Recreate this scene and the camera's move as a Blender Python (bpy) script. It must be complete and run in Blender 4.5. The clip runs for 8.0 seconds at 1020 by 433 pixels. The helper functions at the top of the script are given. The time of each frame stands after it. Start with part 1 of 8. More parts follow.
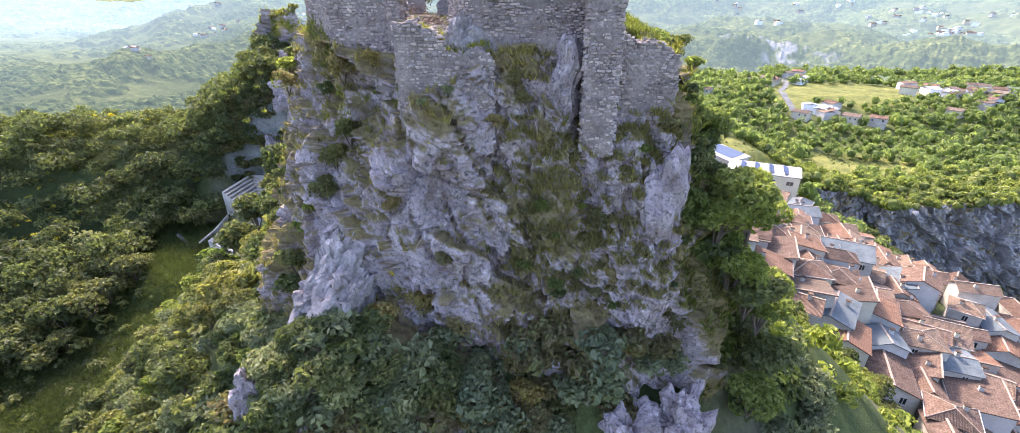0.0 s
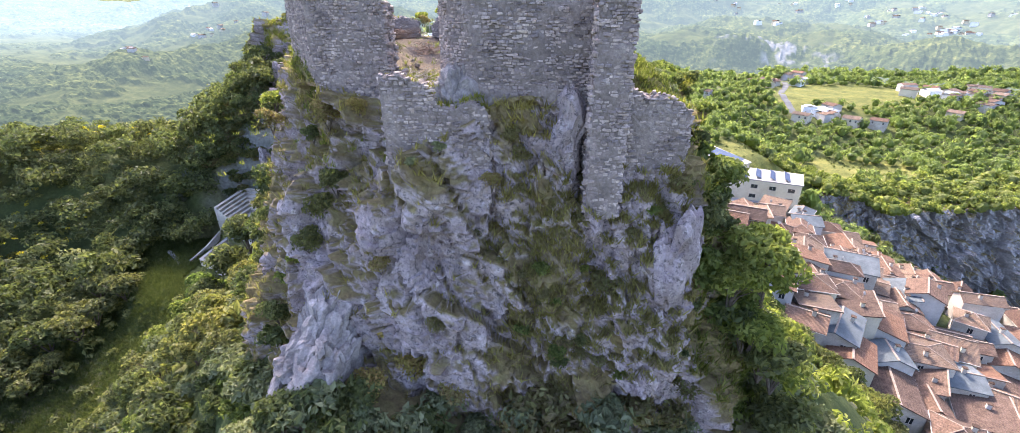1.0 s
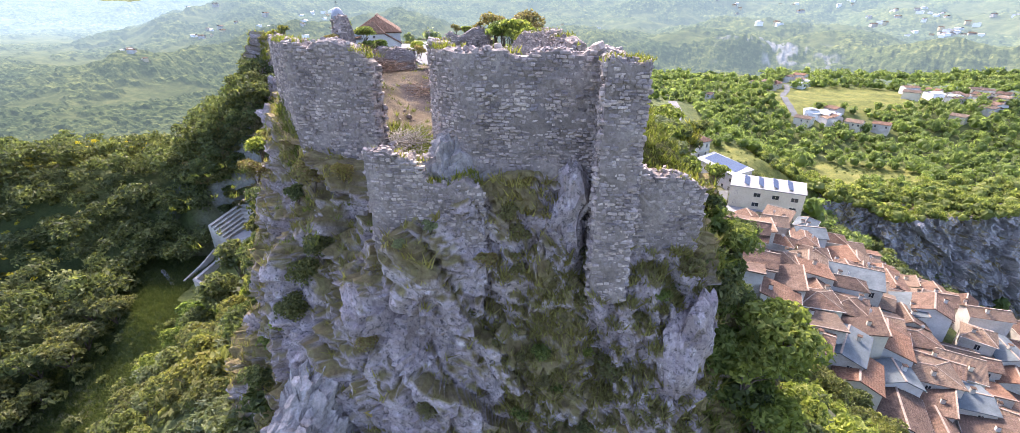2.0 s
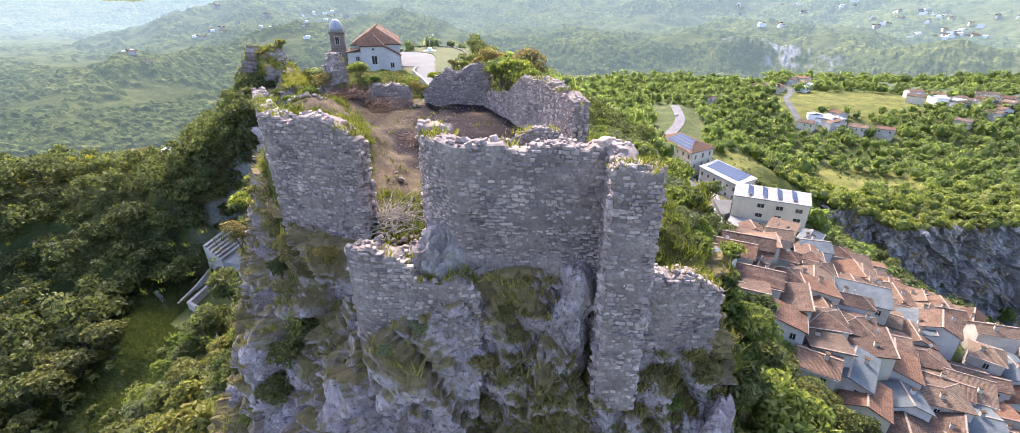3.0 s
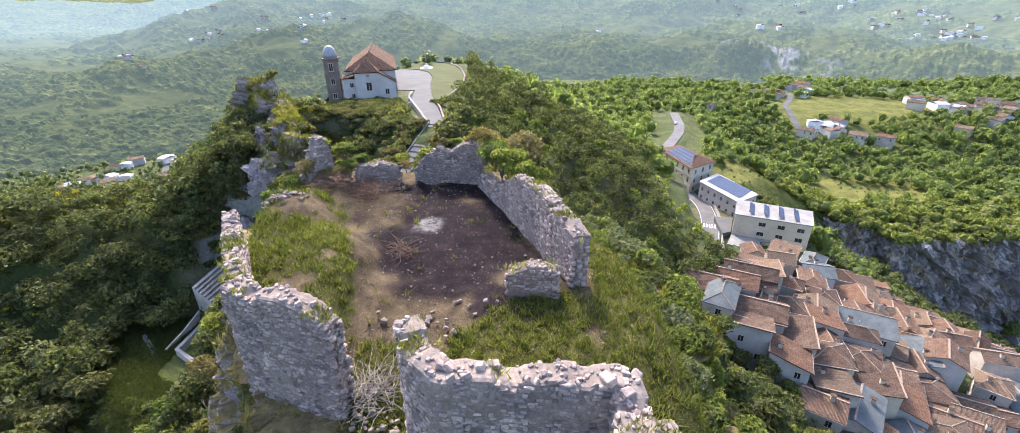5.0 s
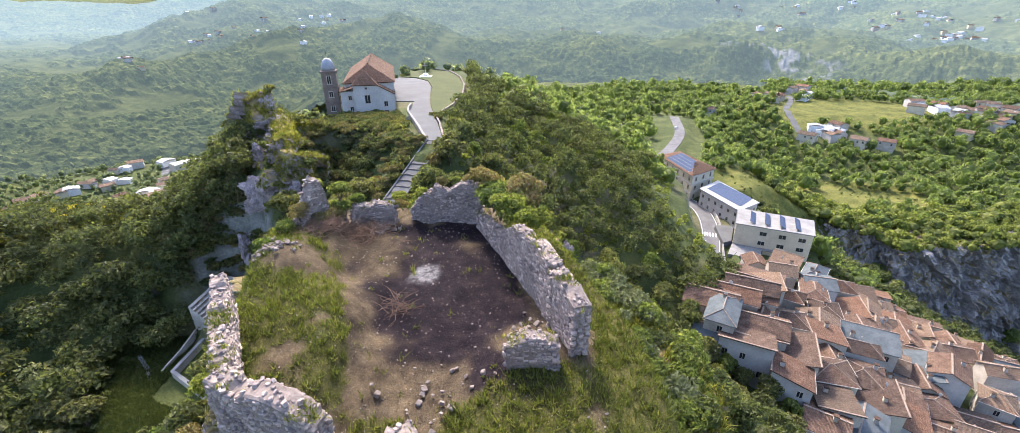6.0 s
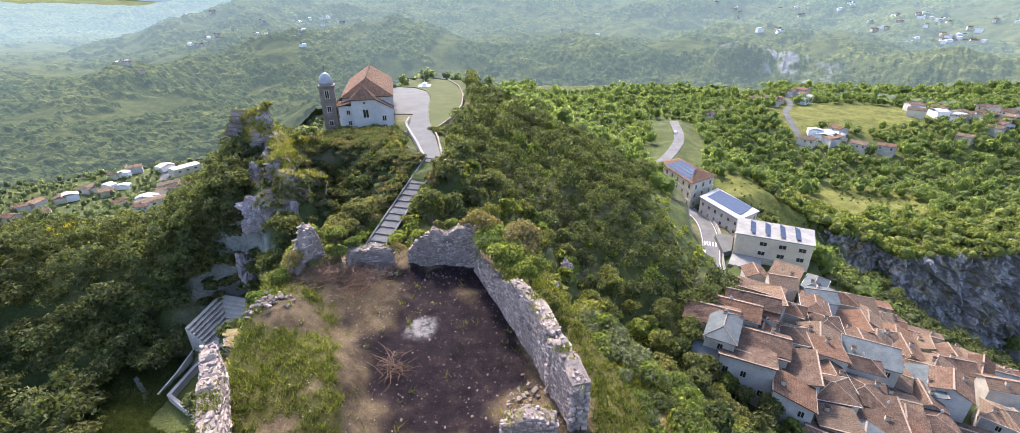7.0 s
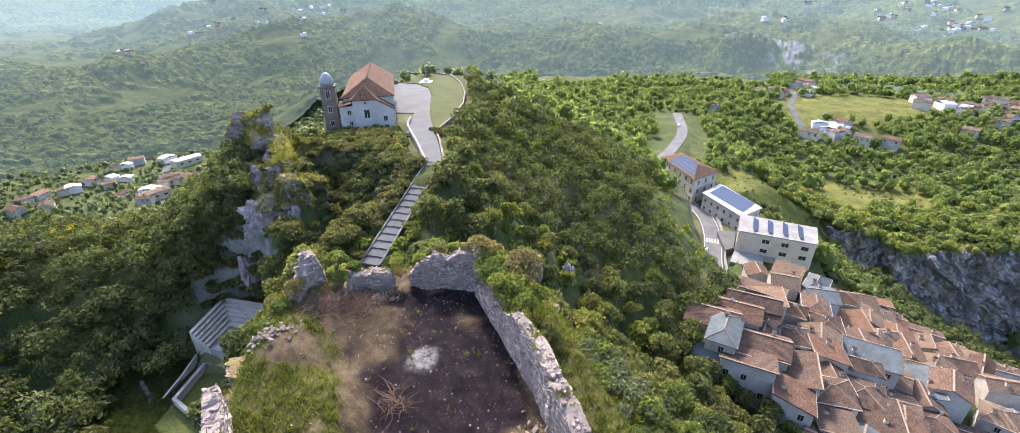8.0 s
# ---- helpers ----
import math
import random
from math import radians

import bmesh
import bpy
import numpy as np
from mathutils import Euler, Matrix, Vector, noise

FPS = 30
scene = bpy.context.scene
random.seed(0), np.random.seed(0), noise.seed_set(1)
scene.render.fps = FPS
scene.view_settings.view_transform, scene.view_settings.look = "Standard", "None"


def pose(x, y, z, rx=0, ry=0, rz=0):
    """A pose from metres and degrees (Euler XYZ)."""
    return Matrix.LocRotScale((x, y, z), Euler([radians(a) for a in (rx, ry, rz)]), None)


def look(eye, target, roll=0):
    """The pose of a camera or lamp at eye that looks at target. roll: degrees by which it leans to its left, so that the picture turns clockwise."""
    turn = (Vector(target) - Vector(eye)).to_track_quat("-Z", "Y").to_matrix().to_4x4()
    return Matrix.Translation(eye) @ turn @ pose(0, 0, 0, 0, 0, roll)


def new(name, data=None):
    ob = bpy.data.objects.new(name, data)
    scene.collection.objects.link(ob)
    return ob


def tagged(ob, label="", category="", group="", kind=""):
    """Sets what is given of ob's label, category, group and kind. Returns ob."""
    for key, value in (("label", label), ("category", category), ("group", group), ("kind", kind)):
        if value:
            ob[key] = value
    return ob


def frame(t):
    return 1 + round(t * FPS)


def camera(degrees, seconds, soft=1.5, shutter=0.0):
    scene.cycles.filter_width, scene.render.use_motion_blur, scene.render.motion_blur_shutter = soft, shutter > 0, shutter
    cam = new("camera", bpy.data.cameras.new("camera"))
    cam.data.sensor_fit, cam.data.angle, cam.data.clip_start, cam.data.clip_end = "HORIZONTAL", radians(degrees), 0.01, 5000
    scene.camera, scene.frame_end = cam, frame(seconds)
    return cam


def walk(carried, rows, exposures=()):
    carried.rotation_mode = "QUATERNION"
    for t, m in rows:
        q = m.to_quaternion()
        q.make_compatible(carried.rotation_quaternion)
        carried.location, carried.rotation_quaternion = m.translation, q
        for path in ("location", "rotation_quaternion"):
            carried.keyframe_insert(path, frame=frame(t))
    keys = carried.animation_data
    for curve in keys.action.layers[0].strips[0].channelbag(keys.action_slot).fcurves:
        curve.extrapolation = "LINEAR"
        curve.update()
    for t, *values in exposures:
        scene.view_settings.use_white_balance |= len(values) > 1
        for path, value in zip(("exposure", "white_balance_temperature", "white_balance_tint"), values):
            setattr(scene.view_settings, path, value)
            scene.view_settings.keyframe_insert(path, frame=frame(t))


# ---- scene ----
cam = camera(96.0, 8.0, 0.65)
METRES, EYE, TILT, LEAN, TURN = 25.0, 100.0, -24.5, 0.0, 0.0
ROWS = [
    (0.0, 0.0, -0.0124, 0.0031, -0.0, -0.0, -0.0),
    (0.5, 0.0008, 0.0199, 0.0515, -0.03, -0.03, -0.02),
    (1.0, 0.0031, 0.0509, 0.1103, -0.12, -0.1, 0.09),
    (1.5, 0.0059, 0.0784, 0.1692, -0.12, -0.15, 0.11),
    (3.0, 0.0139, 0.1673, 0.3652, 0.1, -0.26, -0.01),
    (3.5, 0.0167, 0.1874, 0.4268, 0.03, -0.27, 0.06),
    (4.0, 0.0188, 0.2067, 0.4926, 0.08, -0.33, 0.02),
    (4.5, 0.0228, 0.2238, 0.5514, -0.05, -0.36, 0.18),
    (5.0, 0.0248, 0.2437, 0.6135, -0.01, -0.33, 0.21),
    (6.5, 0.0305, 0.2845, 0.7859, -0.04, -0.35, 0.27),
    (7.0, 0.0333, 0.2937, 0.847, -0.05, -0.3, 0.34),
    (7.5, 0.0351, 0.3002, 0.8984, 0.05, -0.62, 0.33),
    (8.0, 0.0359, 0.2994, 0.944, 0.2, -1.65, 0.26),
]
walk(cam, [(t, pose(0, 0, EYE, TILT, LEAN, TURN) @ pose(METRES * x, METRES * y, METRES * z, 90 + pitch, roll, yaw)) for t, x, y, z, yaw, pitch, roll in ROWS], exposures=[(0.0, 2.42, 6150, 24), (1.5, 2.33, 6150, 24), (3.0, 2.1, 6200, 22), (4.5, 1.86, 6120, 19), (8.0, 1.82, 6100, 18)])

# ---- light ----
SUN_AZ, SUN_EL = radians(-14), radians(42)      # measured from +y towards +x
world = bpy.data.worlds.new("sky")
scene.world = world
world.use_nodes = True
wn = world.node_tree.nodes
sky = wn.new("ShaderNodeTexSky")
sky.sky_type, sky.sun_disc = "NISHITA", False
sky.sun_elevation, sky.sun_rotation = SUN_EL, SUN_AZ
sky.air_density, sky.dust_density, sky.ozone_density = 1.0, 3.5, 1.2
world.node_tree.links.new(sky.outputs[0], wn["Background"].inputs[0])
wn["Background"].inputs[1].default_value = 0.15
sun = new("sun", bpy.data.lights.new("sun", "SUN"))
sun.data.energy, sun.data.angle, sun.data.color = 2.1, radians(5.0), (1.0, 0.88, 0.68)
sun.matrix_world = look((0, 0, 400), (-math.sin(SUN_AZ) * 100 * math.cos(SUN_EL), -math.cos(SUN_AZ) * 100 * math.cos(SUN_EL), 400 - 100 * math.sin(SUN_EL)))

# ---- materials ----
def shader(name):
    m = bpy.data.materials.new(name)
    m.use_nodes = True
    return m, m.node_tree.nodes, m.node_tree.links, m.node_tree.nodes["Principled BSDF"]


def noise_node(n, l, scale, detail=4.0, rough=0.6, stretch=None, coord=None):
    t = n.new("ShaderNodeTexNoise")
    t.inputs["Scale"].default_value, t.inputs["Detail"].default_value, t.inputs["Roughness"].default_value = scale, detail, rough
    src = coord or n.new("ShaderNodeNewGeometry").outputs["Position"]
    if stretch:
        mp = n.new("ShaderNodeMapping")
        mp.inputs["Scale"].default_value = stretch
        l.new(src, mp.inputs["Vector"])
        src = mp.outputs[0]
    l.new(src, t.inputs["Vector"])
    return t.outputs["Fac"]


def ramp(n, l, fac, stops):
    r = n.new("ShaderNodeValToRGB")
    while len(r.color_ramp.elements) < len(stops):
        r.color_ramp.elements.new(0.5)
    for e, (p, c) in zip(r.color_ramp.elements, stops):
        e.position, e.color = p, (*c, 1)
    l.new(fac, r.inputs[0])
    return r.outputs[0]


def mixed(n, l, fac, a, b, blend="MIX"):
    m = n.new("ShaderNodeMix")
    m.data_type, m.blend_type = "RGBA", blend
    for sock, v in ((m.inputs[0], fac), (m.inputs[6], a), (m.inputs[7], b)):
        if isinstance(v, (int, float)):
            sock.default_value = v
        elif isinstance(v, tuple):
            sock.default_value = (*v, 1)
        else:
            l.new(v, sock)
    return m.outputs[2]


def bumped(n, l, b, height, strength, distance):
    bp = n.new("ShaderNodeBump")
    bp.inputs["Strength"].default_value, bp.inputs["Distance"].default_value = strength, distance
    l.new(height, bp.inputs["Height"])
    l.new(bp.outputs[0], b.inputs["Normal"])


def surface(name, stops, scale, fine=8.0, rough=0.85, bump=0.4, dist=0.03, spread=0.25, island=False, stretch=None):
    """A matt surface: colours by coarse noise, darkened and lightened by fine noise, with relief."""
    m, n, l, b = shader(name)
    c = ramp(n, l, noise_node(n, l, scale, 5, 0.65, stretch), stops)
    f = noise_node(n, l, scale * fine, 5, 0.7, stretch)
    c = mixed(n, l, 1.0, c, ramp(n, l, f, [(0.25, (1 - spread,) * 3), (0.75, (1 + spread,) * 3)]), "MULTIPLY")
    if island:
        g = n.new("ShaderNodeNewGeometry").outputs["Random Per Island"]
        o = n.new("ShaderNodeObjectInfo").outputs["Random"]
        s = n.new("ShaderNodeMath")
        s.operation = "ADD"
        l.new(g, s.inputs[0]), l.new(o, s.inputs[1])
        w = n.new("ShaderNodeMath")
        w.operation = "FRACT"
        l.new(s.outputs[0], w.inputs[0])
        c = mixed(n, l, 1.0, c, ramp(n, l, w.outputs[0], [(0, (0.5, 0.5, 0.53)), (0.35, (0.86, 0.85, 0.86)), (0.7, (1.05, 1.03, 1.0)), (1, (1.35, 1.32, 1.25))]), "MULTIPLY")
    l.new(c, b.inputs["Base Color"])
    b.inputs["Roughness"].default_value = rough
    b.inputs["Specular IOR Level"].default_value = 0.25
    bumped(n, l, b, f, bump, dist)
    return m


def foliage(name, stops, glow=0.35):
    """Leaves: colour varies leaf by leaf and plant by plant, and light passes through them."""
    m, n, l, b = shader(name)
    g = n.new("ShaderNodeNewGeometry").outputs["Random Per Island"]
    c = ramp(n, l, g, stops)
    o = n.new("ShaderNodeObjectInfo").outputs["Random"]
    c = mixed(n, l, 1.0, c, ramp(n, l, o, [(0, (0.62, 0.72, 0.7)), (0.5, (1, 1, 1)), (1, (1.25, 1.2, 0.92))]), "MULTIPLY")
    c = mixed(n, l, 1.0, c, ramp(n, l, noise_node(n, l, 0.12, 3), [(0.3, (0.72, 0.78, 0.8)), (0.7, (1.22, 1.2, 1.0))]), "MULTIPLY")
    l.new(c, b.inputs["Base Color"])
    b.inputs["Roughness"].default_value = 0.6
    b.inputs["Specular IOR Level"].default_value = 0.2
    t = n.new("ShaderNodeBsdfTranslucent")
    l.new(mixed(n, l, 1.0, c, (1.42, 1.48, 0.85), "MULTIPLY"), t.inputs[0])
    mx = n.new("ShaderNodeMixShader")
    mx.inputs[0].default_value = glow
    l.new(b.outputs[0], mx.inputs[1]), l.new(t.outputs[0], mx.inputs[2])
    l.new(mx.outputs[0], n["Material Output"].inputs[0])
    return m


def roof_tiles(name, stops):
    m, n, l, b = shader(name)
    tc = n.new("ShaderNodeTexCoord").outputs["UV"]
    w = n.new("ShaderNodeTexWave")
    w.wave_type, w.bands_direction = "BANDS", "X"
    w.inputs["Scale"].default_value, w.inputs["Distortion"].default_value = 1.9, 1.2
    l.new(tc, w.inputs["Vector"])
    w2 = n.new("ShaderNodeTexWave")
    w2.wave_type, w2.bands_direction, w2.wave_profile = "BANDS", "Y", "SAW"
    w2.inputs["Scale"].default_value, w2.inputs["Distortion"].default_value = 0.75, 1.0
    l.new(tc, w2.inputs["Vector"])
    c = ramp(n, l, noise_node(n, l, 0.9, 6, 0.75), stops)
    o = n.new("ShaderNodeObjectInfo").outputs["Random"]
    c = mixed(n, l, 1.0, c, ramp(n, l, o, [(0, (0.62, 0.64, 0.68)), (0.5, (1, 1, 1)), (1, (1.3, 1.2, 1.12))]), "MULTIPLY")
    c = mixed(n, l, 0.55, c, ramp(n, l, w.outputs[1], [(0, (0.45, 0.42, 0.4)), (0.5, (1.1, 1.1, 1.1))]), "MULTIPLY")
    c = mixed(n, l, 0.4, c, ramp(n, l, w2.outputs[1], [(0, (0.6, 0.58, 0.55)), (0.35, (1.1, 1.1, 1.1))]), "MULTIPLY")
    c = mixed(n, l, 1.0, c, ramp(n, l, noise_node(n, l, 4.5, 6, 0.75), [(0.32, (0.5, 0.5, 0.52)), (0.5, (0.95, 0.94, 0.93)), (0.68, (1.5, 1.42, 1.3))]), "MULTIPLY")
    l.new(c, b.inputs["Base Color"])
    b.inputs["Roughness"].default_value = 0.9
    b.inputs["Specular IOR Level"].default_value = 0.1
    bumped(n, l, b, w.outputs[1], 0.8, 0.06)
    return m


def glossy(name, colour, rough=0.2, metal=0.0):
    m, n, l, b = shader(name)
    c = mixed(n, l, 1.0, colour, ramp(n, l, noise_node(n, l, 1.5, 4), [(0.3, (0.85,) * 3), (0.7, (1.15,) * 3)]), "MULTIPLY")
    l.new(c, b.inputs["Base Color"])
    b.inputs["Roughness"].default_value, b.inputs["Metallic"].default_value = rough, metal
    return m


M_ROCK = surface("limestone", [(0.2, (0.13, 0.125, 0.13)), (0.42, (0.27, 0.265, 0.27)), (0.58, (0.36, 0.35, 0.34)), (0.8, (0.52, 0.5, 0.47))], 0.55, 9, 0.9, 0.9, 0.08, 0.4)
M_BOULDER = surface("pale_limestone", [(0.2, (0.14, 0.121, 0.111)), (0.5, (0.27, 0.24, 0.22)), (0.8, (0.4, 0.36, 0.335))], 0.9, 8, 0.9, 0.8, 0.05, 0.35)
M_STONE = surface("wall_stone", [(0.25, (0.21, 0.172, 0.155)), (0.5, (0.345, 0.288, 0.258)), (0.75, (0.46, 0.395, 0.35))], 0.8, 14, 0.92, 0.8, 0.03, 0.45, island=True)
M_MORTAR = surface("old_mortar", [(0.25, (0.125, 0.103, 0.09)), (0.5, (0.23, 0.19, 0.165)), (0.75, (0.34, 0.288, 0.245))], 0.7, 12, 0.95, 0.9, 0.04, 0.4)
M_SOIL = surface("bare_soil", [(0.25, (0.1, 0.075, 0.05)), (0.5, (0.19, 0.145, 0.1)), (0.75, (0.28, 0.225, 0.16))], 0.7, 10, 0.95, 0.7, 0.04, 0.4)
M_BURNT = surface("burnt_soil", [(0.3, (0.03, 0.022, 0.024)), (0.55, (0.07, 0.05, 0.048)), (0.8, (0.13, 0.1, 0.085))], 0.6, 12, 0.95, 0.9, 0.06, 0.5)
M_ASH = surface("white_ash", [(0.3, (0.3, 0.3, 0.31)), (0.6, (0.45, 0.45, 0.45))], 2.5, 6, 0.95, 0.5, 0.03, 0.3)
M_PLASTER = surface("pale_plaster", [(0.25, (0.357, 0.34, 0.315)), (0.6, (0.493, 0.476, 0.451)), (0.8, (0.561, 0.548, 0.527))], 0.35, 10, 0.9, 0.15, 0.02, 0.12)
M_CREAM = surface("cream_render", [(0.25, (0.442, 0.391, 0.289)), (0.6, (0.561, 0.51, 0.391)), (0.8, (0.612, 0.578, 0.476))], 0.25, 12, 0.9, 0.15, 0.02, 0.12)
M_GREYWALL = surface("weathered_render", [(0.25, (0.3, 0.27, 0.23)), (0.55, (0.45, 0.41, 0.35)), (0.8, (0.58, 0.54, 0.48))], 0.3, 12, 0.9, 0.3, 0.02, 0.2)
M_CONCRETE = surface("grey_concrete", [(0.25, (0.17, 0.168, 0.165)), (0.6, (0.26, 0.258, 0.25)), (0.8, (0.34, 0.338, 0.33))], 0.4, 12, 0.9, 0.2, 0.02, 0.15)
M_PAVING = surface("pale_paving", [(0.25, (0.078, 0.082, 0.085)), (0.6, (0.112, 0.118, 0.122)), (0.8, (0.145, 0.15, 0.153))], 0.25, 15, 0.9, 0.2, 0.02, 0.15)
M_ASPHALT = surface("asphalt", [(0.3, (0.1, 0.1, 0.102)), (0.7, (0.17, 0.17, 0.172))], 0.3, 18, 0.9, 0.2, 0.01, 0.2)
M_BARK = surface("bark", [(0.3, (0.07, 0.055, 0.04)), (0.7, (0.16, 0.13, 0.1))], 3, 6, 0.95, 0.6, 0.03, 0.35)
M_DEADWOOD = surface("bleached_wood", [(0.3, (0.2, 0.175, 0.145)), (0.7, (0.36, 0.32, 0.27))], 3, 6, 0.95, 0.4, 0.02, 0.25)
M_TWIGS = surface("dry_twigs", [(0.3, (0.11, 0.07, 0.05)), (0.7, (0.24, 0.16, 0.11))], 2, 6, 0.95, 0.4, 0.02, 0.3)
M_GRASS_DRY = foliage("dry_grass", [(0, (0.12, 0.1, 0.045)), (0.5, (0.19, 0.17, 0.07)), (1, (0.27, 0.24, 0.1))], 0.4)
M_ROOF = roof_tiles("terracotta_tiles", [(0.25, (0.066, 0.047, 0.037)), (0.42, (0.113, 0.079, 0.061)), (0.6, (0.157, 0.113, 0.088)), (0.8, (0.215, 0.17, 0.136))])
M_ROOF_NEW = roof_tiles("orange_tiles", [(0.25, (0.095, 0.06, 0.042)), (0.5, (0.15, 0.094, 0.067)), (0.8, (0.2, 0.145, 0.106))])
M_ROOF_TAN = roof_tiles("bleached_tiles", [(0.25, (0.115, 0.083, 0.061)), (0.5, (0.175, 0.13, 0.096)), (0.8, (0.24, 0.195, 0.152))])
M_RIDGE = surface("ridge_tiles", [(0.3, (0.2, 0.15, 0.115)), (0.6, (0.3, 0.235, 0.185)), (0.8, (0.38, 0.32, 0.26))], 2.0, 6, 0.9, 0.5, 0.02, 0.35)
M_SHEET = surface("weathered_sheet", [(0.3, (0.08, 0.095, 0.1)), (0.6, (0.12, 0.138, 0.145)), (0.8, (0.16, 0.17, 0.175))], 0.6, 9, 0.95, 0.3, 0.02, 0.25)
M_SHEET.node_tree.nodes["Principled BSDF"].inputs["Specular IOR Level"].default_value = 0.05
M_BELFRY = surface("brown_belfry_stone", [(0.25, (0.13, 0.1, 0.085)), (0.55, (0.2, 0.16, 0.135)), (0.8, (0.27, 0.22, 0.19))], 0.8, 10, 0.92, 0.5, 0.03, 0.3)
M_GLASS = glossy("window_glass", (0.025, 0.03, 0.035), 0.12)
M_FRAME = glossy("dark_wood_frame", (0.07, 0.05, 0.035), 0.6)
M_METAL = glossy("zinc_sheet", (0.32, 0.335, 0.35), 0.65, 0.3)
M_PANEL = glossy("solar_cell", (0.075, 0.1, 0.155), 0.85)
M_PANEL.node_tree.nodes["Principled BSDF"].inputs["Specular IOR Level"].default_value = 0.02
M_WHITE = glossy("white_paint", (0.75, 0.75, 0.74), 0.5)
M_DARK = glossy("dark_metal", (0.04, 0.04, 0.045), 0.5, 0.5)
M_TYRE = glossy("tyre_rubber", (0.02, 0.02, 0.02), 0.8)
M_CAR = glossy("car_paint_white", (0.7, 0.7, 0.7), 0.25)
M_CAR_DARK = glossy("car_paint_dark", (0.05, 0.06, 0.08), 0.25)
M_LEAF = foliage("broad_leaf", [(0, (0.075, 0.083, 0.037)), (0.5, (0.137, 0.147, 0.062)), (1, (0.212, 0.215, 0.094))], 0.46)
M_LEAF_DARK = foliage("dark_leaf", [(0, (0.074, 0.079, 0.036)), (0.5, (0.13, 0.134, 0.056)), (1, (0.21, 0.2, 0.088))], 0.42)
M_LEAF_BRIGHT = foliage("fresh_leaf", [(0, (0.095, 0.12, 0.035)), (0.5, (0.17, 0.2, 0.059)), (1, (0.27, 0.285, 0.105))], 0.55)
# Brighter leaf copy; the valley's sunlight and haze are put into its colour.
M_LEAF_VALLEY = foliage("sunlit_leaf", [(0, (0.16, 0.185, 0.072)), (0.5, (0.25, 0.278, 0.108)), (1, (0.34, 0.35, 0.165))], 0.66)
# Greyer, paler leaf copy with haze over the west valley put into its colour.
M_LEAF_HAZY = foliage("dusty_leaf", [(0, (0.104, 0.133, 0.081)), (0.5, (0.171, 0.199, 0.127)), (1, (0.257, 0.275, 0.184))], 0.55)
M_LEAF_OLIVE = foliage("grey_green_leaf", [(0, (0.106, 0.118, 0.068)), (0.5, (0.168, 0.182, 0.102)), (1, (0.24, 0.252, 0.152))], 0.32)
M_LEAF_BRUSH = foliage("brown_green_brush", [(0, (0.16, 0.112, 0.065)), (0.45, (0.215, 0.17, 0.08)), (0.8, (0.24, 0.225, 0.09)), (1, (0.3, 0.2, 0.13))], 0.35)
M_GRASS = foliage("grass_blade", [(0, (0.08, 0.09, 0.02)), (0.5, (0.155, 0.165, 0.036)), (1, (0.26, 0.24, 0.075))], 0.45)
M_MEADOW = foliage("meadow_blade", [(0, (0.035, 0.05, 0.016)), (0.5, (0.07, 0.088, 0.027)), (1, (0.125, 0.135, 0.046))], 0.4)
M_YELLOW = foliage("yellow_blossom", [(0, (0.4, 0.3, 0.02)), (1, (0.6, 0.47, 0.04))], 0.3)
M_PURPLE = foliage("pink_blossom", [(0, (0.22, 0.06, 0.19)), (1, (0.36, 0.13, 0.3))], 0.3)


def terrain_material():
    """Ground by what covers it: rough grass, mown meadow, bare soil, rock where it is steep."""
    m, n, l, b = shader("hill_ground")
    at = n.new("ShaderNodeVertexColor")
    at.layer_name = "cover"
    sp = n.new("ShaderNodeSeparateColor")
    l.new(at.outputs[0], sp.inputs[0])
    scrub = ramp(n, l, noise_node(n, l, 0.11, 8, 0.7), [(0.3, (0.035, 0.05, 0.018)), (0.5, (0.065, 0.084, 0.028)), (0.68, (0.1, 0.115, 0.04)), (0.85, (0.17, 0.16, 0.08))])
    meadow = ramp(n, l, noise_node(n, l, 0.12, 9, 0.75), [(0.3, (0.045, 0.058, 0.015)), (0.45, (0.09, 0.102, 0.025)), (0.58, (0.15, 0.15, 0.038)), (0.75, (0.2, 0.18, 0.065))])
    soil = ramp(n, l, noise_node(n, l, 0.5, 8, 0.7), [(0.3, (0.13, 0.1, 0.07)), (0.7, (0.3, 0.25, 0.18))])
    rock = ramp(n, l, noise_node(n, l, 0.3, 9, 0.7), [(0.3, (0.15, 0.15, 0.15)), (0.7, (0.42, 0.41, 0.39))])
    c = mixed(n, l, sp.outputs[0], scrub, meadow)
    c = mixed(n, l, sp.outputs[1], c, soil)
    c = mixed(n, l, sp.outputs[2], c, rock)
    f = noise_node(n, l, 2.5, 6, 0.7)
    c = mixed(n, l, 1.0, c, ramp(n, l, f, [(0.25, (0.65,) * 3), (0.75, (1.35,) * 3)]), "MULTIPLY")
    l.new(c, b.inputs["Base Color"])
    b.inputs["Roughness"].default_value = 0.95
    b.inputs["Specular IOR Level"].default_value = 0.15
    bumped(n, l, b, f, 0.9, 0.25)
    return m


M_GROUND = terrain_material()

# ---- building helpers ----
rng = np.random.default_rng(7)


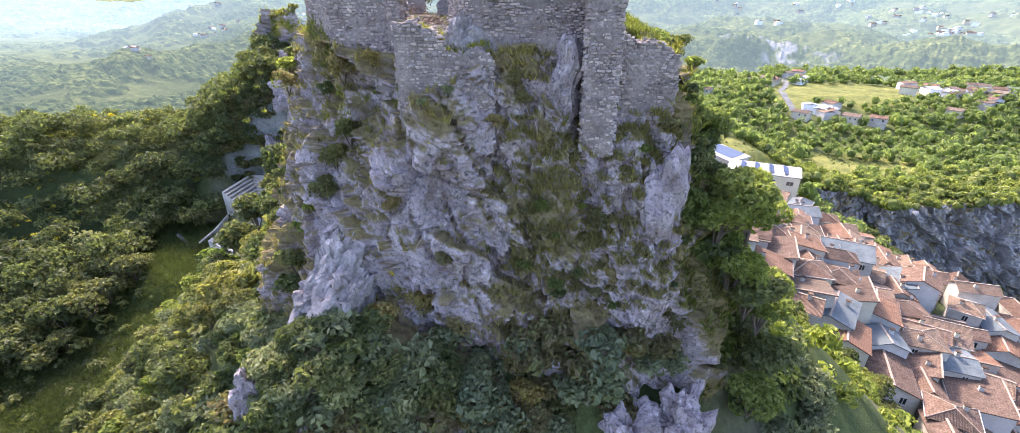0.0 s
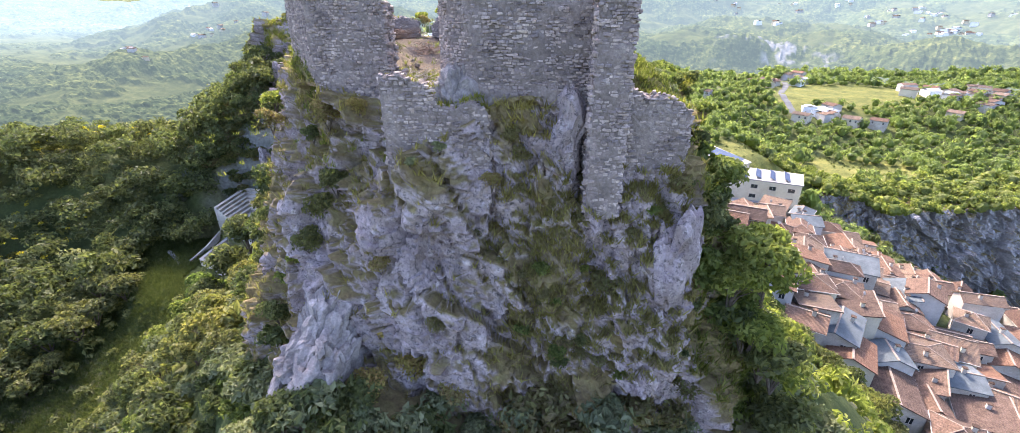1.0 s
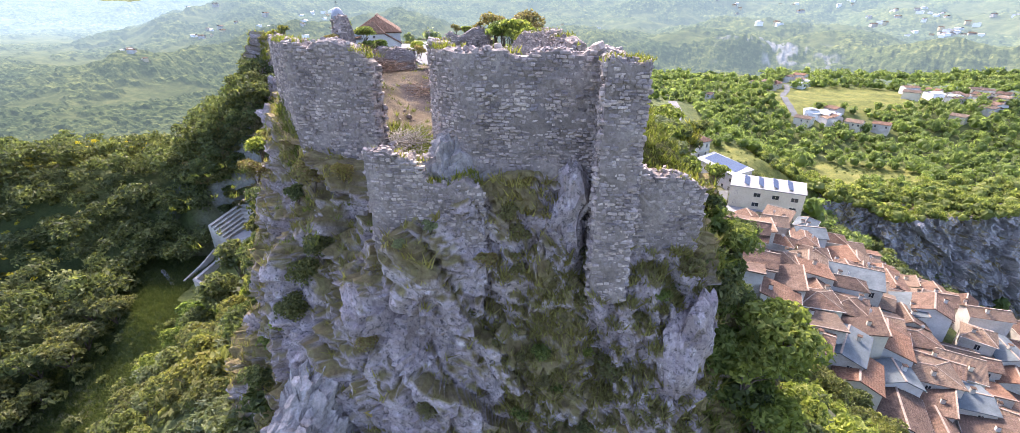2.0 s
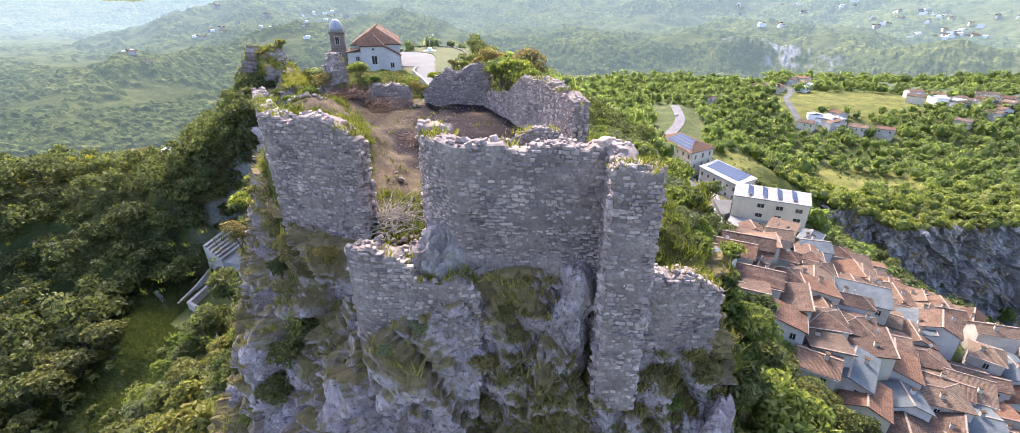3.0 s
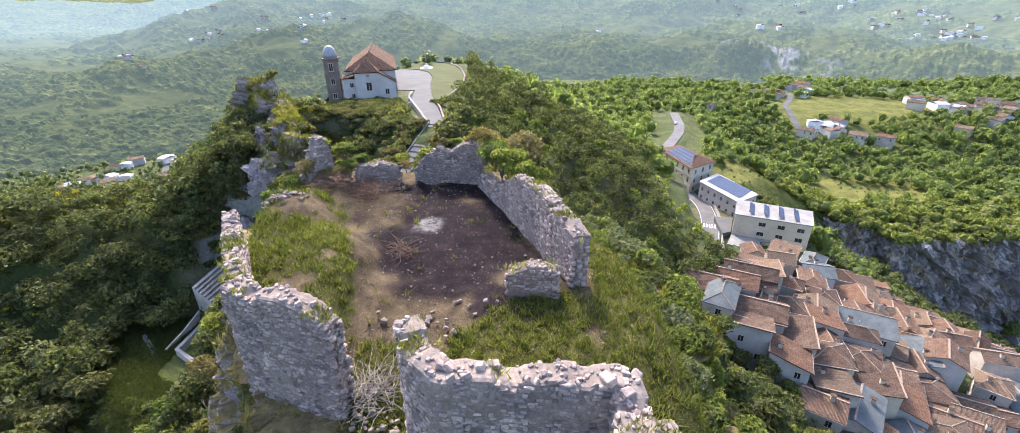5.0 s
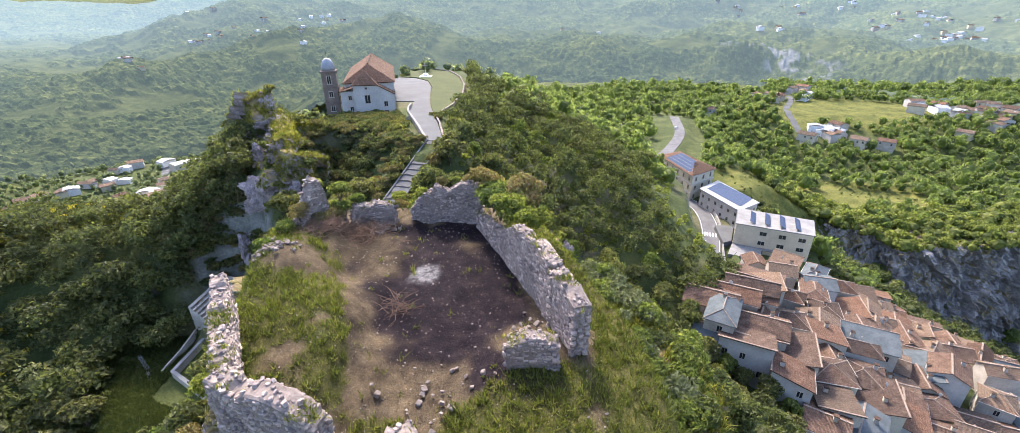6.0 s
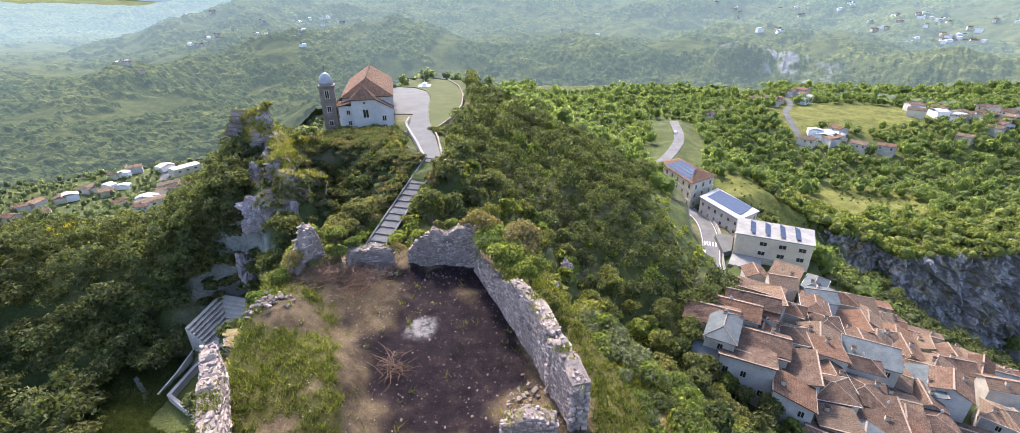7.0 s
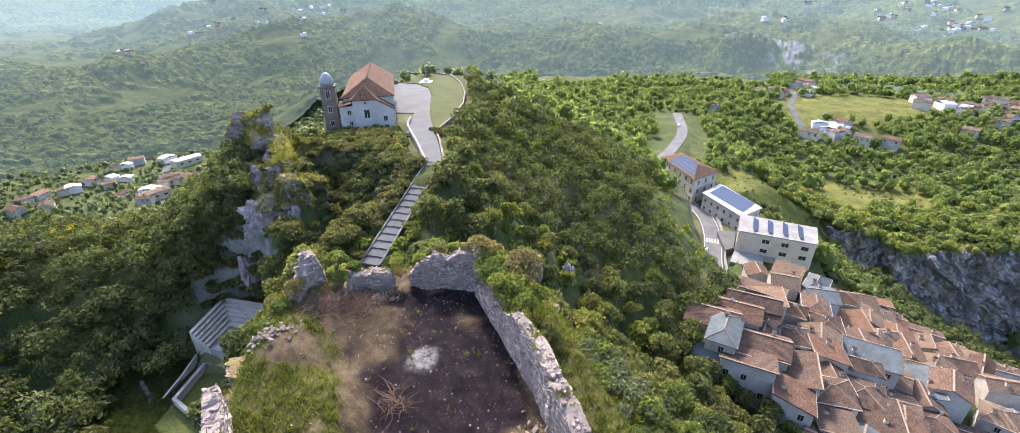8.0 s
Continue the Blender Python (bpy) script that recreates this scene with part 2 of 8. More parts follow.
def mesh(name, verts, faces, mat, smooth=False, uvs=None):
    me = bpy.data.meshes.new(name)
    verts, faces = np.asarray(verts, dtype=np.float32), np.asarray(faces, dtype=np.int32)
    k = faces.shape[1]
    me.vertices.add(len(verts)), me.loops.add(faces.size), me.polygons.add(len(faces))
    me.vertices.foreach_set("co", verts.ravel())
    me.loops.foreach_set("vertex_index", faces.ravel())
    me.polygons.foreach_set("loop_start", np.arange(0, faces.size, k, dtype=np.int32))
    me.polygons.foreach_set("use_smooth", np.full(len(faces), smooth))
    if uvs is not None:
        me.uv_layers.new(name="UVMap").data.foreach_set("uv", np.asarray(uvs, dtype=np.float32).ravel())
    me.materials.append(mat)
    me.update(calc_edges=True)
    return me


def part(name, data, parent, label="", m=None):
    """Links a mesh, or a bmesh, as one part under its thing."""
    ob = new(name, data)
    ob.parent = parent
    if m is not None:
        ob.matrix_basis = m
    return tagged(ob, label)


def thing(name, m, label, category, group="", kind=""):
    ob = new(name)
    ob.empty_display_size = 0.2
    ob.matrix_basis = m
    return tagged(ob, label, category, group, kind)


def bm_mesh(name, bm, mat, smooth=False):
    me = bpy.data.meshes.new(name)
    bm.normal_update()
    bm.to_mesh(me)
    bm.free()
    me.materials.append(mat)
    for p in me.polygons:
        p.use_smooth = smooth
    return me


def box_mesh(name, x0, x1, y0, y1, z0, z1, mat, bevel=0.0):
    bm = bmesh.new()
    bmesh.ops.create_cube(bm, size=1, matrix=Matrix.Translation(((x0 + x1) / 2, (y0 + y1) / 2, (z0 + z1) / 2)) @ Matrix.Diagonal((x1 - x0, y1 - y0, z1 - z0, 1)))
    if bevel:
        bmesh.ops.bevel(bm, geom=bm.edges[:], offset=bevel, segments=1, affect="EDGES")
    return bm_mesh(name, bm, mat)


def tubes(name, runs, mat, sides=5):
    """Tapered round limbs; each run is a list of (point, radius)."""
    V, F = [], []
    for run in runs:
        base = len(V)
        for i, (p, r) in enumerate(run):
            a, b = Vector(run[max(i - 1, 0)][0]), Vector(run[min(i + 1, len(run) - 1)][0])
            q = (b - a).to_track_quat("Z", "Y")
            for s in range(sides):
                t = 2 * math.pi * s / sides
                V.append(Vector(p) + q @ Vector((r * math.cos(t), r * math.sin(t), 0)))
        for i in range(len(run) - 1):
            for s in range(sides):
                k, j = base + i * sides + s, base + i * sides + (s + 1) % sides
                F.append((k, j, j + sides, k + sides))
    return mesh(name, [tuple(v) for v in V], F, mat, True)


_tab = np.random.default_rng(11).random((64, 64, 64)).astype(np.float32)


def vnoise(x, y, z=0.0):
    """Smooth value noise in -1..1 for arrays."""
    x, y, z = np.broadcast_arrays(np.asarray(x, float), np.asarray(y, float), np.asarray(z, float))
    i, j, k = np.floor(x).astype(int), np.floor(y).astype(int), np.floor(z).astype(int)
    u, v, w = x - i, y - j, z - k
    u, v, w = u * u * (3 - 2 * u), v * v * (3 - 2 * v), w * w * (3 - 2 * w)
    out = 0
    for a in (0, 1):
        for b in (0, 1):
            for c in (0, 1):
                out = out + _tab[(i + a) % 64, (j + b) % 64, (k + c) % 64] * (u if a else 1 - u) * (v if b else 1 - v) * (w if c else 1 - w)
    return out * 2 - 1


def fbm(x, y, z=0.0, octaves=4, gain=0.5):
    s, a = 0, 1.0
    for o in range(octaves):
        s = s + a * vnoise(x * 2.03 ** o + 17.3 * o, y * 2.03 ** o + 5.1 * o, z * 2.03 ** o + 9.7 * o)
        a *= gain
    return s


def step(a, b, x):
    t = np.clip((x - a) / (b - a), 0, 1)
    return t * t * (3 - 2 * t)


# ---- shape of the land ----
def ridge(X, Y, pts):
    """Height of a ridge along a line; each point: x, y, height, half width, slope to the left, slope to the right."""
    best = np.full(np.shape(X), -1e3)
    for p, q in zip(pts[:-1], pts[1:]):
        dx, dy = q[0] - p[0], q[1] - p[1]
        t = np.clip(((X - p[0]) * dx + (Y - p[1]) * dy) / (dx * dx + dy * dy), 0, 1)
        ex, ey = X - p[0] - t * dx, Y - p[1] - t * dy
        right = dx * ey - dy * ex < 0
        h, w, sl, sr = (p[i] + t * (q[i] - p[i]) for i in (2, 3, 4, 5))
        d = np.maximum(np.hypot(ex, ey) - w, 0)
        best = np.maximum(best, h - np.where(right, sr, sl) * (np.sqrt(d * d + 2.0) - 1.414))
    return best


def smax(a, b, k):
    h = np.clip(0.5 + 0.5 * (a - b) / k, 0, 1)
    return b + (a - b) * h + k * h * (1 - h)


SPINE = [(1, 33, 89, 9, 1.0, 1.0), (-4, 44, 90, 8, 1.0, 1.0), (-9, 54, 89, 4, .95, 1.0), (-17, 67, 86.3, 3.5, .8, 1.0), (-12.2, 88, 92.0, 3, .8, 1.02),
         (-22, 106, 93, 8, .8, .86), (-24, 140, 93, 10, 1.0, .5), (-22, 172, 93, 8, 1.0, .5), (-5, 225, 60, 15, .8, .4), (20, 290, 44, 30, .3, .3)]
CORE = [(1.5, 27, 97.4, 3.0, 3, 3), (-4.5, 42, 98.3, 4.5, 3, 3), (-8, 47, 96, 4, 2.5, 2.5), (-9, 52, 90, 3, 1.5, 1.5)]
SPUR = [(-31, 106, 92.5, 4, 1.3, .8), (-40, 96, 93.5, 1.5, 1.5, .8), (-36, 88, 92, 1.5, 1.6, 1.0), (-33, 84, 90, 1.0, 1.6, 1.1)]
WEST = [(-42, 94, 80, 3, .7, .5), (-60, 88, 76.5, 3, .7, .5), (-78, 85, 77.5, 4, .7, .5), (-100, 80, 76.5, 4, .7, .5), (-130, 66, 72, 6, .6, .5), (-145, 40, 64, 8, .5, .5), (-150, 0, 55, 10, .4, .5)]
GORGE = [(122, 178, -24, 3, .8, .4), (146, 165, 2, 8, 1.3, .6), (178, 149, 12, 9, 1.3, .6), (250, 137, 16, 9, 1.3, .5)]


WEST_SPURS = [[(-196, 845, 96, 10, .32, .3), (-325, 790, 74, 8, .34, .32), (-415, 720, 52, 8, .36, .32), (-460, 610, 44, 8, .36, .3), (-490, 545, 24, 8, .32, .3), (-530, 500, -4, 8, .3, .3)],
              [(-470, 1200, 142, 12, .3, .28), (-545, 1085, 122, 10, .32, .3), (-615, 1040, 84, 10, .34, .3), (-700, 985, 42, 10, .34, .3), (-795, 910, 8, 10, .3, .3), (-870, 850, -30, 10, .3, .3)],
              [(-640, 1560, 175, 20, .3, .3), (-300, 1480, 168, 20, .3, .3), (60, 1480, 165, 20, .3, .3), (500, 1500, 160, 20, .3, .3)],
              [(-900, 1700, 190, 20, .3, .3), (-1000, 1525, 132, 20, .3, .3), (-1095, 1450, 70, 20, .32, .3), (-1180, 1400, 18, 20, .3, .3), (-1290, 1330, -50, 20, .3, .3)]]


def hills(X, Y):
    """The hillsides across the valley: a dip behind the plateau, a steep wooded scarp, then long slopes; three spurs fall away to the west."""
    low = valley_floor(X, Y)
    R = np.hypot(X, Y - 17)
    roll = fbm(X / 210, Y / 210, 1.0, 4)
    east = 45 - 30 * step(470, 590, R) + (38 + 10 * fbm(X / 120, Y / 120, 6.0, 3)) * step(615, 715, R + 30 * fbm(X / 160, Y / 90, 3.0, 3)) + 0.062 * np.maximum(R - 690, 0) + 0.16 * np.maximum(R - 1250, 0) + 0.3 * np.maximum(R - 1900, 0)
    east = east + roll * 26 * step(640, 900, R) + fbm(X / 60, Y / 60, 2.0, 3) * 7 * step(620, 700, R)
    z = low + (east - low) * step(-0.62, -0.3, X / np.maximum(Y, 50)) * step(-420, -150, X)
    for spur in WEST_SPURS:
        z = smax(z, ridge(X, Y, spur) + 9 * fbm(X / 70, Y / 70, 4.0, 4), 10)
    return z


def valley_floor(X, Y):
    return -6 + 0.02 * (Y - 300) + 0.06 * np.maximum(-X - 260, 0) + fbm(X / 90, Y / 90, 4.0, 3) * 5


def town_slope(X, Y):
    return 54.5 - 0.3 * (X - 38) - 0.008 * np.clip(X - 40, -20, 80) * np.clip(85 - Y, 0, 60)


def land(X, Y):
    X, Y = np.asarray(X, float), np.asarray(Y, float)
    floor_left = valley_floor(X, Y)
    # shelf of the road and field, town slope, gorge and plateau on the right
    shelf = 44 - 18 * step(105, 150, X) * (1 - step(235, 350, Y)) + fbm(X / 60, Y / 60, 2.0, 3) * 2.0
    shelf = np.where(Y > 400, 45, shelf)
    town = np.maximum(town_slope(X, Y), -20)
    right = town + (shelf - town) * step(116, 140, Y + 0.1 * (X - 60))
    right = np.minimum(right, 58)
    right = np.minimum(right, -ridge(X, Y, GORGE))
    near = right + (np.minimum(floor_left, right) - right) * step(-20, -150, X)
    bowl = 60 + 0.25 * (Y - 45)
    near = np.where(Y < 110, near + (np.minimum(bowl, 66) - near) * step(5, -30, X) * (1 - step(85, 110, Y)), near)
    out = step(430, 520, Y + 0.35 * np.maximum(-X, 0))
    z = near + (hills(X, Y) - 14 * step(0.3, 1.0, out) - near) * out
    z = smax(z, ridge(X, Y, WEST), 4)
    z = smax(z, ridge(X, Y, SPINE), 3)
    z = smax(z, ridge(X, Y, SPUR), 1.5)
    z = smax(z, ridge(X, Y, CORE), 1.0)
    z = z + fbm(X / 9, Y / 9, 3.0, 3) * 0.7 + fbm(X / 3, Y / 3, 8.0, 2) * 0.18
    # levelled places: chapel yard, terrace and theatre below the castle, road and building plots
    flat = step(6, 2.5, yard_gap(X, Y))
    z = z + (92.9 - z) * flat
    ramp_bed = step(4.5, 2.6, line_gap(X, Y, [(-11.8, 89.5), (-16.5, 107)]))
    z = z + (92.7 - z) * ramp_bed
    terrace = step(13.5, 9.5, np.hypot((X + 44.5), (Y - 65.5) * 0.85))
    z = z + (65.9 - z) * terrace
    th = step(7.5, 5.5, np.hypot(X + 44, Y - 76.5))
    z = z + (69.4 - z) * th
    rd = step(9, 5, road_gap(X, Y))
    z = z + (45.2 - z) * rd
    plot = step(6, 2, np.maximum(line_gap(X, Y, [(71, 190), (80, 166), (82, 142)]) - 11, 0))
    z = z + (44.6 - z) * plot * (1 - rd)
    tr = step(13, 8, line_gap(X, Y, [(66, 134), (72, 131.5), (77, 129)]))
    z = z + (44.4 - z) * tr * (1 - rd)
    return z


YARD = [(-27, 106), (-25, 124), (-27, 150), (-20, 168)]


def line_gap(X, Y, line):
    best = np.full(np.shape(X), 1e3)
    for p, q in zip(line[:-1], line[1:]):
        dx, dy = q[0] - p[0], q[1] - p[1]
        t = np.clip(((X - p[0]) * dx + (Y - p[1]) * dy) / (dx * dx + dy * dy), 0, 1)
        best = np.minimum(best, np.hypot(X - p[0] - t * dx, Y - p[1] - t * dy))
    return best


def yard_gap(X, Y):
    return np.maximum(line_gap(X, Y, YARD) - 7, 0)


ROAD = [(110, 318), (98, 272), (82, 241), (66, 216), (61.5, 198), (66, 182), (70, 168), (66.5, 148), (61, 134), (58, 122), (61, 108)]


def road_gap(X, Y):
    return line_gap(X, Y, ROAD)


def height(x, y):
    return float(land(np.array([x]), np.array([y]))[0])


HOLLOW = [(96, 200), (118, 200), (145, 216), (165, 228), (192, 224)]
MEADOW = [(-54.5, 34), (-53, 41), (-50, 48), (-47.5, 53), (-46.5, 60)]


def ground_sheet():
    n = 460
    u = np.linspace(-1, 1, n)
    ax, ay = 15 + 36 * np.sinh(5.5 * u), 80 + 36 * np.sinh(5.5 * u)
    X, Y = np.meshgrid(ax, ay)
    Z = land(X, Y)
    i = np.arange(n * n).reshape(n, n)
    F = np.stack([i[:-1, :-1], i[:-1, 1:], i[1:, 1:], i[1:, :-1]], -1).reshape(-1, 4)
    me = mesh("ground", np.stack([X, Y, Z], -1).reshape(-1, 3), F, M_GROUND, True)
    gy, gx = np.gradient(Z)
    gx, gy = gx / np.gradient(ax)[None, :], gy / np.gradient(ay)[:, None]
    rock = 0.7 * step(2.2, 3.2, np.hypot(gx, gy) + 0.35 * fbm(X / 5, Y / 5, 6.0, 3)) * step(0, 40, 400 - np.hypot(X, Y))
    meadow = 0.2 * step(6.5, 3.5, line_gap(X, Y, MEADOW))
    meadow = np.maximum(meadow, 0.3 * step(0.05, 0.3, fbm(X / 70, Y / 45, 5.0, 3)) * step(150, 230, Y) * step(20, 90, X))
    meadow = np.maximum(meadow, step(26, 16, line_gap(X, Y, HOLLOW)))
    meadow = np.maximum(meadow, step(60, 45, np.hypot((X - 235) * 0.7, (Y - 345) * 1.3)))
    meadow = np.maximum(meadow, step(0.15, 0.4, fbm(X / 110, Y / 60, 15.0, 3)) * step(430, 520, np.hypot(X, Y)) * 0.8)
    meadow = np.maximum(meadow, 0.3 * step(13, 9, np.hypot(X + 45.5, (Y - 67) * 0.8)))
    soil = step(0.3, 0.6, fbm(X / 14, Y / 14, 7.0, 3) + 0.3 * fbm(X / 3, Y / 3, 2.0, 2)) * (0.35 - 0.25 * meadow) * step(300, 200, np.hypot(X, Y))
    me.color_attributes.new("cover", "FLOAT_COLOR", "POINT")
    me.color_attributes["cover"].data.foreach_set("color", np.stack([meadow, soil, rock, np.ones_like(rock)], -1).astype(np.float32).ravel())
    return tagged(new("ground", me), "grassy hillsides and valley of scrub, meadow and bare soil", "ground", kind="structure")


ground_sheet()


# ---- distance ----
def distant(name, haze_near, haze_far, strength):
    """Far hillside: woods, fields and rock, with haze painted in as emission."""
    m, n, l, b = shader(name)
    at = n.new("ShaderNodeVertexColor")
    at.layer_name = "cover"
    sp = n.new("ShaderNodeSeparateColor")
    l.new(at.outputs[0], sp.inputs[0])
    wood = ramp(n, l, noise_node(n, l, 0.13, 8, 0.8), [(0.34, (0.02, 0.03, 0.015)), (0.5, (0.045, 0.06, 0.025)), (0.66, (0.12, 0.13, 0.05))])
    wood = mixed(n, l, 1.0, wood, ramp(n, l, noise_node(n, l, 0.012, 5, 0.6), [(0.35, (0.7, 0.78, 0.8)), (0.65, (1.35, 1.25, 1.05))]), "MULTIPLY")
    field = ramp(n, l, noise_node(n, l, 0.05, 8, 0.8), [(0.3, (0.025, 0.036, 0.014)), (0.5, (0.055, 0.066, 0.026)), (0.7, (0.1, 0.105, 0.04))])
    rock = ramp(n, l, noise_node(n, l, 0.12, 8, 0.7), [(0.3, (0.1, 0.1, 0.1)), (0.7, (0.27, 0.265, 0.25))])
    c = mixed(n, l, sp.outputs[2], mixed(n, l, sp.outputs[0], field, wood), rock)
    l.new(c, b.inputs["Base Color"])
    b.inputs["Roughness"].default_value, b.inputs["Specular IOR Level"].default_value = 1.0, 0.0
    l.new(mixed(n, l, sp.outputs[1], haze_near, haze_far), b.inputs["Emission Color"])
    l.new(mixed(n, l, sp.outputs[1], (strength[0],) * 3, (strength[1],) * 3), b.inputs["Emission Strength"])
    return m


def far_hills():
    az = np.radians(np.linspace(-66, 64, 640))
    rr = 455 + 2300 * np.linspace(0, 1, 360) ** 1.8
    A, R = np.meshgrid(az, rr)
    X, Y = R * np.sin(A), 30 + R * np.cos(A)
    Z = hills(X, Y)
    wood = step(-0.62, -0.22, fbm(X / 80, Y / 80, 6.0, 4) + 0.35 * fbm(X / 18, Y / 18, 2.0, 2))
    crest = np.clip(1.1 - np.abs(facets(X, Y, 0 * X, 8.0, 5)), 0, 1)
    Z = Z + wood * (2.0 + 3.2 * crest + 1.2 * fbm(X / 4, Y / 4, 1.0, 2)) - 9 * step(480, 455, R)
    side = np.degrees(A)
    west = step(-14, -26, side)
    # Painted haze: emission grows with distance, on its own curve to the west.
    haze = (0.2 + 0.2 * step(600, 1000, R) + 0.3 * step(900, 2000, R)) * (1 - west) + west * (0.06 + 0.12 * step(520, 860, R) + 0.26 * step(860, 1120, R) + 0.34 * step(1080, 1500, R))
    gx, gy = np.gradient(Z, axis=1), np.gradient(Z, axis=0) / np.gradient(rr)[:, None]
    rock = step(0.1, 0.4, fbm(X / 26, Y / 26, 8.0, 4)) * step(0.16, 0.3, gy) * step(640, 660, R) * step(735, 715, R) * step(23, 26, side) * step(37, 33, side) * step(0.0, 0.35, fbm(X / 9, Y / 9, 5.0, 3) + 0.25)
    i = np.arange(X.size).reshape(X.shape)
    F = np.stack([i[:-1, :-1], i[1:, :-1], i[1:, 1:], i[:-1, 1:]], -1).reshape(-1, 4)[:, ::-1]
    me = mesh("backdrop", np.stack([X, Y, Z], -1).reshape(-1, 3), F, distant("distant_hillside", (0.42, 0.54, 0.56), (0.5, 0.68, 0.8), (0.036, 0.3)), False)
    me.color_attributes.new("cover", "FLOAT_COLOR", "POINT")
    me.color_attributes["cover"].data.foreach_set("color", np.stack([wood, haze, rock, 0 * haze + 1], -1).astype(np.float32).ravel())
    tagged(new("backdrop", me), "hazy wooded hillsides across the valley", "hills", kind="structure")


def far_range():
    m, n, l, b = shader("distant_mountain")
    # Haze painted as pale blue emission; these mountains take no light.
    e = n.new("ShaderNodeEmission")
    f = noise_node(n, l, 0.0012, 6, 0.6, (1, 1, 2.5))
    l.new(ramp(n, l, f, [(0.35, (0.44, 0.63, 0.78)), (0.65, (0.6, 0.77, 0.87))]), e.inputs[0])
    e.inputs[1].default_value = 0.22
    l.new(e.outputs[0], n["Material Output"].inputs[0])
    a = np.linspace(radians(-100), radians(100), 160)
    V, F = [], []
    for k, t in enumerate(a):
        top = 620 + 260 * float(vnoise(t * 3, 2.0)) + 90 * float(vnoise(t * 11, 3.0))
        for r, z in ((3300, -420), (3700, top * 0.45), (4200, top)):
            V.append((r * math.sin(t), r * math.cos(t), z))
    for k in range(len(a) - 1):
        for s in (0, 1):
            F.append((3 * k + s, 3 * k + 3 + s, 3 * k + 4 + s, 3 * k + 1 + s))
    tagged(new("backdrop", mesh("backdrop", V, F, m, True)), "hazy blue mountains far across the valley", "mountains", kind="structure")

# ---- castle rock ----
# brow and foot of the rock, walked from the north-west round the front to the north-east
BROW = [(-15, 50, 97), (-15.5, 40, 98.4), (-13.2, 31.5, 98.6), (-9.2, 25.3, 98.3), (-6.4, 23.2, 98.0), (-4.8, 21.2, 97.6), (-2.8, 20.3, 97.2), (-0.8, 20.9, 98.3), (1.4, 21.0, 98.6), (3.2, 20.2, 97.6),
        (5.0, 19.9, 96.6), (7.0, 20.0, 96.4), (8.6, 23, 97.4), (8.2, 30, 98.2), (6.2, 37, 98.4), (2, 46, 98)]
FOOT = [(-22, 52, 84), (-21.5, 41, 80), (-19, 31, 78), (-16, 23.5, 78), (-13, 20, 78), (-10, 18.2, 77), (-6, 17.0, 76), (-2, 16.6, 75), (1, 16.4, 75), (4.2, 16.0, 75),
        (7, 16, 76), (10, 17.4, 76), (14, 23, 77), (15, 31, 79), (13.5, 39, 82), (8, 49, 85)]


def along(line, n):
    """n points evenly spread along a smooth curve through the line's points."""
    p = np.array(line, float)
    d = np.r_[0, np.cumsum(np.linalg.norm(np.diff(p[:, :2], axis=0), axis=1))]
    return resample(p, d, np.linspace(0, d[-1], n))


def resample(p, d, s):
    m = np.gradient(p, d, axis=0)
    i = np.clip(np.searchsorted(d, s) - 1, 0, len(d) - 2)
    h = (d[i + 1] - d[i])[:, None]
    t = ((s - d[i]) / (d[i + 1] - d[i]))[:, None]
    return (2 * t**3 - 3 * t**2 + 1) * p[i] + (t**3 - 2 * t**2 + t) * h * m[i] + (-2 * t**3 + 3 * t**2) * p[i + 1] + (t**3 - t**2) * h * m[i + 1]


def facets(x, y, z, scale, seed):
    """Blocky relief: each cell of a jittered grid stands at its own depth, tilted."""
    g = np.stack([x, y, z], -1) / scale
    base = np.floor(g).astype(int)
    bd, bv = np.full(x.shape, 9.0), np.zeros(x.shape)
    for a in (-1, 0, 1):
        for b in (-1, 0, 1):
            for c in (-1, 0, 1):
                q = base + np.array([a, b, c])
                i = (q[..., 0] * 7 + seed) % 64, (q[..., 1] * 5 + seed) % 64, (q[..., 2] * 3 + seed) % 64
                cen = q + np.stack([_tab[i], _tab[i[1], i[2], i[0]], _tab[i[2], i[0], i[1]]], -1)
                e = g - cen
                dd = (e ** 2).sum(-1)
                val = _tab[i[0], i[2], i[1]] * 2 - 1 + 0.7 * (e[..., 0] * (_tab[i[2], i[1], i[0]] - 0.5) + e[..., 2] * (_tab[i[1], i[0], i[2]] - 0.5)) * 2
                bv = np.where(dd < bd, val, bv)
                bd = np.minimum(dd, bd)
    return bv


far_hills()
far_range()


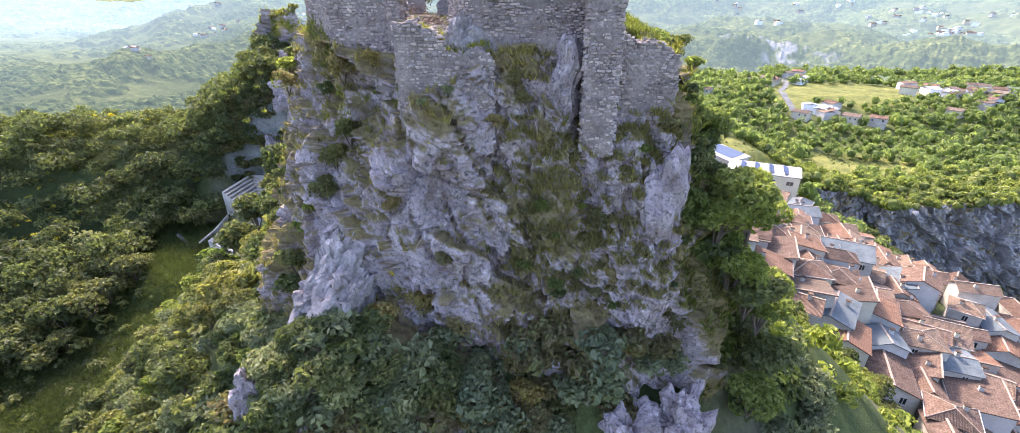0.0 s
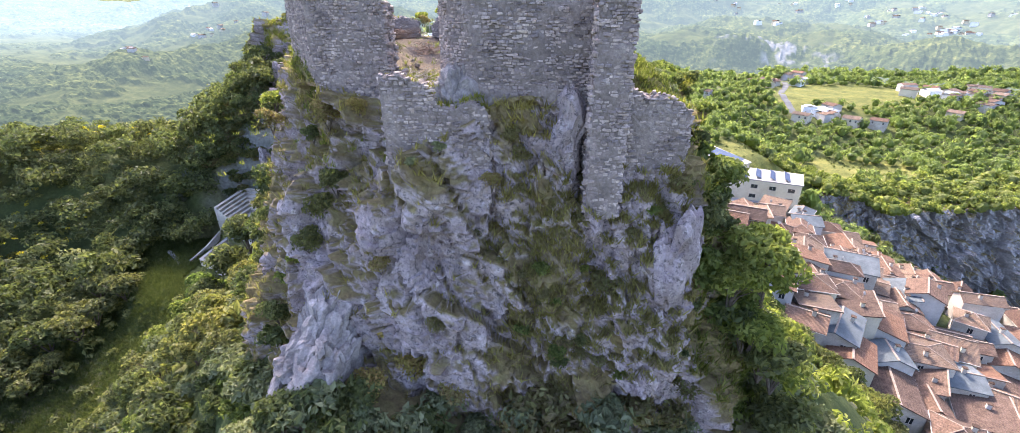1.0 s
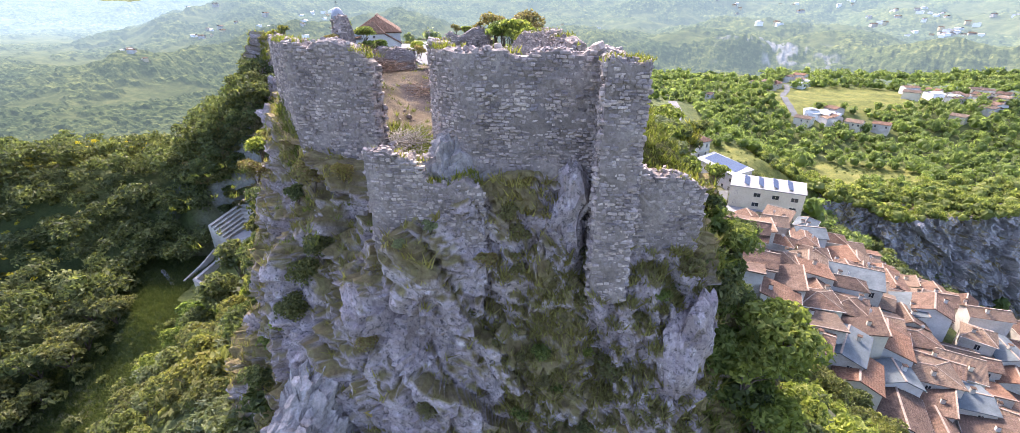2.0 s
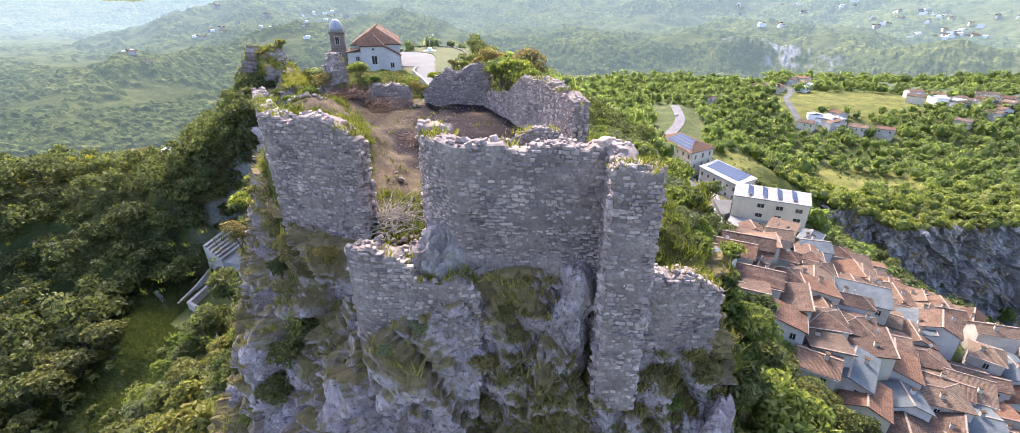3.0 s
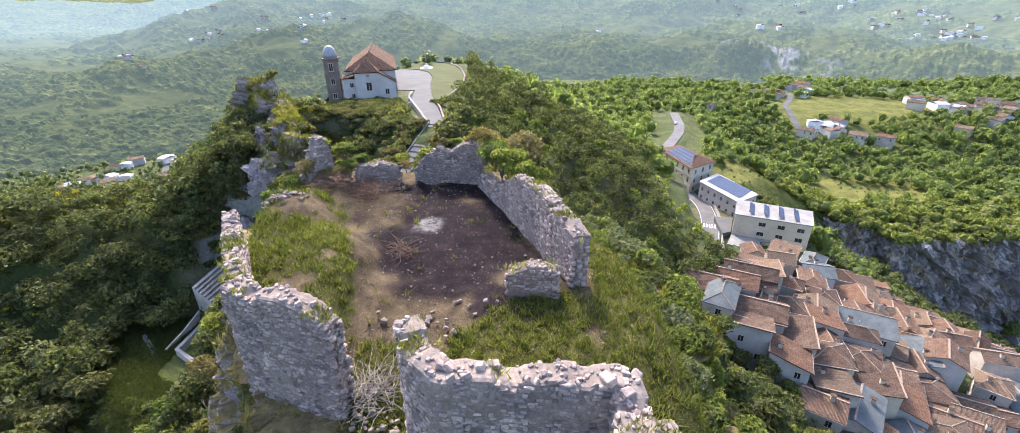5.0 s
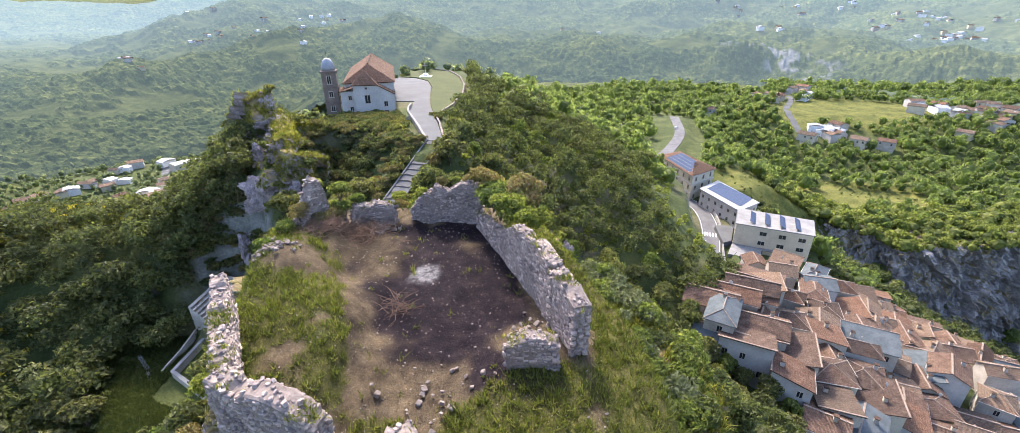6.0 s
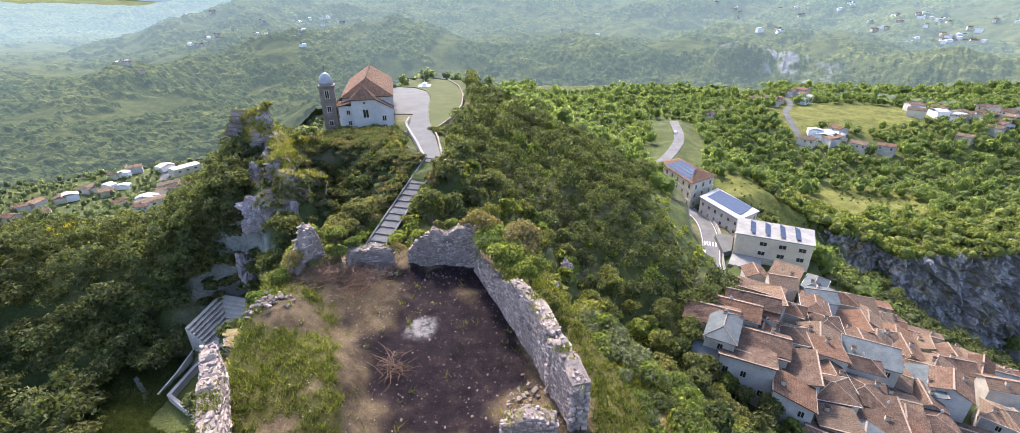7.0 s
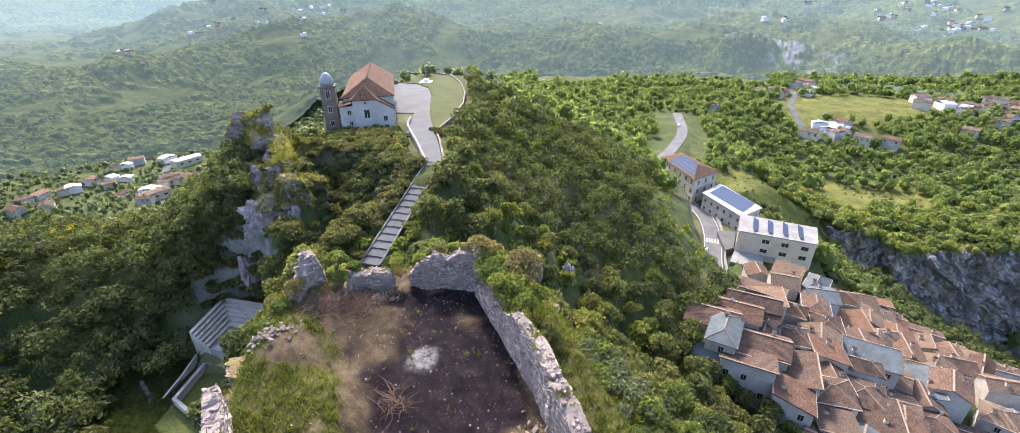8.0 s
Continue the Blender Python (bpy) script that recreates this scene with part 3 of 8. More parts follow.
def rock_relief(x, y, z):
    """Broken limestone: tilted blocks, steep joints and fine pitting."""
    wx, wz = 0.6 * vnoise(x / 1.5, y / 1.5, z / 1.5), 0.6 * vnoise(x / 1.7 + 9, y / 1.7, z / 1.7)
    d = 0.75 * fbm(x / 4.0, y / 4.0, z / 6.0, 2, 0.5)
    d = d + 0.6 * facets(x + wx + 0.75 * z, y, (z + wz - 0.35 * x) * 0.5, 2.5, 3) + 0.36 * facets(x + wx + 0.55 * z, y, z * 0.55 + wz - 0.3 * x, 1.1, 21) + 0.16 * facets(x + 0.5 * z, y, z * 0.6 - 0.2 * x, 0.46, 9) + 0.06 * facets(x, y, z, 0.2, 13)
    d = d - 0.35 * step(0.8, 1.0, 1 - np.abs(vnoise(x / 1.6 + z / 5, y / 1.6, z / 9) + 0.4 * vnoise(x / 0.7, y / 0.7, z / 2)) * 2.5)
    return d + 0.06 * fbm(x * 2.5, y * 2.5, z * 2.5, 3)


def relief_sheet(brow, foot, nu, nv, lip, relief, bulge=0.3):
    """A rock face from its brow to its foot, with a lip of nl rows running back from the brow."""
    nl, back = lip
    top, low = along(brow, nu), along(foot, nu)
    v = np.linspace(0, 1, nv)[:, None]
    P = np.zeros((nv + nl, nu, 3))
    P[nl:] = top[None] + (low - top)[None] * v[..., None]
    tang = np.gradient(top, axis=0)
    nrm = np.stack([tang[:, 1], -tang[:, 0], 0 * tang[:, 0]], -1)
    nrm = nrm / np.linalg.norm(nrm, axis=1)[:, None]
    P[nl:] += nrm[None] * np.sin(v * math.pi)[..., None] * bulge
    inner = top - nrm * back
    inner[:, 2] = top[:, 2] + 0.2
    for k in range(nl):
        P[k] = inner + (top - inner) * (k / nl)
    w = np.ones((nv + nl, 1))
    w[:nl, 0] = np.linspace(0.05, 0.7, nl)
    D = relief(P[..., 0], P[..., 1], P[..., 2]) * w
    out = nrm[None] * D[..., None]
    out[..., 2] = 0.25 * D
    P = P + out
    i = np.arange((nv + nl) * nu).reshape(nv + nl, nu)
    F = np.stack([i[:-1, :-1], i[1:, :-1], i[1:, 1:], i[:-1, 1:]], -1).reshape(-1, 4)
    du, dv = np.gradient(P, axis=1), np.gradient(P, axis=0)
    N = np.cross(dv, du)
    N /= np.linalg.norm(N, axis=-1)[..., None] + 1e-9
    return P, F, N


def rock_material(name, stops, scale):
    """Limestone with stains, pale scars, and moss and turf where plants hold."""
    m, n, l, b = shader(name)
    at = n.new("ShaderNodeVertexColor")
    at.layer_name = "cover"
    sp = n.new("ShaderNodeSeparateColor")
    l.new(at.outputs[0], sp.inputs[0])
    c = ramp(n, l, noise_node(n, l, scale, 7, 0.7), stops)
    c = mixed(n, l, ramp(n, l, noise_node(n, l, scale * 2.6, 8, 0.75), [(0.56, (0, 0, 0)), (0.68, (1, 1, 1))]), c, (0.58, 0.52, 0.505))
    c = mixed(n, l, ramp(n, l, noise_node(n, l, 0.9, 6, 0.7, (1, 1, 0.25)), [(0.56, (0, 0, 0)), (0.72, (0.8, 0.8, 0.8))]), c, (0.1, 0.095, 0.095))
    c = mixed(n, l, ramp(n, l, noise_node(n, l, 4.5, 8, 0.85), [(0.42, (0.8, 0.8, 0.8)), (0.47, (0, 0, 0))]), c, (0.06, 0.055, 0.055))
    c = mixed(n, l, ramp(n, l, noise_node(n, l, 3.4, 8, 0.85), [(0.6, (0, 0, 0)), (0.68, (0.55, 0.55, 0.55))]), c, (0.6, 0.54, 0.52))
    turf = ramp(n, l, noise_node(n, l, 1.6, 7, 0.75), [(0.3, (0.115, 0.082, 0.045)), (0.5, (0.18, 0.142, 0.065)), (0.7, (0.24, 0.21, 0.085))])
    c = mixed(n, l, sp.outputs[0], c, turf)
    f = noise_node(n, l, 5, 8, 0.75)
    c = mixed(n, l, 1.0, c, ramp(n, l, f, [(0.25, (0.6,) * 3), (0.75, (1.4,) * 3)]), "MULTIPLY")
    l.new(c, b.inputs["Base Color"])
    b.inputs["Roughness"].default_value, b.inputs["Specular IOR Level"].default_value = 0.92, 0.2
    bumped(n, l, b, f, 1.0, 0.07)
    return m


M_CRAG = rock_material("weathered_limestone", [(0.3, (0.2, 0.16, 0.158)), (0.5, (0.34, 0.282, 0.275)), (0.7, (0.47, 0.405, 0.39))], 0.5)
CRAG, F, CRAG_N = relief_sheet(BROW, FOOT, 520, 170, (14, 3.2), rock_relief)
x, y, z = CRAG[..., 0], CRAG[..., 1], CRAG[..., 2]
gully = step(1.5, 0.5, np.abs(x - 0.6 - 0.22 * (97 - z)) / (1 + 0.04 * (98 - z))) * step(87.5, 91, z)
gully = np.maximum(gully, step(1.1, 0.3, np.abs(x - 5.2 + 0.05 * (95 - z))) * step(86, 90, z) * step(96.5, 95, z))
CRAG_TURF = step(0.4, 0.75, 0.24 + 0.8 * np.clip(CRAG_N[..., 2], 0, 1) + 0.6 * fbm(x / 3.2, y / 3.2, z / 3.2, 3) + 0.12 * fbm(x, y, z, 2) + 0.75 * gully + 0.15 * step(85, 79, z) + 0.2 * step(-11, -14, x) + 0.5 * step(8.5, 10.5, x))
CRAG_TURF[:17] = np.maximum(CRAG_TURF[:17], 0.9 * step(5.5, 6.5, x[:17]) * step(23, 25, y[:17]))
me = mesh("castle_rock", CRAG.reshape(-1, 3), F, M_CRAG, False)
me.color_attributes.new("cover", "FLOAT_COLOR", "POINT")
me.color_attributes["cover"].data.foreach_set("color", np.stack([CRAG_TURF, 0 * x, 0 * x, 0 * x + 1], -1).astype(np.float32).ravel())
tagged(new("castle_rock", me), "steep grey limestone crag under the ruined castle", "rock", kind="structure")


def small_relief(x, y, z):
    return 2.6 * facets(x + 0.4 * z, y, z * 0.35, 6.5, 4) + 1.7 * facets(x + 0.3 * z, y, z * 0.4, 2.6, 8) + 0.8 * facets(x, y, z * 0.6, 1.1, 15) + 0.5 * fbm(x / 2, y / 2, z / 2, 3)


def rock_face(name, brow, foot, nu, nv, relief, label, turf_bias=0.0, mat=None, back=4.0):
    P, F, N = relief_sheet(brow, foot, nu, nv, (10, back), relief, 0.5)
    q = step(0.5, 0.8, 0.8 * np.clip(N[..., 2], 0, 1) + 0.5 * fbm(P[..., 0] / 5, P[..., 1] / 5, P[..., 2] / 5, 4) + turf_bias)
    me = mesh(name, P.reshape(-1, 3), F, mat or M_CRAG, False)
    me.color_attributes.new("cover", "FLOAT_COLOR", "POINT")
    me.color_attributes["cover"].data.foreach_set("color", np.stack([q, 0 * q, 0 * q, 0 * q + 1], -1).astype(np.float32).ravel())
    tagged(new(name, me), label, "rock", kind="structure")
    return P, q


M_CLIFF = rock_material("dark_gorge_rock", [(0.3, (0.15, 0.143, 0.14)), (0.5, (0.28, 0.27, 0.262)), (0.7, (0.42, 0.405, 0.39))], 0.25)
# cliffs of the gorge beside the town
rock_face("gorge_cliff", [(118, 203, 27), (132, 198, 26), (141, 193, 27), (151, 185, 26), (157.5, 177, 23), (172, 174, 26), (197, 170, 29), (240, 166, 31)],
          [(120, 192, 24), (134, 187, 14), (145, 180, 3), (152, 174, -2), (161, 166, -7), (177, 158, -11), (198, 153, -12), (240, 148, -14)], 420, 110, small_relief, "grey broken cliffs of the gorge beside the town", 0.0, M_CLIFF, 16.0)


def spur_relief(x, y, z):
    return 1.9 * facets(x, y, z * 0.5, 4.0, 6) + 1.0 * facets(x + 0.3 * z, y, z * 0.6, 1.8, 8) + 0.35 * fbm(x / 1.5, y / 1.5, z / 1.5, 3)


# rocky spur below the chapel
SPUR_FACE, _ = rock_face("spur_cliff", [(-47, 100, 90), (-46.2, 97.6, 98.2), (-45.2, 95.5, 99.4), (-44, 94, 97.6), (-41.4, 92, 95.6), (-39, 88, 94.4), (-36.4, 84.4, 94.2), (-33, 83, 92.6), (-29.5, 87, 90.5)],
          [(-49.5, 99, 84), (-48.6, 96.6, 82), (-47.4, 93.6, 81), (-46, 91.6, 80), (-43.2, 88.6, 79), (-40.6, 84.6, 77), (-37.6, 80.6, 76), (-32.6, 79.4, 78), (-27.4, 83.4, 82)], 200, 80, spur_relief, "jagged pale limestone spur below the chapel", 0.28)


def boulder(name, centre, size, seed, mat, label, turn=0.0, res=40, squash=0.35, lean=0.0, craggy=1.0):
    """An outcrop: a rounded block, faceted and weathered."""
    u, v = np.meshgrid(np.linspace(0, 2 * math.pi, res * 2, endpoint=False), np.linspace(0.0005, math.pi - 0.0005, res))
    d = np.stack([np.sin(v) * np.cos(u), np.sin(v) * np.sin(u), np.cos(v)], -1)
    d = np.sign(d) * np.abs(d) ** (1 - squash * 0.6)
    p = d * np.array(size)
    r = 1 + 0.2 * fbm(d[..., 0] * 1.3 + seed, d[..., 1] * 1.3, d[..., 2] * 1.3, 3) + 0.3 * craggy * facets(p[..., 0] + seed * 3 + 0.4 * p[..., 2], p[..., 1], p[..., 2] * 0.6, max(size) * 0.42, seed) + 0.1 * facets(p[..., 0], p[..., 1] + seed, p[..., 2], max(size) * 0.16, seed + 4)
    p = p * r[..., None] + 0.04 * max(size) ** 0.5 * fbm(p[..., 0] * 2, p[..., 1] * 2, p[..., 2] * 2 + seed, 3)[..., None]
    p[..., 2] += lean * p[..., 1]
    c, s = math.cos(turn), math.sin(turn)
    p = p @ np.array([[c, s, 0], [-s, c, 0], [0, 0, 1]])
    i = np.arange(res * res * 2).reshape(res, res * 2)
    j = np.roll(i, -1, axis=1)
    F = np.stack([i[:-1], i[1:], j[1:], j[:-1]], -1).reshape(-1, 4)
    ob = new(name, mesh(name, p.reshape(-1, 3), F, mat, False))
    ob.location = centre
    return tagged(ob, label, "rock", kind="structure")


boulder("rock_outcrop", (-8.45, 19.0, 87.0), (1.4, 2.9, 2.2), 5, M_BOULDER, "pale weathered limestone outcrop below the castle rock", -0.3, 80, 0.5, 0.52, 0.5)
boulder("rock_outcrop", (-11.1, 15.2, 84.2), (0.85, 0.9, 1.7), 9, M_CRAG, "narrow pale limestone outcrop among bushes", 0.2, 34)
boulder("rock_outcrop", (5.9, 15.7, 80.6), (1.4, 1.2, 1.8), 61, M_CRAG, "pale broken rock at the foot of the crag", 0.5, 36)
boulder("rock_outcrop", (8.3, 15.9, 81.6), (1.2, 1.0, 1.9), 62, M_CRAG, "pale broken rock at the foot of the crag", 0.1, 36)
boulder("rock_outcrop", (3.9, 15.2, 79.2), (1.1, 1.0, 1.3), 63, M_CRAG, "pale broken rock at the foot of the crag", 0.9, 36)
boulder("rock_outcrop", (-14.6, 27.2, 85.0), (0.9, 0.9, 2.0), 16, M_CRAG, "grey rock rib at the foot of the crag", 0.2, 34)



for k, (sx, sy, sz, a, b, c) in enumerate(((-41.2, 87.6, 90.0, 1.4, 1.2, 2.2), (-38.3, 81.4, 86.2, 2.6, 1.2, 2.8), (-32.3, 80.0, 86.2, 1.2, 1.0, 2.0), (-31.0, 88.0, 88.4, 1.0, 1.0, 2.2), (-43.4, 82.6, 75.4, 1.5, 1.2, 3.2), (-40.2, 92.6, 92.8, 2.2, 1.0, 1.2), (-35.2, 80.6, 83.4, 1.4, 1.0, 2.4), (-34.6, 84.6, 90.4, 1.2, 0.9, 1.6), (-9.0, 62.0, 87.4, 1.4, 0.8, 1.2), (4.5, 76.0, 79.5, 1.0, 0.8, 1.8), (10.5, 84.0, 73.5, 1.2, 0.9, 2.2))):
    boulder("rock_outcrop", (sx, sy, sz), (a, b, c), 30 + k, M_CRAG, "pale limestone outcrop on the overgrown hillside", 0.3 * k, 24)


def bank_relief(x, y, z):
    return 0.5 * fbm(x / 1.3, y / 1.3, z / 1.3, 4) + 0.3 * facets(x + 0.3 * z, y, z * 0.5, 1.0, 12) + 0.12 * facets(x, y, z, 0.4, 14)


# overgrown ledge at the foot of the crag
LEDGE, LEDGE_TURF = rock_face("rock_ledge", [(-12.5, 17.2, 84.0), (-9.6, 16.2, 86.2), (-7.2, 15.4, 86.6), (-4.6, 16.0, 85.4), (-1.6, 16.7, 84.0), (2.0, 16.9, 82.0), (4.6, 16.8, 79.0), (7.6, 16.4, 77.5)],
                   [(-14.5, 13.6, 77.5), (-11.0, 11.6, 77.0), (-7.6, 10.6, 76.0), (-4.4, 11.2, 75.5), (-1.4, 12.2, 75.0), (2.4, 12.8, 75.0), (5.4, 13.0, 75.5), (9.0, 13.0, 76.0)], 150, 60, bank_relief, "overgrown rocky ledge at the foot of the crag", 0.35, None, 3.2)

# grassy banks filling the gullies below the curtain wall
BANKS = [rock_face("grass_bank", [(-1.6, 21.2, 96.6), (0.0, 20.6, 98.3), (1.2, 20.5, 98.5), (2.4, 20.9, 96.6)], [(0.2, 19.4, 88.4), (1.8, 18.1, 88.0), (3.2, 18.0, 87.8), (5.0, 19.4, 88.0)], 80, 90, bank_relief, "steep bank of dry grass and herbs below the wall", 0.4, None, 0.8),
         rock_face("grass_bank", [(2.8, 20.6, 95.6), (4.2, 19.6, 96.2), (5.4, 19.5, 96.2), (7.4, 20.2, 95.6)], [(3.8, 18.6, 87.4), (5.0, 17.0, 87.2), (6.4, 16.9, 87.0), (8.2, 18.4, 87.4)], 80, 90, bank_relief, "rocky bank of dry grass below the low wall", 0.2, None, 0.8)]

# ---- masonry ----
def stone_shape(seed):
    r = np.random.default_rng(seed)
    bm = bmesh.new()
    bmesh.ops.create_cube(bm, size=1)
    bmesh.ops.bevel(bm, geom=bm.edges[:], offset=0.14, segments=1, affect="EDGES")
    for v in bm.verts:
        v.co += Vector(r.uniform(-0.07, 0.07, 3))
    bmesh.ops.triangulate(bm, faces=bm.faces[:])
    me = bm_mesh("stone", bm, M_STONE)
    V = np.array([v.co[:] for v in me.vertices])
    F = np.array([p.vertices[:] for p in me.polygons])
    return me, V, F


STONES = [stone_shape(40 + i) for i in range(9)]


def joined(name, spots, mat=None):
    """Many stones in one mesh; a spot is a shape's number, a 3 x 3 turn and size, and a place."""
    V, F, k = [], [], 0
    for s, R, p in spots:
        v, f = STONES[s][1], STONES[s][2]
        V.append(v @ R.T + p), F.append(f + k)
        k += len(v)
    return mesh(name, np.concatenate(V), np.concatenate(F), mat or M_STONE)


def turned(a, b, c, size):
    return np.array((Matrix.Rotation(c, 3, "Z") @ Matrix.Rotation(b, 3, "Y") @ Matrix.Rotation(a, 3, "X")) @ Matrix.Diagonal(size))


def stone_wall(name, line, thick, label, singles=0, seed=1, ragged=0.15, rubble=3.0, sides=(1, -1), course=(0.08, 0.15)):
    """A ruined rubble wall. line: x, y, top, foot along its middle. Mortar core with stones of their own set into both faces and loose along the top."""
    r = np.random.default_rng(seed)
    p = np.array(line, float)
    d = np.r_[0, np.cumsum(np.linalg.norm(np.diff(p[:, :2], axis=0), axis=1))]
    n = max(int(d[-1] / 0.16), 6)
    s = np.linspace(0, d[-1], n)
    q = np.stack([np.interp(s, d, p[:, i]) for i in range(4)], -1)
    tx = np.gradient(q[:, 0]), np.gradient(q[:, 1])
    ln = np.hypot(*tx)
    N = np.stack([-tx[1] / ln, tx[0] / ln], -1)
    top = q[:, 2] + ragged * (fbm(s * 0.9 + seed, seed * 3.3, 0, 3) * 0.8) - ragged * 1.1 * step(0.25, 0.5, vnoise(s * 1.7, seed + 0.5))
    nz = 26
    rows = []
    for k in range(nz + 1):
        z = q[:, 3] + (top - q[:, 3]) * k / nz
        rows.append((N * thick / 2, z))
    for k in (0.5, 0, -0.5):
        rows.append((N * thick * k * 0.8, top + 0.05))
    for k in range(nz, -1, -1):
        rows.append((-N * thick / 2, q[:, 3] + (top - q[:, 3]) * k / nz))
    P = np.stack([np.concatenate([q[:, :2] + o, z[:, None]], 1) for o, z in rows])
    x, y, z = P[..., 0], P[..., 1], P[..., 2]
    J = 0.05 * fbm(x * 1.6, y * 1.6, z * 1.6, 3) + 0.03 * facets(x, y, z * 1.4, 0.3, seed)
    sign = np.r_[np.ones(nz + 1), np.zeros(3), -np.ones(nz + 1)][:, None, None]
    P[..., :2] += N[None] * J[..., None] * sign
    P[..., 2] += 0.5 * J
    i = np.arange(P.shape[0] * n).reshape(P.shape[0], n)
    F = np.stack([i[:-1, :-1], i[1:, :-1], i[1:, 1:], i[:-1, 1:]], -1).reshape(-1, 4)
    m = len(rows)
    caps = []
    for e in (0, n - 1):
        for k in range(m // 2):
            a, b, c2, d2 = i[k, e], i[k + 1, e], i[m - 2 - k, e], i[m - 1 - k, e]
            if len({a, b, c2, d2}) == 4:
                caps.append((a, b, c2, d2) if e == 0 else (d2, c2, b, a))
    ob = thing(name, Matrix.Identity(4), label, "castle wall")
    part("wall_core", mesh("wall_core", P.reshape(-1, 3), np.concatenate([F, np.array(caps)]), M_MORTAR), ob)
    spots = []

    def put(side, t, zz, length, hgt, proud=0.0):
        c = np.array([np.interp(t, s, q[:, 0]), np.interp(t, s, q[:, 1])])
        nn = np.array([np.interp(t, s, N[:, 0]), np.interp(t, s, N[:, 1])])
        a = math.atan2(-nn[0], nn[1])
        depth = 0.22
        o = side * (thick / 2 - depth / 2 + 0.026 + proud)
        spots.append((int(r.integers(9)), turned(r.normal(0, .07), r.normal(0, .1), a + r.normal(0, .08), (length, depth, hgt)), np.array([*(c + nn * o), zz])))

    for side in sides:
        z = q[:, 3].min()
        while z < top.max():
            hgt = r.uniform(*course)
            t = r.uniform(0, 0.2)
            while t < d[-1]:
                length = min(r.gamma(4, 0.037) + 0.07, 0.45)
                zz = z + hgt / 2 + r.normal(0, 0.018) + 0.05 * float(vnoise(t * 0.7, z * 0.4, seed))
                if np.interp(t, s, q[:, 3]) < zz < np.interp(t, s, top) - 0.02 and r.random() > 0.08:
                    put(side, t + length / 2, zz, length * 0.92, hgt * r.uniform(0.62, 0.98), r.normal(0, 0.026))
                t += length
            z += hgt
    for e, dirn in ((0, -1), (n - 1, 1)):
        z = q[e, 3]
        while z < top[e] and thick > 0.4:
            for w in np.arange(-thick / 2 + 0.15, thick / 2, 0.28):
                c = q[e, :2] + N[e] * (w + r.normal(0, 0.04)) + dirn * np.array([tx[0][e], tx[1][e]]) / ln[e] * r.uniform(-0.12, 0.08)
                spots.append((int(r.integers(9)), turned(r.normal(0, .2), r.normal(0, .2), r.uniform(0, 3), (r.uniform(.14, .28), r.uniform(.14, .26), r.uniform(.1, .18))), np.array([*c, z])))
            z += 0.14
    for _ in range(int(d[-1] * thick * rubble * 6)):
        t = r.uniform(0, d[-1])
        nn = np.array([np.interp(t, s, N[:, 0]), np.interp(t, s, N[:, 1])])
        c = np.array([np.interp(t, s, q[:, 0]), np.interp(t, s, q[:, 1])]) + nn * r.uniform(-0.46, 0.46) * thick
        g = r.gamma(3.2, 0.019) + 0.035
        spots.append((int(r.integers(9)), turned(*r.uniform(-.5, .5, 2), r.uniform(0, 6), (g * r.uniform(.9, 1.6), g, g * r.uniform(.6, 1))), np.array([*c, np.interp(t, s, top) + 0.05 + 0.2 * g])))
    pick = r.permutation(len(spots))
    near = pick[:singles]
    for k in near:
        sh, R, c = spots[k]
        m4 = Matrix([[*R[0], c[0]], [*R[1], c[1]], [*R[2], c[2]], [0, 0, 0, 1]])
        part("stone", STONES[sh][0], ob, "", m4)
    tagged(part("rubble_stonework", joined("rubble_stonework", [spots[k] for k in pick[singles:]]), ob), kind="stuff")
    return ob


# walls of the castle, west to east
WALLS = [
    ("castle_wall", [(-12.55, 31.6, 102.6, 97), (-10.6, 28.2, 102.7, 97), (-8.75, 25.15, 102.85, 97.6)], 0.62, "ruined grey rubble wall along the west edge", 80, 3),
    ("castle_wall", [(-8.95, 25.2, 102.9, 97.6), (-8.2, 24.85, 102.85, 97.7), (-6.7, 24.35, 102.8, 97.9), (-5.75, 24.05, 102.7, 98.1), (-5.15, 23.9, 102.3, 98.3)], 0.8, "ruined grey rubble wall with a broken end", 170, 4),
    ("castle_wall", [(-2.45, 23.0, 102.9, 97.8), (-2.0, 21.9, 102.85, 97.9), (-1.15, 21.05, 102.8, 98.2), (0.8, 20.98, 102.75, 98.3), (2.4, 20.85, 102.85, 98.2), (3.45, 20.75, 102.9, 97.0)], 0.8, "tall ruined grey curtain wall of rubble stone", 230, 5),
    ("castle_tower", [(3.5, 20.9, 102.9, 96), (3.55, 19.7, 102.8, 95.8), (3.5, 18.95, 102.7, 95.6)], 0.8, "side wall of the ruined tower stub", 70, 6)]
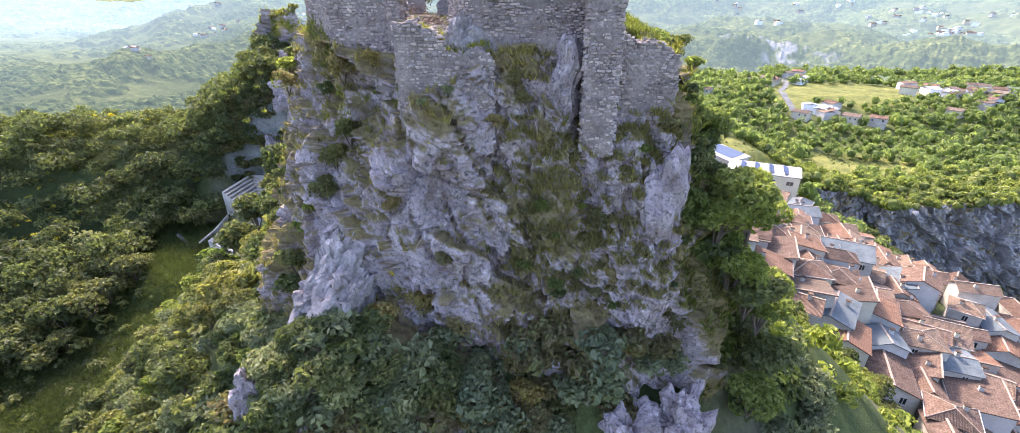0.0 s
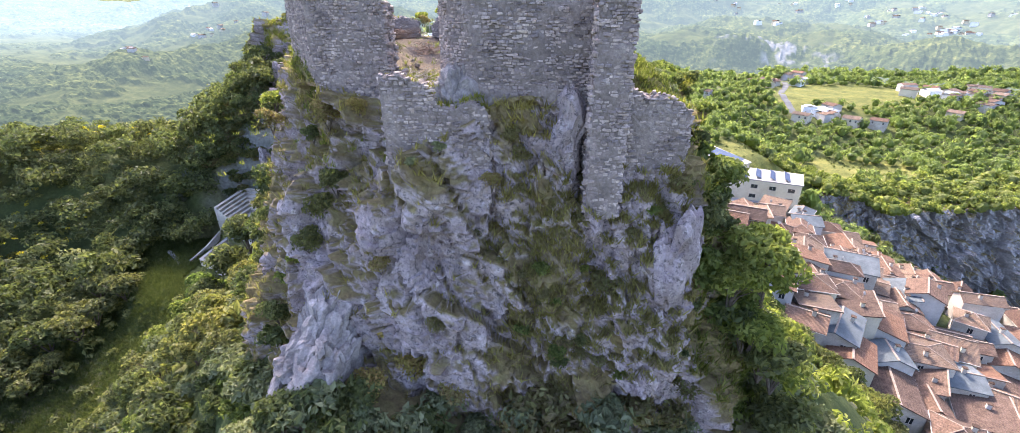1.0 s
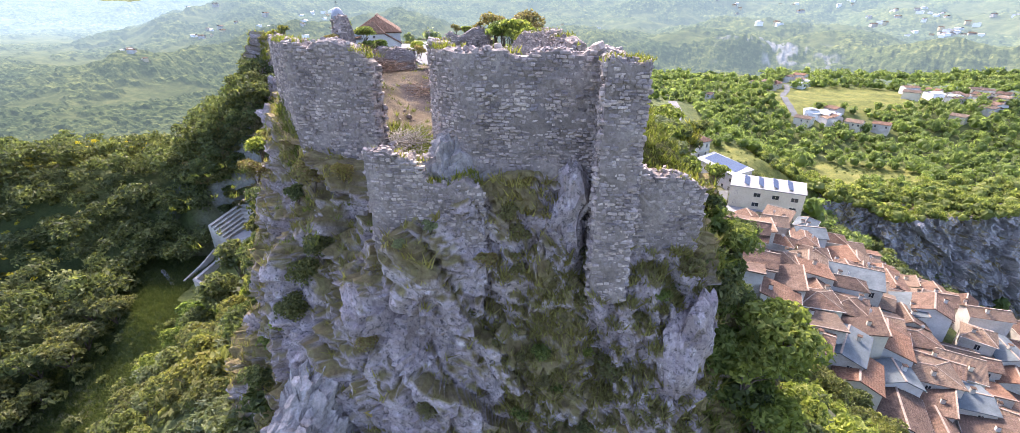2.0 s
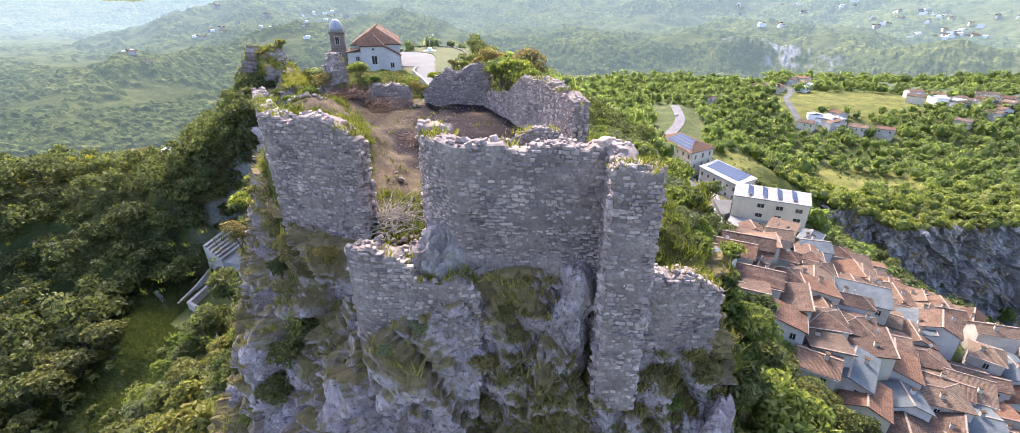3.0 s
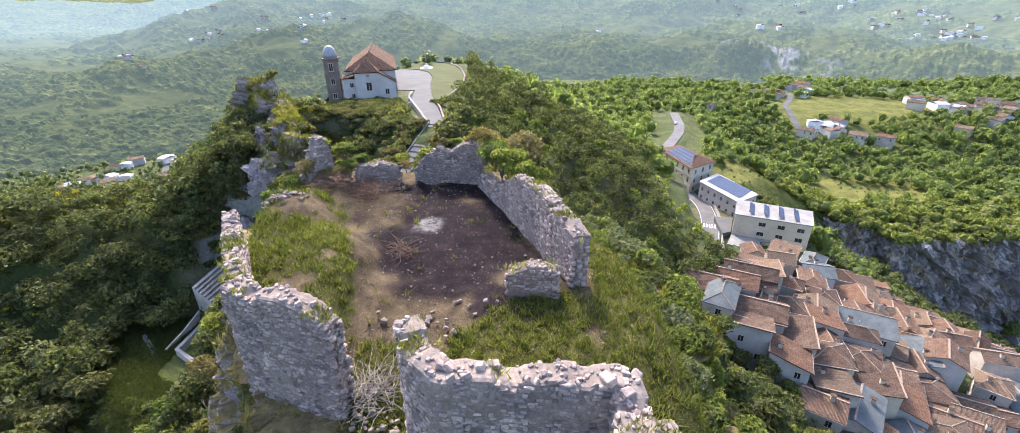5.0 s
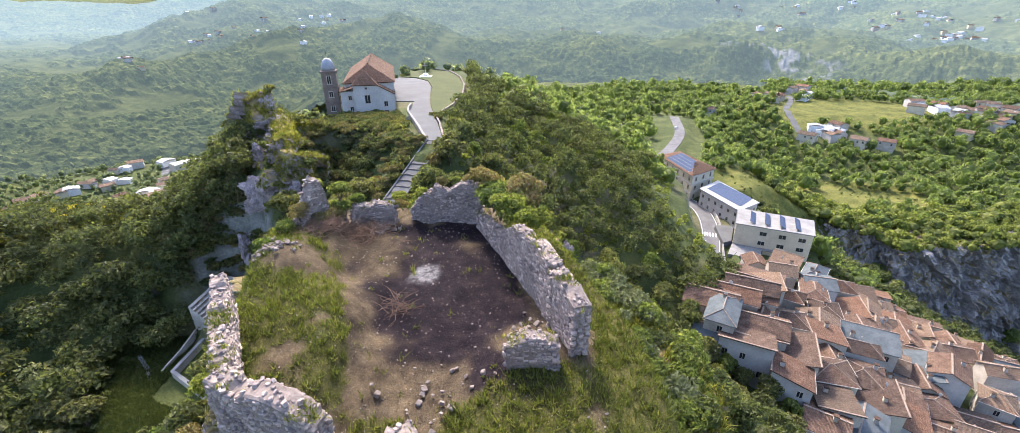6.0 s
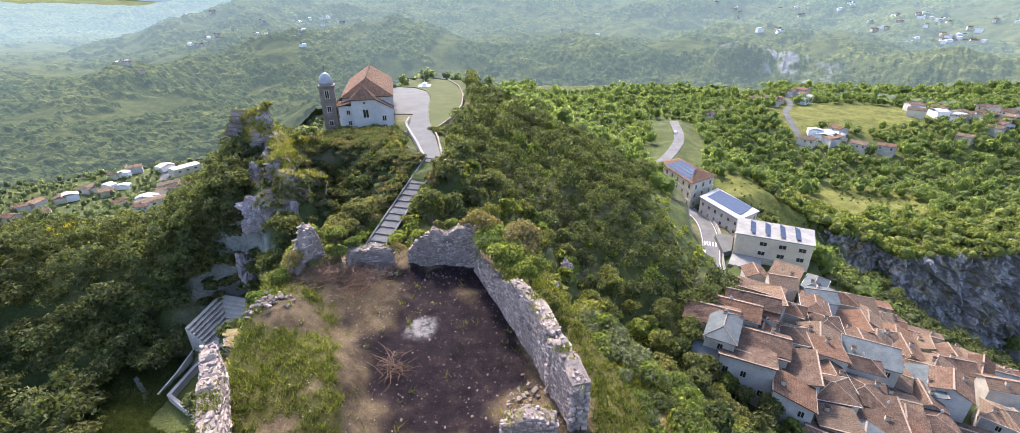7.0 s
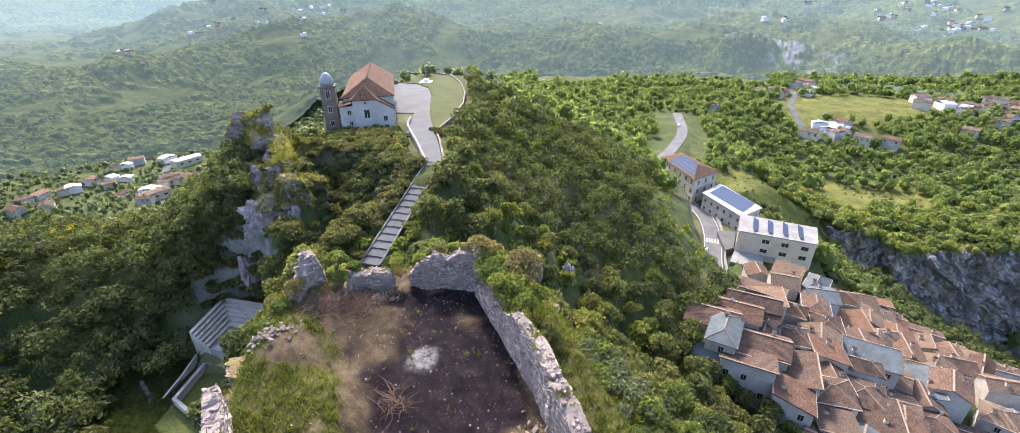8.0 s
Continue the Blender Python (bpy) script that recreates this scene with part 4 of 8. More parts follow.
WALLS += [("castle_tower", [(3.12, 19.25, 102.7, 94.2), (4.32, 19.15, 102.75, 94.4)], 0.85, "narrow ruined tower stub of grey rubble stone", 110, 7),
    ("castle_wall", [(4.2, 19.9, 99.4, 95.4), (5.2, 19.95, 99.1, 95.6), (6.2, 20.0, 98.8, 95.8), (6.95, 20.1, 98.3, 96.0)], 0.8, "low grey rubble retaining wall overgrown with grass", 90, 8),
    ("castle_wall", [(-4.75, 20.75, 99.5, 94.0), (-4.0, 20.45, 99.55, 93.2), (-3.2, 20.4, 99.3, 92.6), (-2.6, 20.35, 98.5, 93.4), (-1.9, 20.3, 98.4, 93.0), (-1.3, 20.1, 98.9, 94.2), (-0.8, 20.2, 98.2, 95.6)], 0.8, "broken low outwork wall of grey rubble stone", 140, 9),
    ("castle_wall", [(3.7, 29.3, 102.4, 98.8), (3.35, 30.6, 102.8, 98.8), (2.9, 31.8, 102.6, 98.8)], 0.75, "broken stub of the east courtyard wall", 90, 10)]
WALLS += [("castle_wall", [(2.85, 32.0, 102.9, 98.8), (2.3, 34.3, 102.8, 98.9), (1.1, 37.0, 102.4, 99), (0.5, 38.4, 101.4, 99), (-0.4, 40.4, 100.8, 99.2), (-1.3, 42.6, 100.6, 99.2)], 0.6, "long pale east wall of the castle courtyard", 80, 11),
    ("castle_wall", [(-1.3, 43.4, 102.2, 99), (-2.6, 43.6, 102.6, 99), (-3.6, 43.7, 101.9, 99), (-4.6, 43.8, 102.3, 99), (-5.4, 44.0, 101.4, 99), (-6.2, 44.1, 100.6, 99)], 0.8, "broken rear wall of the castle courtyard", 80, 12),
    ("castle_wall", [(0.55, 28.9, 101.0, 98.6), (1.5, 28.85, 101.3, 98.6), (2.6, 28.75, 101.2, 98.8)], 0.7, "low broken stub of rubble wall in the courtyard", 70, 13),
    ("castle_wall", [(-7.4, 43.6, 100.9, 99), (-8.9, 43.3, 101.2, 99), (-10.2, 42.7, 101.0, 98.8)], 0.8, "low ruined wall half hidden by brushwood", 60, 14)]
WALLS += [("castle_ruin", [(-10.7, 42.5, 100.9, 98), (-11.4, 42.2, 101.8, 98), (-11.9, 41.9, 103.3, 98), (-12.2, 41.6, 103.4, 98), (-12.6, 40.9, 101.6, 98), (-13.0, 39.9, 101.0, 98), (-13.4, 38.8, 100.4, 98)], 0.9, "jagged ruined pinnacle of rubble masonry", 80, 15),
]
for nm, ln, th, lb, sg, sd in WALLS:
    stone_wall(nm, ln, th, lb, sg, sd, 0.7 if nm == "castle_ruin" else 0.3 if sd == 12 else 0.15)


# ---- courtyard ----
def court_height(X, Y):
    z = 98.5 + 0.075 * (Y - 24) + 0.08 * fbm(X / 1.7, Y / 1.7, 9.0, 3)
    z = np.minimum(z, 99.6 + 0.05 * fbm(X / 2, Y / 2, 3.0, 2))
    mound = step(4.6, 1.2, np.hypot((X + 9.6) * 0.85 + 0.25 * (Y - 31), (Y - 31) * 0.55))
    z = z + 1.55 * mound
    z = z + 1.3 * step(4.5, 1.5, np.hypot(X + 13, (Y - 38.5) * 0.7))
    z = z + 1.1 * step(6.5, 2.0, np.hypot((X - 3.2) * 1.0, (Y - 26) * 0.75)) * step(21.3, 23, Y)
    z = z - 0.25 * step(0.9, 0.2, np.abs(X + 6.0 - 0.2 * (Y - 30) * 0.3)) * step(46, 43, Y)
    return z


def court_edge(X, Y):
    west = np.interp(Y, [20, 23.2, 24.4, 25, 31.5, 40, 50], [-4.3, -4.9, -5.6, -9, -12.8, -14.5, -13])
    return np.minimum(X - west, 7.2 - 0.02 * (Y - 24) - np.where(Y > 32, 0.33 * (Y - 32), 0) - X)


def court_surface(X, Y):
    edge = court_edge(X, Y)
    return court_height(X, Y) - 2.0 * step(0.6, -1.2, edge) - 3.0 * step(45.5, 50, Y) - 0.9 * step(22.6, 21.2, Y) * step(-1.2, -2.4, X)


def green_cover(X, Y, nn):
    mound = step(5.2, 3.4, np.hypot((X + 9.8) * 0.8 + 0.25 * (Y - 31), (Y - 31) * np.where(Y > 31, 0.85, 0.55))) * step(35.6, 34.0, Y + 0.5 * nn) + step(2.6, 1.4, np.hypot(X + 14, (Y - 38.6) * 0.8))
    return step(-0.1, 0.5, nn - 2.0 * step(1.15, 0.9, np.hypot((X + 2.6 + 0.2 * (Y - 36)) / 4.3, (Y - 36.5) / 8.2)) + 1.3 * mound + 1.2 * step(29.5, 26.5, Y) * step(-4, -1, X) + 1.2 * step(26.5, 24, Y) - 0.45 + 1.2 * step(-11.5, -13.5, X) + 2.2 * step(0.4, 1.4, X - 3.6 + 0.3 * np.maximum(Y - 31, 0)) - 2.0 * step(2.0, 1.0, line_gap(X, Y, [(-4.8, 28.5), (-5.4, 31), (-6.8, 36), (-8.8, 42)])))


def courtyard():
    ax, ay = np.arange(-15.5, 8.3, 0.16), np.arange(20.6, 50, 0.16)
    X, Y = np.meshgrid(ax, ay)
    edge = court_edge(X, Y)
    Z = court_surface(X, Y)
    i = np.arange(X.size).reshape(X.shape)
    F = np.stack([i[:-1, :-1], i[:-1, 1:], i[1:, 1:], i[1:, :-1]], -1).reshape(-1, 4)
    F = F[(edge.ravel()[F] > -0.5).all(1)]
    m, n, l, b = shader("courtyard_earth")
    at = n.new("ShaderNodeVertexColor")
    at.layer_name = "cover"
    sp = n.new("ShaderNodeSeparateColor")
    l.new(at.outputs[0], sp.inputs[0])
    c = ramp(n, l, noise_node(n, l, 0.9, 8, 0.75), [(0.28, (0.048, 0.037, 0.024)), (0.45, (0.088, 0.068, 0.044)), (0.6, (0.125, 0.1, 0.066)), (0.75, (0.17, 0.142, 0.1))])
    g = ramp(n, l, noise_node(n, l, 1.1, 8, 0.75), [(0.3, (0.055, 0.06, 0.02)), (0.6, (0.1, 0.1, 0.03)), (0.8, (0.15, 0.13, 0.055))])
    k = ramp(n, l, noise_node(n, l, 1.3, 8, 0.75), [(0.3, (0.005, 0.003, 0.006)), (0.48, (0.012, 0.008, 0.013)), (0.6, (0.024, 0.017, 0.02)), (0.75, (0.06, 0.046, 0.042))])
    w = ramp(n, l, noise_node(n, l, 3.0, 6, 0.75), [(0.4, (0.05, 0.05, 0.058)), (0.6, (0.22, 0.22, 0.235))])
    c = mixed(n, l, sp.outputs[0], c, g)
    c = mixed(n, l, sp.outputs[1], c, k)
    c = mixed(n, l, sp.outputs[2], c, w)
    f = noise_node(n, l, 9, 6, 0.75)
    c = mixed(n, l, 1.0, c, ramp(n, l, f, [(0.25, (0.6,) * 3), (0.75, (1.4,) * 3)]), "MULTIPLY")
    c = mixed(n, l, 1.0, c, ramp(n, l, noise_node(n, l, 26, 5, 0.8), [(0.34, (0.45, 0.44, 0.44)), (0.5, (0.95, 0.94, 0.92)), (0.64, (1.7, 1.62, 1.5))]), "MULTIPLY")
    c = mixed(n, l, 1.0, c, ramp(n, l, noise_node(n, l, 0.45, 4, 0.6), [(0.35, (0.72, 0.7, 0.68)), (0.65, (1.15, 1.12, 1.05))]), "MULTIPLY")
    l.new(c, b.inputs["Base Color"])
    b.inputs["Roughness"].default_value = 0.95
    b.inputs["Specular IOR Level"].default_value = 0.15
    bumped(n, l, b, f, 1.0, 0.1)
    me = mesh("courtyard_ground", np.stack([X, Y, Z], -1).reshape(-1, 3), F, m, True)
    nn = fbm(X / 2.2, Y / 2.2, 5.0, 4)
    green = green_cover(X, Y, nn)
    burnt = step(-0.25, 0.25, 1 - np.hypot((X + 2.6 + 0.2 * (Y - 36)) / 4.3, (Y - 36.5) / 8.2) + 0.5 * nn)
    ash = step(0.0, 0.5, 1 - np.hypot((X + 4.3) / 1.15, (Y - 36.9) / 1.0) + 0.35 * nn)
    me.color_attributes.new("cover", "FLOAT_COLOR", "POINT")
    me.color_attributes["cover"].data.foreach_set("color", np.stack([green, burnt * (1 - green * 0.6), ash, 0 * ash + 1], -1).astype(np.float32).ravel())
    tagged(new("courtyard_ground", me), "bare earth castle courtyard with burnt dark patch and ash", "ground", kind="structure")


courtyard()

boulder("rock_outcrop", (-1.75, 21.1, 97.5), (1.2, 0.95, 2.1), 12, M_BOULDER, "smooth pale bedrock bulging under the curtain wall", 0.2)
boulder("rock_outcrop", (2.25, 20.35, 96.6), (0.62, 0.6, 1.9), 14, M_CRAG, "pointed pale rock standing below the wall", 0.5, 30)
boulder("rock_outcrop", (6.6, 18.7, 91.9), (1.0, 0.9, 2.5), 19, M_CRAG, "narrow pale buttress of rock beside bushes", 0.3, 30)

# ---- plants ----
def leaf_cards(points, normals, sizes, r, jitter=0.8):
    """One bent leaf spray per point, as two triangles over a fold."""
    n = len(points)
    nn = normals + r.normal(0, jitter, (n, 3))
    nn /= np.linalg.norm(nn, axis=1)[:, None]
    a = np.cross(nn, r.normal(0, 1, (n, 3)))
    a /= np.linalg.norm(a, axis=1)[:, None] + 1e-9
    b = np.cross(nn, a)
    s = sizes[:, None]
    w = r.uniform(0.45, 0.8, (n, 1))
    q = [points - a * s * 0.6, points + b * s * 0.5 * w + nn * s * 0.12, points + a * s * 0.6, points - b * s * 0.5 * w + nn * s * 0.12]
    V = np.stack(q, 1).reshape(-1, 3)
    k = np.arange(n)[:, None] * 4
    F = np.concatenate([k + np.array([[0, 1, 2]]), k + np.array([[0, 2, 3]])], 1).reshape(-1, 3)
    return V, F


def crown_points(r, radius, tall, n, lobes, flat=0.8):
    """Points and outward directions on an uneven crown of several lobes, with its foot at z = 0."""
    cen = r.normal(0, 1, (lobes, 3))
    cen /= np.linalg.norm(cen, axis=1)[:, None]
    cen *= r.uniform(0.25, 0.62, (lobes, 1))
    rad = r.uniform(0.32, 0.52, lobes)
    which = r.integers(0, lobes, n)
    d = r.normal(0, 1, (n, 3))
    d /= np.linalg.norm(d, axis=1)[:, None]
    d[:, 2] = np.where(d[:, 2] < -0.35, -d[:, 2], d[:, 2])
    p = cen[which] + d * (rad[which] * r.uniform(0.72, 1.06, n))[:, None]
    p = p * np.array([radius, radius, tall / 2 * flat]) + np.array([0, 0, tall / 2])
    return p, d


def tree_kind(seed, radius, tall, trunk, leaves, leaf, mat, lobes):
    r = np.random.default_rng(seed)
    p, d = crown_points(r, radius, tall, leaves, lobes)
    p[:, 2] += trunk
    V, F = leaf_cards(p, d, leaf * r.uniform(0.6, 1.4, leaves), r)
    crown = mesh("crown", V, F, mat)
    runs = [[((0, 0, -0.6), 0.05 * tall * 0.6), ((0.1, 0, trunk * 0.6), 0.04 * tall * 0.6), ((0.15, 0.1, trunk + tall * 0.5), 0.02 * tall * 0.6)]]
    for _ in range(5):
        t = r.uniform(0, 6.3)
        e = (math.cos(t) * radius * 0.7, math.sin(t) * radius * 0.7, trunk + tall * r.uniform(0.35, 0.75))
        runs.append([((0.1, 0, trunk * r.uniform(0.5, 1.1)), 0.014 * tall), ((e[0] * 0.5, e[1] * 0.5, trunk + (e[2] - trunk) * 0.6), 0.01 * tall), (e, 0.003 * tall)])
    return tubes("trunk", runs, M_BARK), crown


TREES = [tree_kind(21, 3.0, 5.4, 0.7, 1300, 0.5, M_LEAF_DARK, 10), tree_kind(22, 2.7, 6.2, 0.8, 1200, 0.48, M_LEAF, 9), tree_kind(23, 3.4, 4.8, 0.5, 1500, 0.5, M_LEAF_DARK, 13),
         tree_kind(24, 2.4, 4.6, 0.5, 1000, 0.44, M_LEAF_BRIGHT, 8), tree_kind(25, 2.9, 5.0, 0.6, 1300, 0.48, M_LEAF, 10), tree_kind(26, 2.6, 4.4, 0.5, 1300, 0.4, M_LEAF_OLIVE, 9)]


def tree(x, y, z, kind, size, turn, label, group):
    ob = thing("tree", Matrix.Translation((x, y, z)) @ Matrix.Rotation(turn, 4, "Z") @ Matrix.Scale(size, 4), label, "tree", group)
    part("trunk", TREES[kind][0], ob)
    part("crown", TREES[kind][1], ob)
    return ob


TREE_LABEL = ["dark evergreen oak with dense round crown", "green broadleaved tree with loose crown", "dark spreading evergreen oak on the slope", "fresh green young tree on the slope", "mid-green broadleaved tree on the hillside",
              "grey-green olive tree on the slope"]


def scatter(n, box, keep, gap, seed):
    """Places in a box that keep() allows, no two nearer than gap."""
    r = np.random.default_rng(seed)
    X, Y = r.uniform(box[0], box[1], n), r.uniform(box[2], box[3], n)
    ok = keep(X, Y)
    X, Y = X[ok], Y[ok]
    cell, out = {}, []
    for i in range(len(X)):
        a, b = int(X[i] // gap), int(Y[i] // gap)
        if all((X[i] - X[j]) ** 2 + (Y[i] - Y[j]) ** 2 > gap * gap for da in (-1, 0, 1) for db in (-1, 0, 1) for j in cell.get((a + da, b + db), ())):
            cell.setdefault((a, b), []).append(i)
            out.append(i)
    return X[out], Y[out]


def meadow_strip(X, Y):
    return np.minimum(line_gap(X, Y, MEADOW), line_gap(X, Y, [(x + 3, y) for x, y in MEADOW]))


def clear_of_places(X, Y):
    ok = np.hypot(X + 44.5, (Y - 65.5) * 0.85) > 12
    ok &= np.hypot(X + 44, Y - 76.5) > 8
    ok &= yard_gap(X, Y) > 3.5
    ok &= line_gap(X, Y, [(-16, 107), (-15, 118), (-14.5, 132), (-15.5, 146), (-19, 165)]) > 6.0
    ok &= line_gap(X, Y, [(64, 130), (72, 132), (86, 126)]) > 7
    ok &= line_gap(X, Y, [(-7, 47), (-17.3, 67), (-12.3, 88), (-18, 106)]) > 4.4
    ok &= line_gap(X, Y, [(-45, 78), (-41, 62), (-38, 54)]) > 6.5
    ok &= road_gap(X, Y) > np.where(Y > 125, 14.5, 9.5)
    ok &= line_gap(X, Y, [(69, 206), (71, 190), (80, 166), (82, 142)]) > 14
    ok &= ~((X > -17) & (X < 12) & (Y > 13) & (Y < 49))
    ok &= ~in_town(X, Y)
    return ok


TOWN = [(35, 84), (47, 96), (60, 112), (70, 127), (98, 135), (128, 121), (152, 98), (140, 56), (92, 33), (62, 44), (48, 66)]


def in_town(X, Y):
    inside = np.zeros(np.shape(X), bool)
    for (x0, y0), (x1, y1) in zip(TOWN, TOWN[1:] + TOWN[:1]):
        inside ^= ((y0 > Y) != (y1 > Y)) & (X < (x1 - x0) * (Y - y0) / (y1 - y0) + x0)
    return inside


def west_wood(X, Y):
    return clear_of_places(X, Y) & (meadow_strip(X, Y) > 5.5) & (X < -20) & (Y > 16) & ((X < -42) | (Y < 78))


def east_wood(X, Y):
    return clear_of_places(X, Y) & (X > -14) & (Y > 48) & ((road_gap(X, Y) > 23) | (Y < 104))


def tree_arrays(kind):
    me = TREES[kind][1]
    V = np.empty(len(me.vertices) * 3, np.float32)
    me.vertices.foreach_get("co", V)
    return V.reshape(-1, 3)[:1400], np.array([q.vertices[:] for q in me.polygons])[:700]


rest = {0: [], 1: [], 3: [], 5: []}
for box, keep, gap, seed, group, limit in (((-112, -16, 14, 110), west_wood, 2.7, 31, "trees of the west slope", 150), ((-14, 66, 14, 160), east_wood, 3.3, 32, "trees of the east slope", 140)):
    X, Y = scatter(12000, box, keep, gap, seed)
    r = np.random.default_rng(seed)
    order = np.argsort(np.hypot(X, Y - 16))
    for c, i in enumerate(order):
        x, y, z = X[i], Y[i], float(land(X[i:i + 1], Y[i:i + 1])[0])
        if seed == 31:
            k = int(r.choice(6, p=[.22, .26, .14, .1, .16, .12])) if x > -46 and y < 62 else int(r.choice(6, p=[.36, .16, .3, .03, .13, .02]))
        else:
            k = int(r.choice(6, p=[.1, .27, .08, .3, .25, 0])) if y < 75 else int(r.choice(6, p=[.18, .26, .14, .14, .28, 0]))
        size, turn = r.uniform(0.7, 1.2) * (0.7 if y < 45 else 1.0), r.uniform(0, 6.3)
        if c < limit:
            tree(x, y, z - 0.3, k, size, turn, TREE_LABEL[k], group)
        else:
            rest[{2: 0, 4: 1}.get(k, k)].append((x, y, z - 0.3, k, size * 1.1, turn))
r = np.random.default_rng(36)
X, Y = scatter(3600, (-58, -22, 68, 104), lambda a, b: (np.hypot(a + 44, b - 76) > 6.5) & (np.hypot(a + 42.5, b - 65) > 10) & (line_gap(a, b, [(-17.3, 67), (-12.3, 88), (-18, 106)]) > 3.6) & (yard_gap(a, b) > 2), 1.9, 37)
Z = land(X, Y)
for x, y, z in zip(X, Y, Z):
    k = int(r.choice([0, 1, 4]))
    on_spur = x < -28 and x > -41.5 and y > 77
    if (on_spur and r.random() < 0.86) or (x > -36 and y > 98 and r.random() < 0.6):
        continue
    rest[{4: 1}.get(k, k)].append((x, y, z - 0.3, k, r.uniform(0.28, 0.42) if y > 92 or on_spur else r.uniform(0.4, 0.65) if x > -42 else r.uniform(0.7, 1.1), r.uniform(0, 6.3)))
for k, spots in rest.items():
    V, F, n = [], [], 0
    for x, y, z, kk, s, t in spots:
        v, f = tree_arrays(kk)
        c, sn = math.cos(t) * s, math.sin(t) * s
        V.append(v @ np.array([[c, sn, 0], [-sn, c, 0], [0, 0, s]]) + np.array([x, y, z]))
        F.append(f[(f < len(v)).all(1)] + n)
        n += len(v)
    if V:
        tagged(new("hill_woods", mesh("hill_woods", np.concatenate(V), np.concatenate(F), TREES[k][1].materials[0])), "dense mixed woods covering the castle hill", "woods", kind="stuff")


def inner_crown(r, radius, tall):
    """The dense inside of a crown: a lumpy closed shell under its outer leaves."""
    bm = bmesh.new()
    bmesh.ops.create_icosphere(bm, subdivisions=2, radius=1.0)
    v, f = np.array([q.co[:] for q in bm.verts]), np.array([[q.index for q in g.verts] for g in bm.faces])
    bm.free()
    o = r.uniform(0, 30)
    v = v * (1 + 0.3 * vnoise(v[:, 0] * 1.7 + o, v[:, 1] * 1.7, v[:, 2] * 1.7) + 0.15 * vnoise(v[:, 0] * 4 + o, v[:, 1] * 4, v[:, 2] * 4))[:, None]
    return v * np.array([radius, radius, tall * 0.36]) + np.array([0, 0, tall * 0.5]), f


def woods(name, X, Y, leaves, leaf, radius, tall, mat, label, seed, kinds=5, level=None, dense=True):
    r = np.random.default_rng(seed)
    protos = []
    for _ in range(kinds):
        p, d = crown_points(r, radius, tall, leaves, 5, 0.95)
        v, f = leaf_cards(p, d, leaf * r.uniform(0.7, 1.35, leaves), r, 0.5)
        if dense:
            cv, cf = inner_crown(r, radius * 0.48, tall * 0.85)
            v, f = np.concatenate([v, cv]), np.concatenate([f, cf + len(v)])
        protos.append((v, f))
    Z = land(X, Y) if level is None else level(X, Y)
    V, F, k = [], [], 0
    for x, y, z in zip(X, Y, Z):
        v, f = protos[int(r.integers(kinds))]
        t, s = r.uniform(0, 6.3), r.uniform(0.55, 1.35)
        c, sn = math.cos(t) * s, math.sin(t) * s
        V.append(v @ np.array([[c, sn, 0], [-sn, c, 0], [0, 0, s * r.uniform(0.8, 1.25)]]) + np.array([x, y, z - 0.3]))
        F.append(f + k)
        k += len(v)
    return tagged(new(name, mesh(name, np.concatenate(V), np.concatenate(F), mat)), label, "woods", kind="stuff")


def patchy(X, Y, scale, seed, thr):
    return fbm(X / scale, Y / scale, seed, 3) > thr


def seen(X, Y):
    return (np.abs(X) < 60 + 1.25 * Y)


def mid_right(X, Y):
    return (Y < 452 + 60 * fbm(X / 45, 3.0, 5.0, 3)) & clear_of_places(X, Y) & seen(X, Y) & (X > 0) & ((Y > 150) | (X > 62)) & patchy(X, Y, 45, 3.0, -0.95) & (line_gap(X, Y, HOLLOW) > 17 + 8 * fbm(X / 14, Y / 14, 2.0, 3)) & (line_gap(X, Y, [(189, 298), (213, 308), (228, 284)]) > 10) & (line_gap(X, Y, [(285, 336), (312, 332), (345, 330)]) > 12) & (line_gap(X, Y, [(200, 390), (212, 382), (247, 406)]) > 10) & (np.hypot((X - 245) * 0.7, (Y - 345) * 1.3) > 42) & (line_gap(X, Y, [(195, 300), (193, 330), (225, 395)]) > 8) & (Y > np.where(X > 120, 196 - 0.5 * (X - 120), 0))


def far_from(X, Y, spots):
    ok = np.ones(np.shape(X), bool)
    for x, y, d in spots:
        ok &= np.hypot(X - x, Y - y) > d
    return ok


def mid_left(X, Y):
    return clear_of_places(X, Y) & seen(X, Y) & (X < 0) & ((Y > 104) | (X < -95)) & (ridge(X, Y, WEST) < land(X, Y) + 6) & patchy(X, Y, 26, 4.0, -0.35) & far_from(X, Y, [(-242, 308, 13), (-236, 292, 14), (-244, 326, 13), (-256, 362, 17), (-298, 305, 11), (-285, 328, 10), (-322, 472, 15), (-371, 408, 14), (-430, 405, 12), (-292, 361, 9)])


def any_slope(X, Y):
    return clear_of_places(X, Y) & (meadow_strip(X, Y) > 3.4) & (yard_gap(X, Y) > 1.5)


